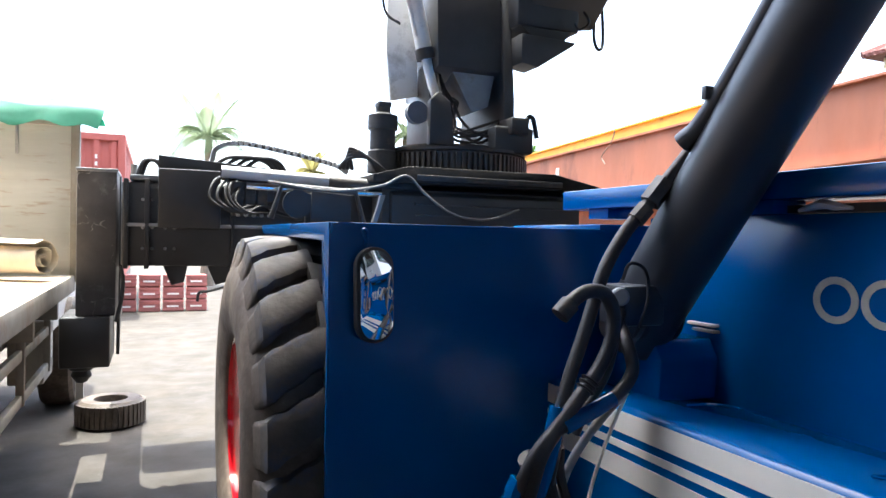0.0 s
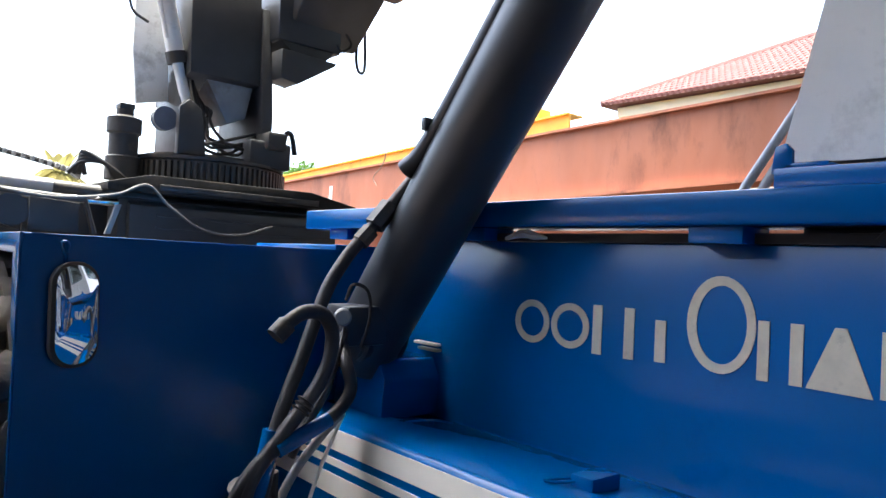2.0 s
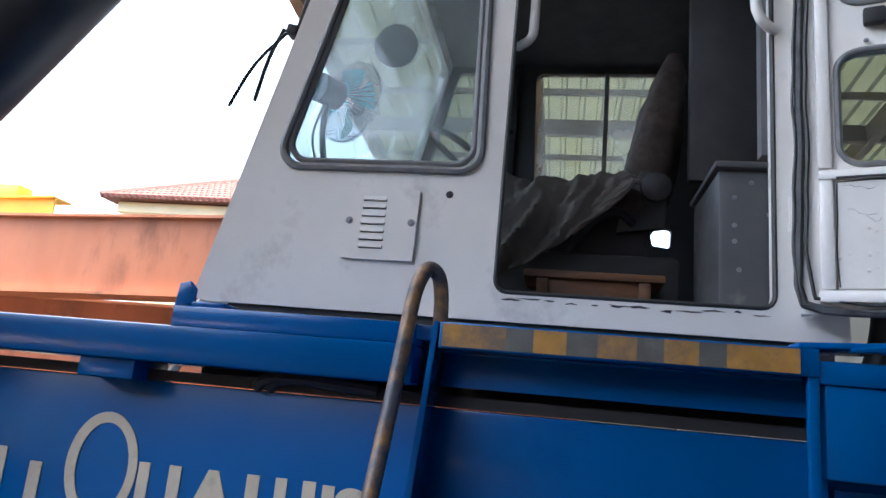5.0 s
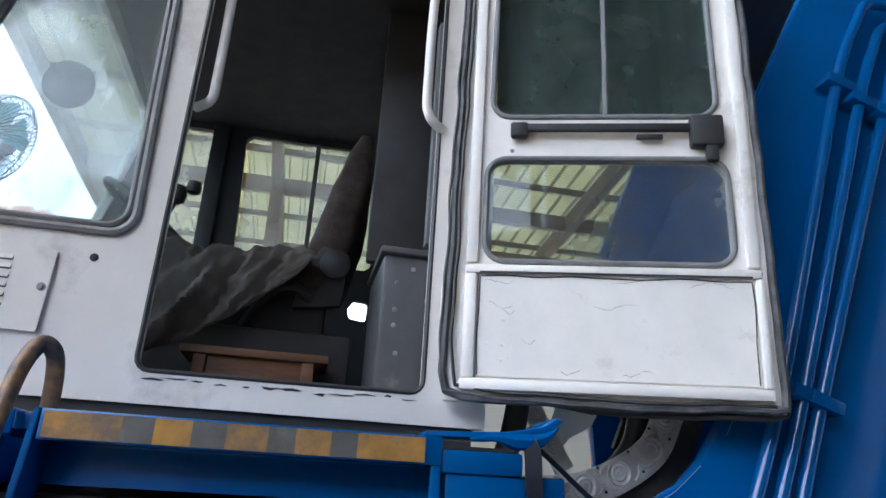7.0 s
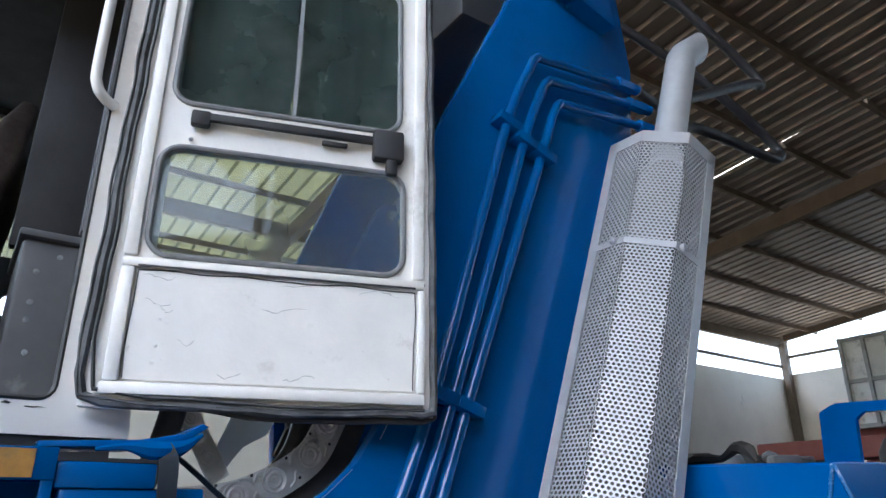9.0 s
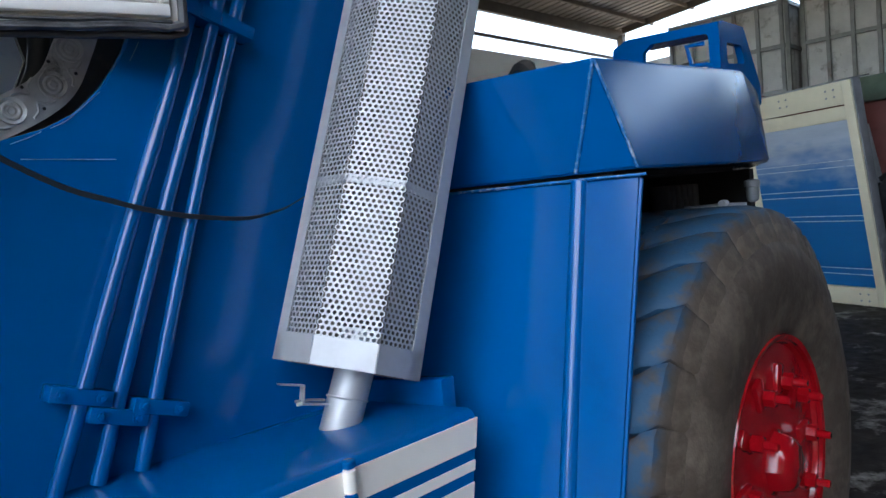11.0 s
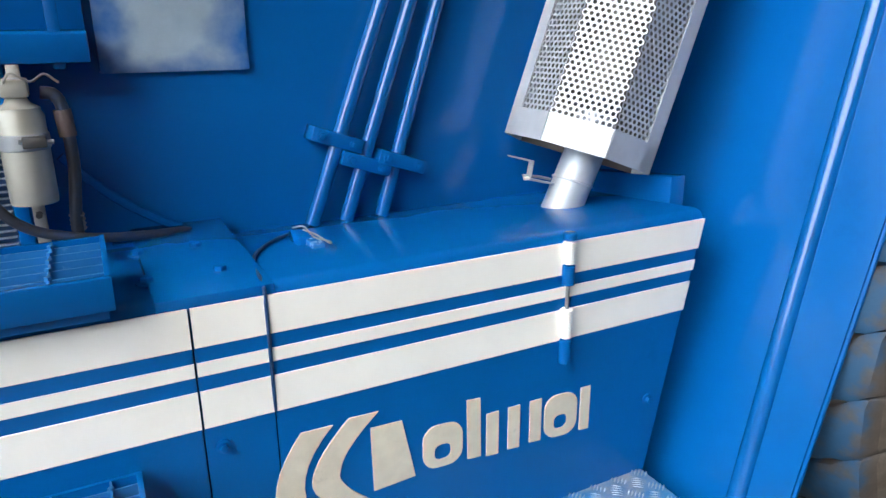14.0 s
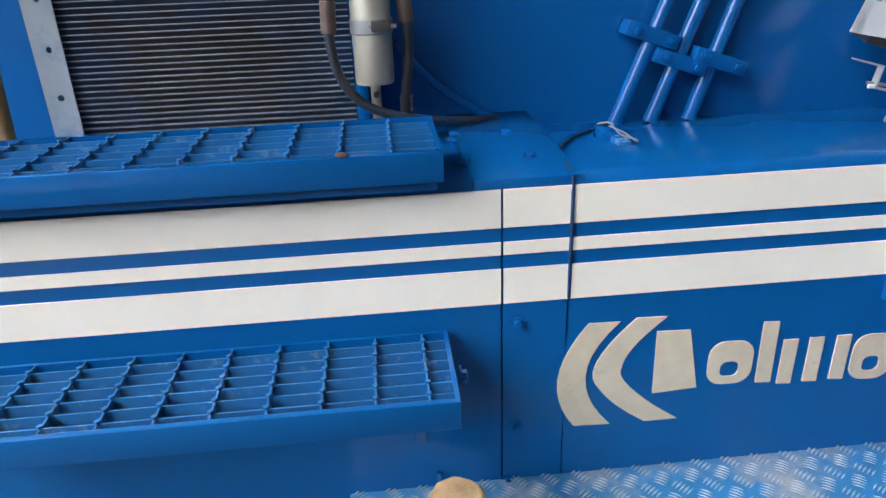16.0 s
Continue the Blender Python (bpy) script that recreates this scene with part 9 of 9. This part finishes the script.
scrap("scrap_pile", 1.2, -12.8, 0.602, 0.8, 23, SCRAP_DARK, "greasy gear cases piled on the rack")
ARCHED = thing("arched_cover", (1.1, -12.6, 1.55), "rusty arched steel cover leaning on the rack", "cover")
part("arch", prism([(0.7 + 0.0, 1.56)] + [(1.15 - 0.45 * math.cos(math.pi * k / 12), 1.56 + 0.50 * math.sin(math.pi * k / 12)) for k in range(13)], "y", -12.55, -12.5, 0.004), RUST_FRAME, ARCHED)
GF = thing("steel_frame", (2.2, -10.6, 0.0), "old green and red steel frame with plates beside the tyre", "frame")
part("top_beam", box(2.14, 2.60, -10.70, -10.50, 2.40, 2.70, 0.01), OLD_GREEN, GF)
part("red_plate", box(2.28, 2.56, -10.62, -10.58, 0.9, 2.396, 0.006), SHELF_RED, GF)
part("green_plate", box(1.99, 2.26, -10.66, -10.63, 0.9, 2.32, 0.006), OLD_GREEN, GF)
part("leaning_bar", beam((2.03, -10.45, 2.17), (1.77, -10.35, 1.46), 0.07, 0.05), RUST_FRAME, GF, smooth=False)
part("leaning_bar", beam((2.52, -10.45, 2.12), (2.37, -10.35, 1.40), 0.07, 0.05), GREY_STEEL, GF, smooth=False)
for x in (2.02, 2.50):
    part("frame_leg", beam((x, -10.78, 0), (x, -10.78, 2.40), 0.09, 0.09), SHELF_RED if x > 2.3 else RUST_FRAME, GF, smooth=False)
part("cross_bar", beam((1.95, -10.78, 0.88), (2.6, -10.78, 0.88), 0.08, 0.08), RUST_FRAME, GF, smooth=False)
part("bracket", box(2.05, 2.5, -10.76, -10.60, 0.84, 0.898, 0.004), RUST_FRAME, GF)

# gas bottle on its trolley
GT = thing("gas_bottle_trolley", (1.0, -7.9, 0.0), "teal gas bottle strapped on a rusty trolley with coiled hose", "trolley")
g0, g1 = Vector((1.33, -8.39, 0.99)), Vector((0.72, -7.49, 0.29))
part("gas_bottle", tube([g0, g0.lerp(g1, 0.06), g0.lerp(g1, 0.12), g1.lerp(g0, 0.04), g1], [0.03, 0.11, 0.14, 0.14, 0.11], 24), TEAL_CYL, GT)
for a, b, c, r_ in ((0.06, -0.04, 0.07, 0.020), (0.02, -0.05, 0.095, 0.024), (-0.03, -0.04, 0.06, 0.022), (0.035, -0.02, 0.03, 0.018), (-0.07, -0.03, 0.03, 0.012)):
    part("valve_knob", lathe([(r_ * 0.5, -r_), (r_, -r_ * 0.5), (r_, r_ * 0.5), (r_ * 0.5, r_)], 10, Matrix.Translation(g0 + Vector((a, b, c)))), CREAM_PAINT, GT)
for dx in (-0.16, 0.16):
    part("side_rail", beam(g0 + Vector((dx, dx * 0.6, -0.16)), g1 + Vector((dx, dx * 0.6, -0.16)), 0.022, 0.022), RUST_FRAME, GT, smooth=False)
    part("trolley_leg", beam(g1 + Vector((dx, dx * 0.6, -0.16)), (g1.x + dx, g1.y + dx * 0.6, 0.0), 0.022, 0.022), SCRAP_DARK, GT, smooth=False)
    part("trolley_leg", beam(g0 + Vector((dx, dx * 0.6, -0.16)), (g0.x + dx, g0.y + dx * 0.6, 0.0), 0.022, 0.022), SCRAP_DARK, GT, smooth=False)
for f in (0.1, 0.35, 0.6, 0.85, 1.0):
    q = g0.lerp(g1, f)
    part("cross_rail", beam(q + Vector((-0.16, -0.1, -0.16)), q + Vector((0.16, 0.1, -0.16)), 0.03, 0.03), RUST_FRAME, GT, smooth=False)
for k in range(3):
    q = g0.lerp(g1, 0.25 + 0.25 * k)
    loop = [q + Vector((0.16 * math.cos(t), 0.10 * math.cos(t), 0.15 * math.sin(t))) for t in [j * math.pi / 8 for j in range(17)]]
    part("hose_coil", tube(loop, 0.016, 8), HOSE, GT)
part("base_tray", box(0.50, 0.95, -7.62, -7.30, 0.06, 0.10, 0.006), RUST_FRAME, GT)

# machine and containers beyond the hood
for x0, x1, y1, z1 in ((6.4, 9.5, -20.0, 6.12), (3.2, 6.1, -20.3, 6.1)):
    gc_ = container("grey_container", x0, x1, -23.2, y1, 3.75, z1, PALE_CONT, "stained pale grey container raised on a steel stand")
    for k in range(6):
        xk = x0 + 0.06 + (x1 - x0 - 0.12) * k / 5
        part("side_post", box(xk - 0.045, xk + 0.045, y1, y1 + 0.09, 3.75, z1, 0.006), CONT_RAIL, gc_, smooth=False)
    for k in range(4):
        yk = y1 - 0.06 - (y1 + 23.14) * k / 3
        part("end_post", box(x0 - 0.09, x0, yk - 0.045, yk + 0.045, 3.75, z1, 0.006), CONT_RAIL, gc_, smooth=False)
    for z in (3.80, 4.95, z1 - 0.05):
        part("side_rail", box(x0, x1, y1, y1 + 0.07, z - 0.05, z + 0.05, 0.006), CONT_RAIL, gc_, smooth=False)
        part("end_rail", box(x0 - 0.07, x0, -23.2, y1, z - 0.05, z + 0.05, 0.006), CONT_RAIL, gc_, smooth=False)
CS = thing("container_stand", (6.4, -21.6, 0), "dark red steel stand carrying two containers", "stand")
for y in (-20.4, -22.9):
    part("stand_beam", box(3.0, 9.7, y - 0.15, y + 0.15, 3.4, 3.748, 0.01), SHELF_RED, CS)
    for x in (3.3, 6.2, 9.4):
        part("stand_leg", box(x - 0.12, x + 0.12, y - 0.12, y + 0.12, 0, 3.4, 0.01), SHELF_RED, CS)
RB = thing("red_machine_beam", (5.0, -10.9, 0.0), "red painted steel beam resting on dark trestles", "beam")
part("beam_body", box(3.75, 6.6, -11.2, -10.7, 2.42, 2.70, 0.02), SHELF_RED, RB)
for x in (3.95, 6.3):
    part("trestle", box(x, x + 0.16, -11.1, -10.8, 0.0, 2.42), SCRAP_DARK, RB)
BN = thing("work_bench", (4.4, -6.2, 0.0), "dark work bench loaded with oily parts", "bench")
part("bench_top", box(3.55, 5.4, -6.6, -5.8, 2.0, 2.08, 0.01), SCRAP_DARK, BN)
for x in (3.65, 5.2):
    for y in (-6.5, -5.95):
        part("bench_leg", box(x, x + 0.1, y, y + 0.1, 0, 2.0), SCRAP_DARK, BN)
scrap("oily_parts", 4.6, -6.2, 2.082, 0.6, 31, SCRAP_DARK, "oily machine parts heaped on the bench")
scrap("oily_parts", 3.9, -6.2, 2.082, 0.4, 32, GREY_BOX, "grey machine parts heaped on the bench")

# grey handrails of the steps on the machine's far side
for x, y0_, z0_, y1_, z1_ in ((3.30, 1.435, 2.037, 1.152, 2.467), (3.30, 1.35, 2.033, 1.10, 2.44)):
    rs("far_handrail", tube([(x, y0_ + 0.18, z0_ - 0.35), (x, y0_, z0_), (x, y1_, z1_), (x, y1_ - 0.10, z1_ + 0.16)], 0.022, 10), GREY_STEEL)
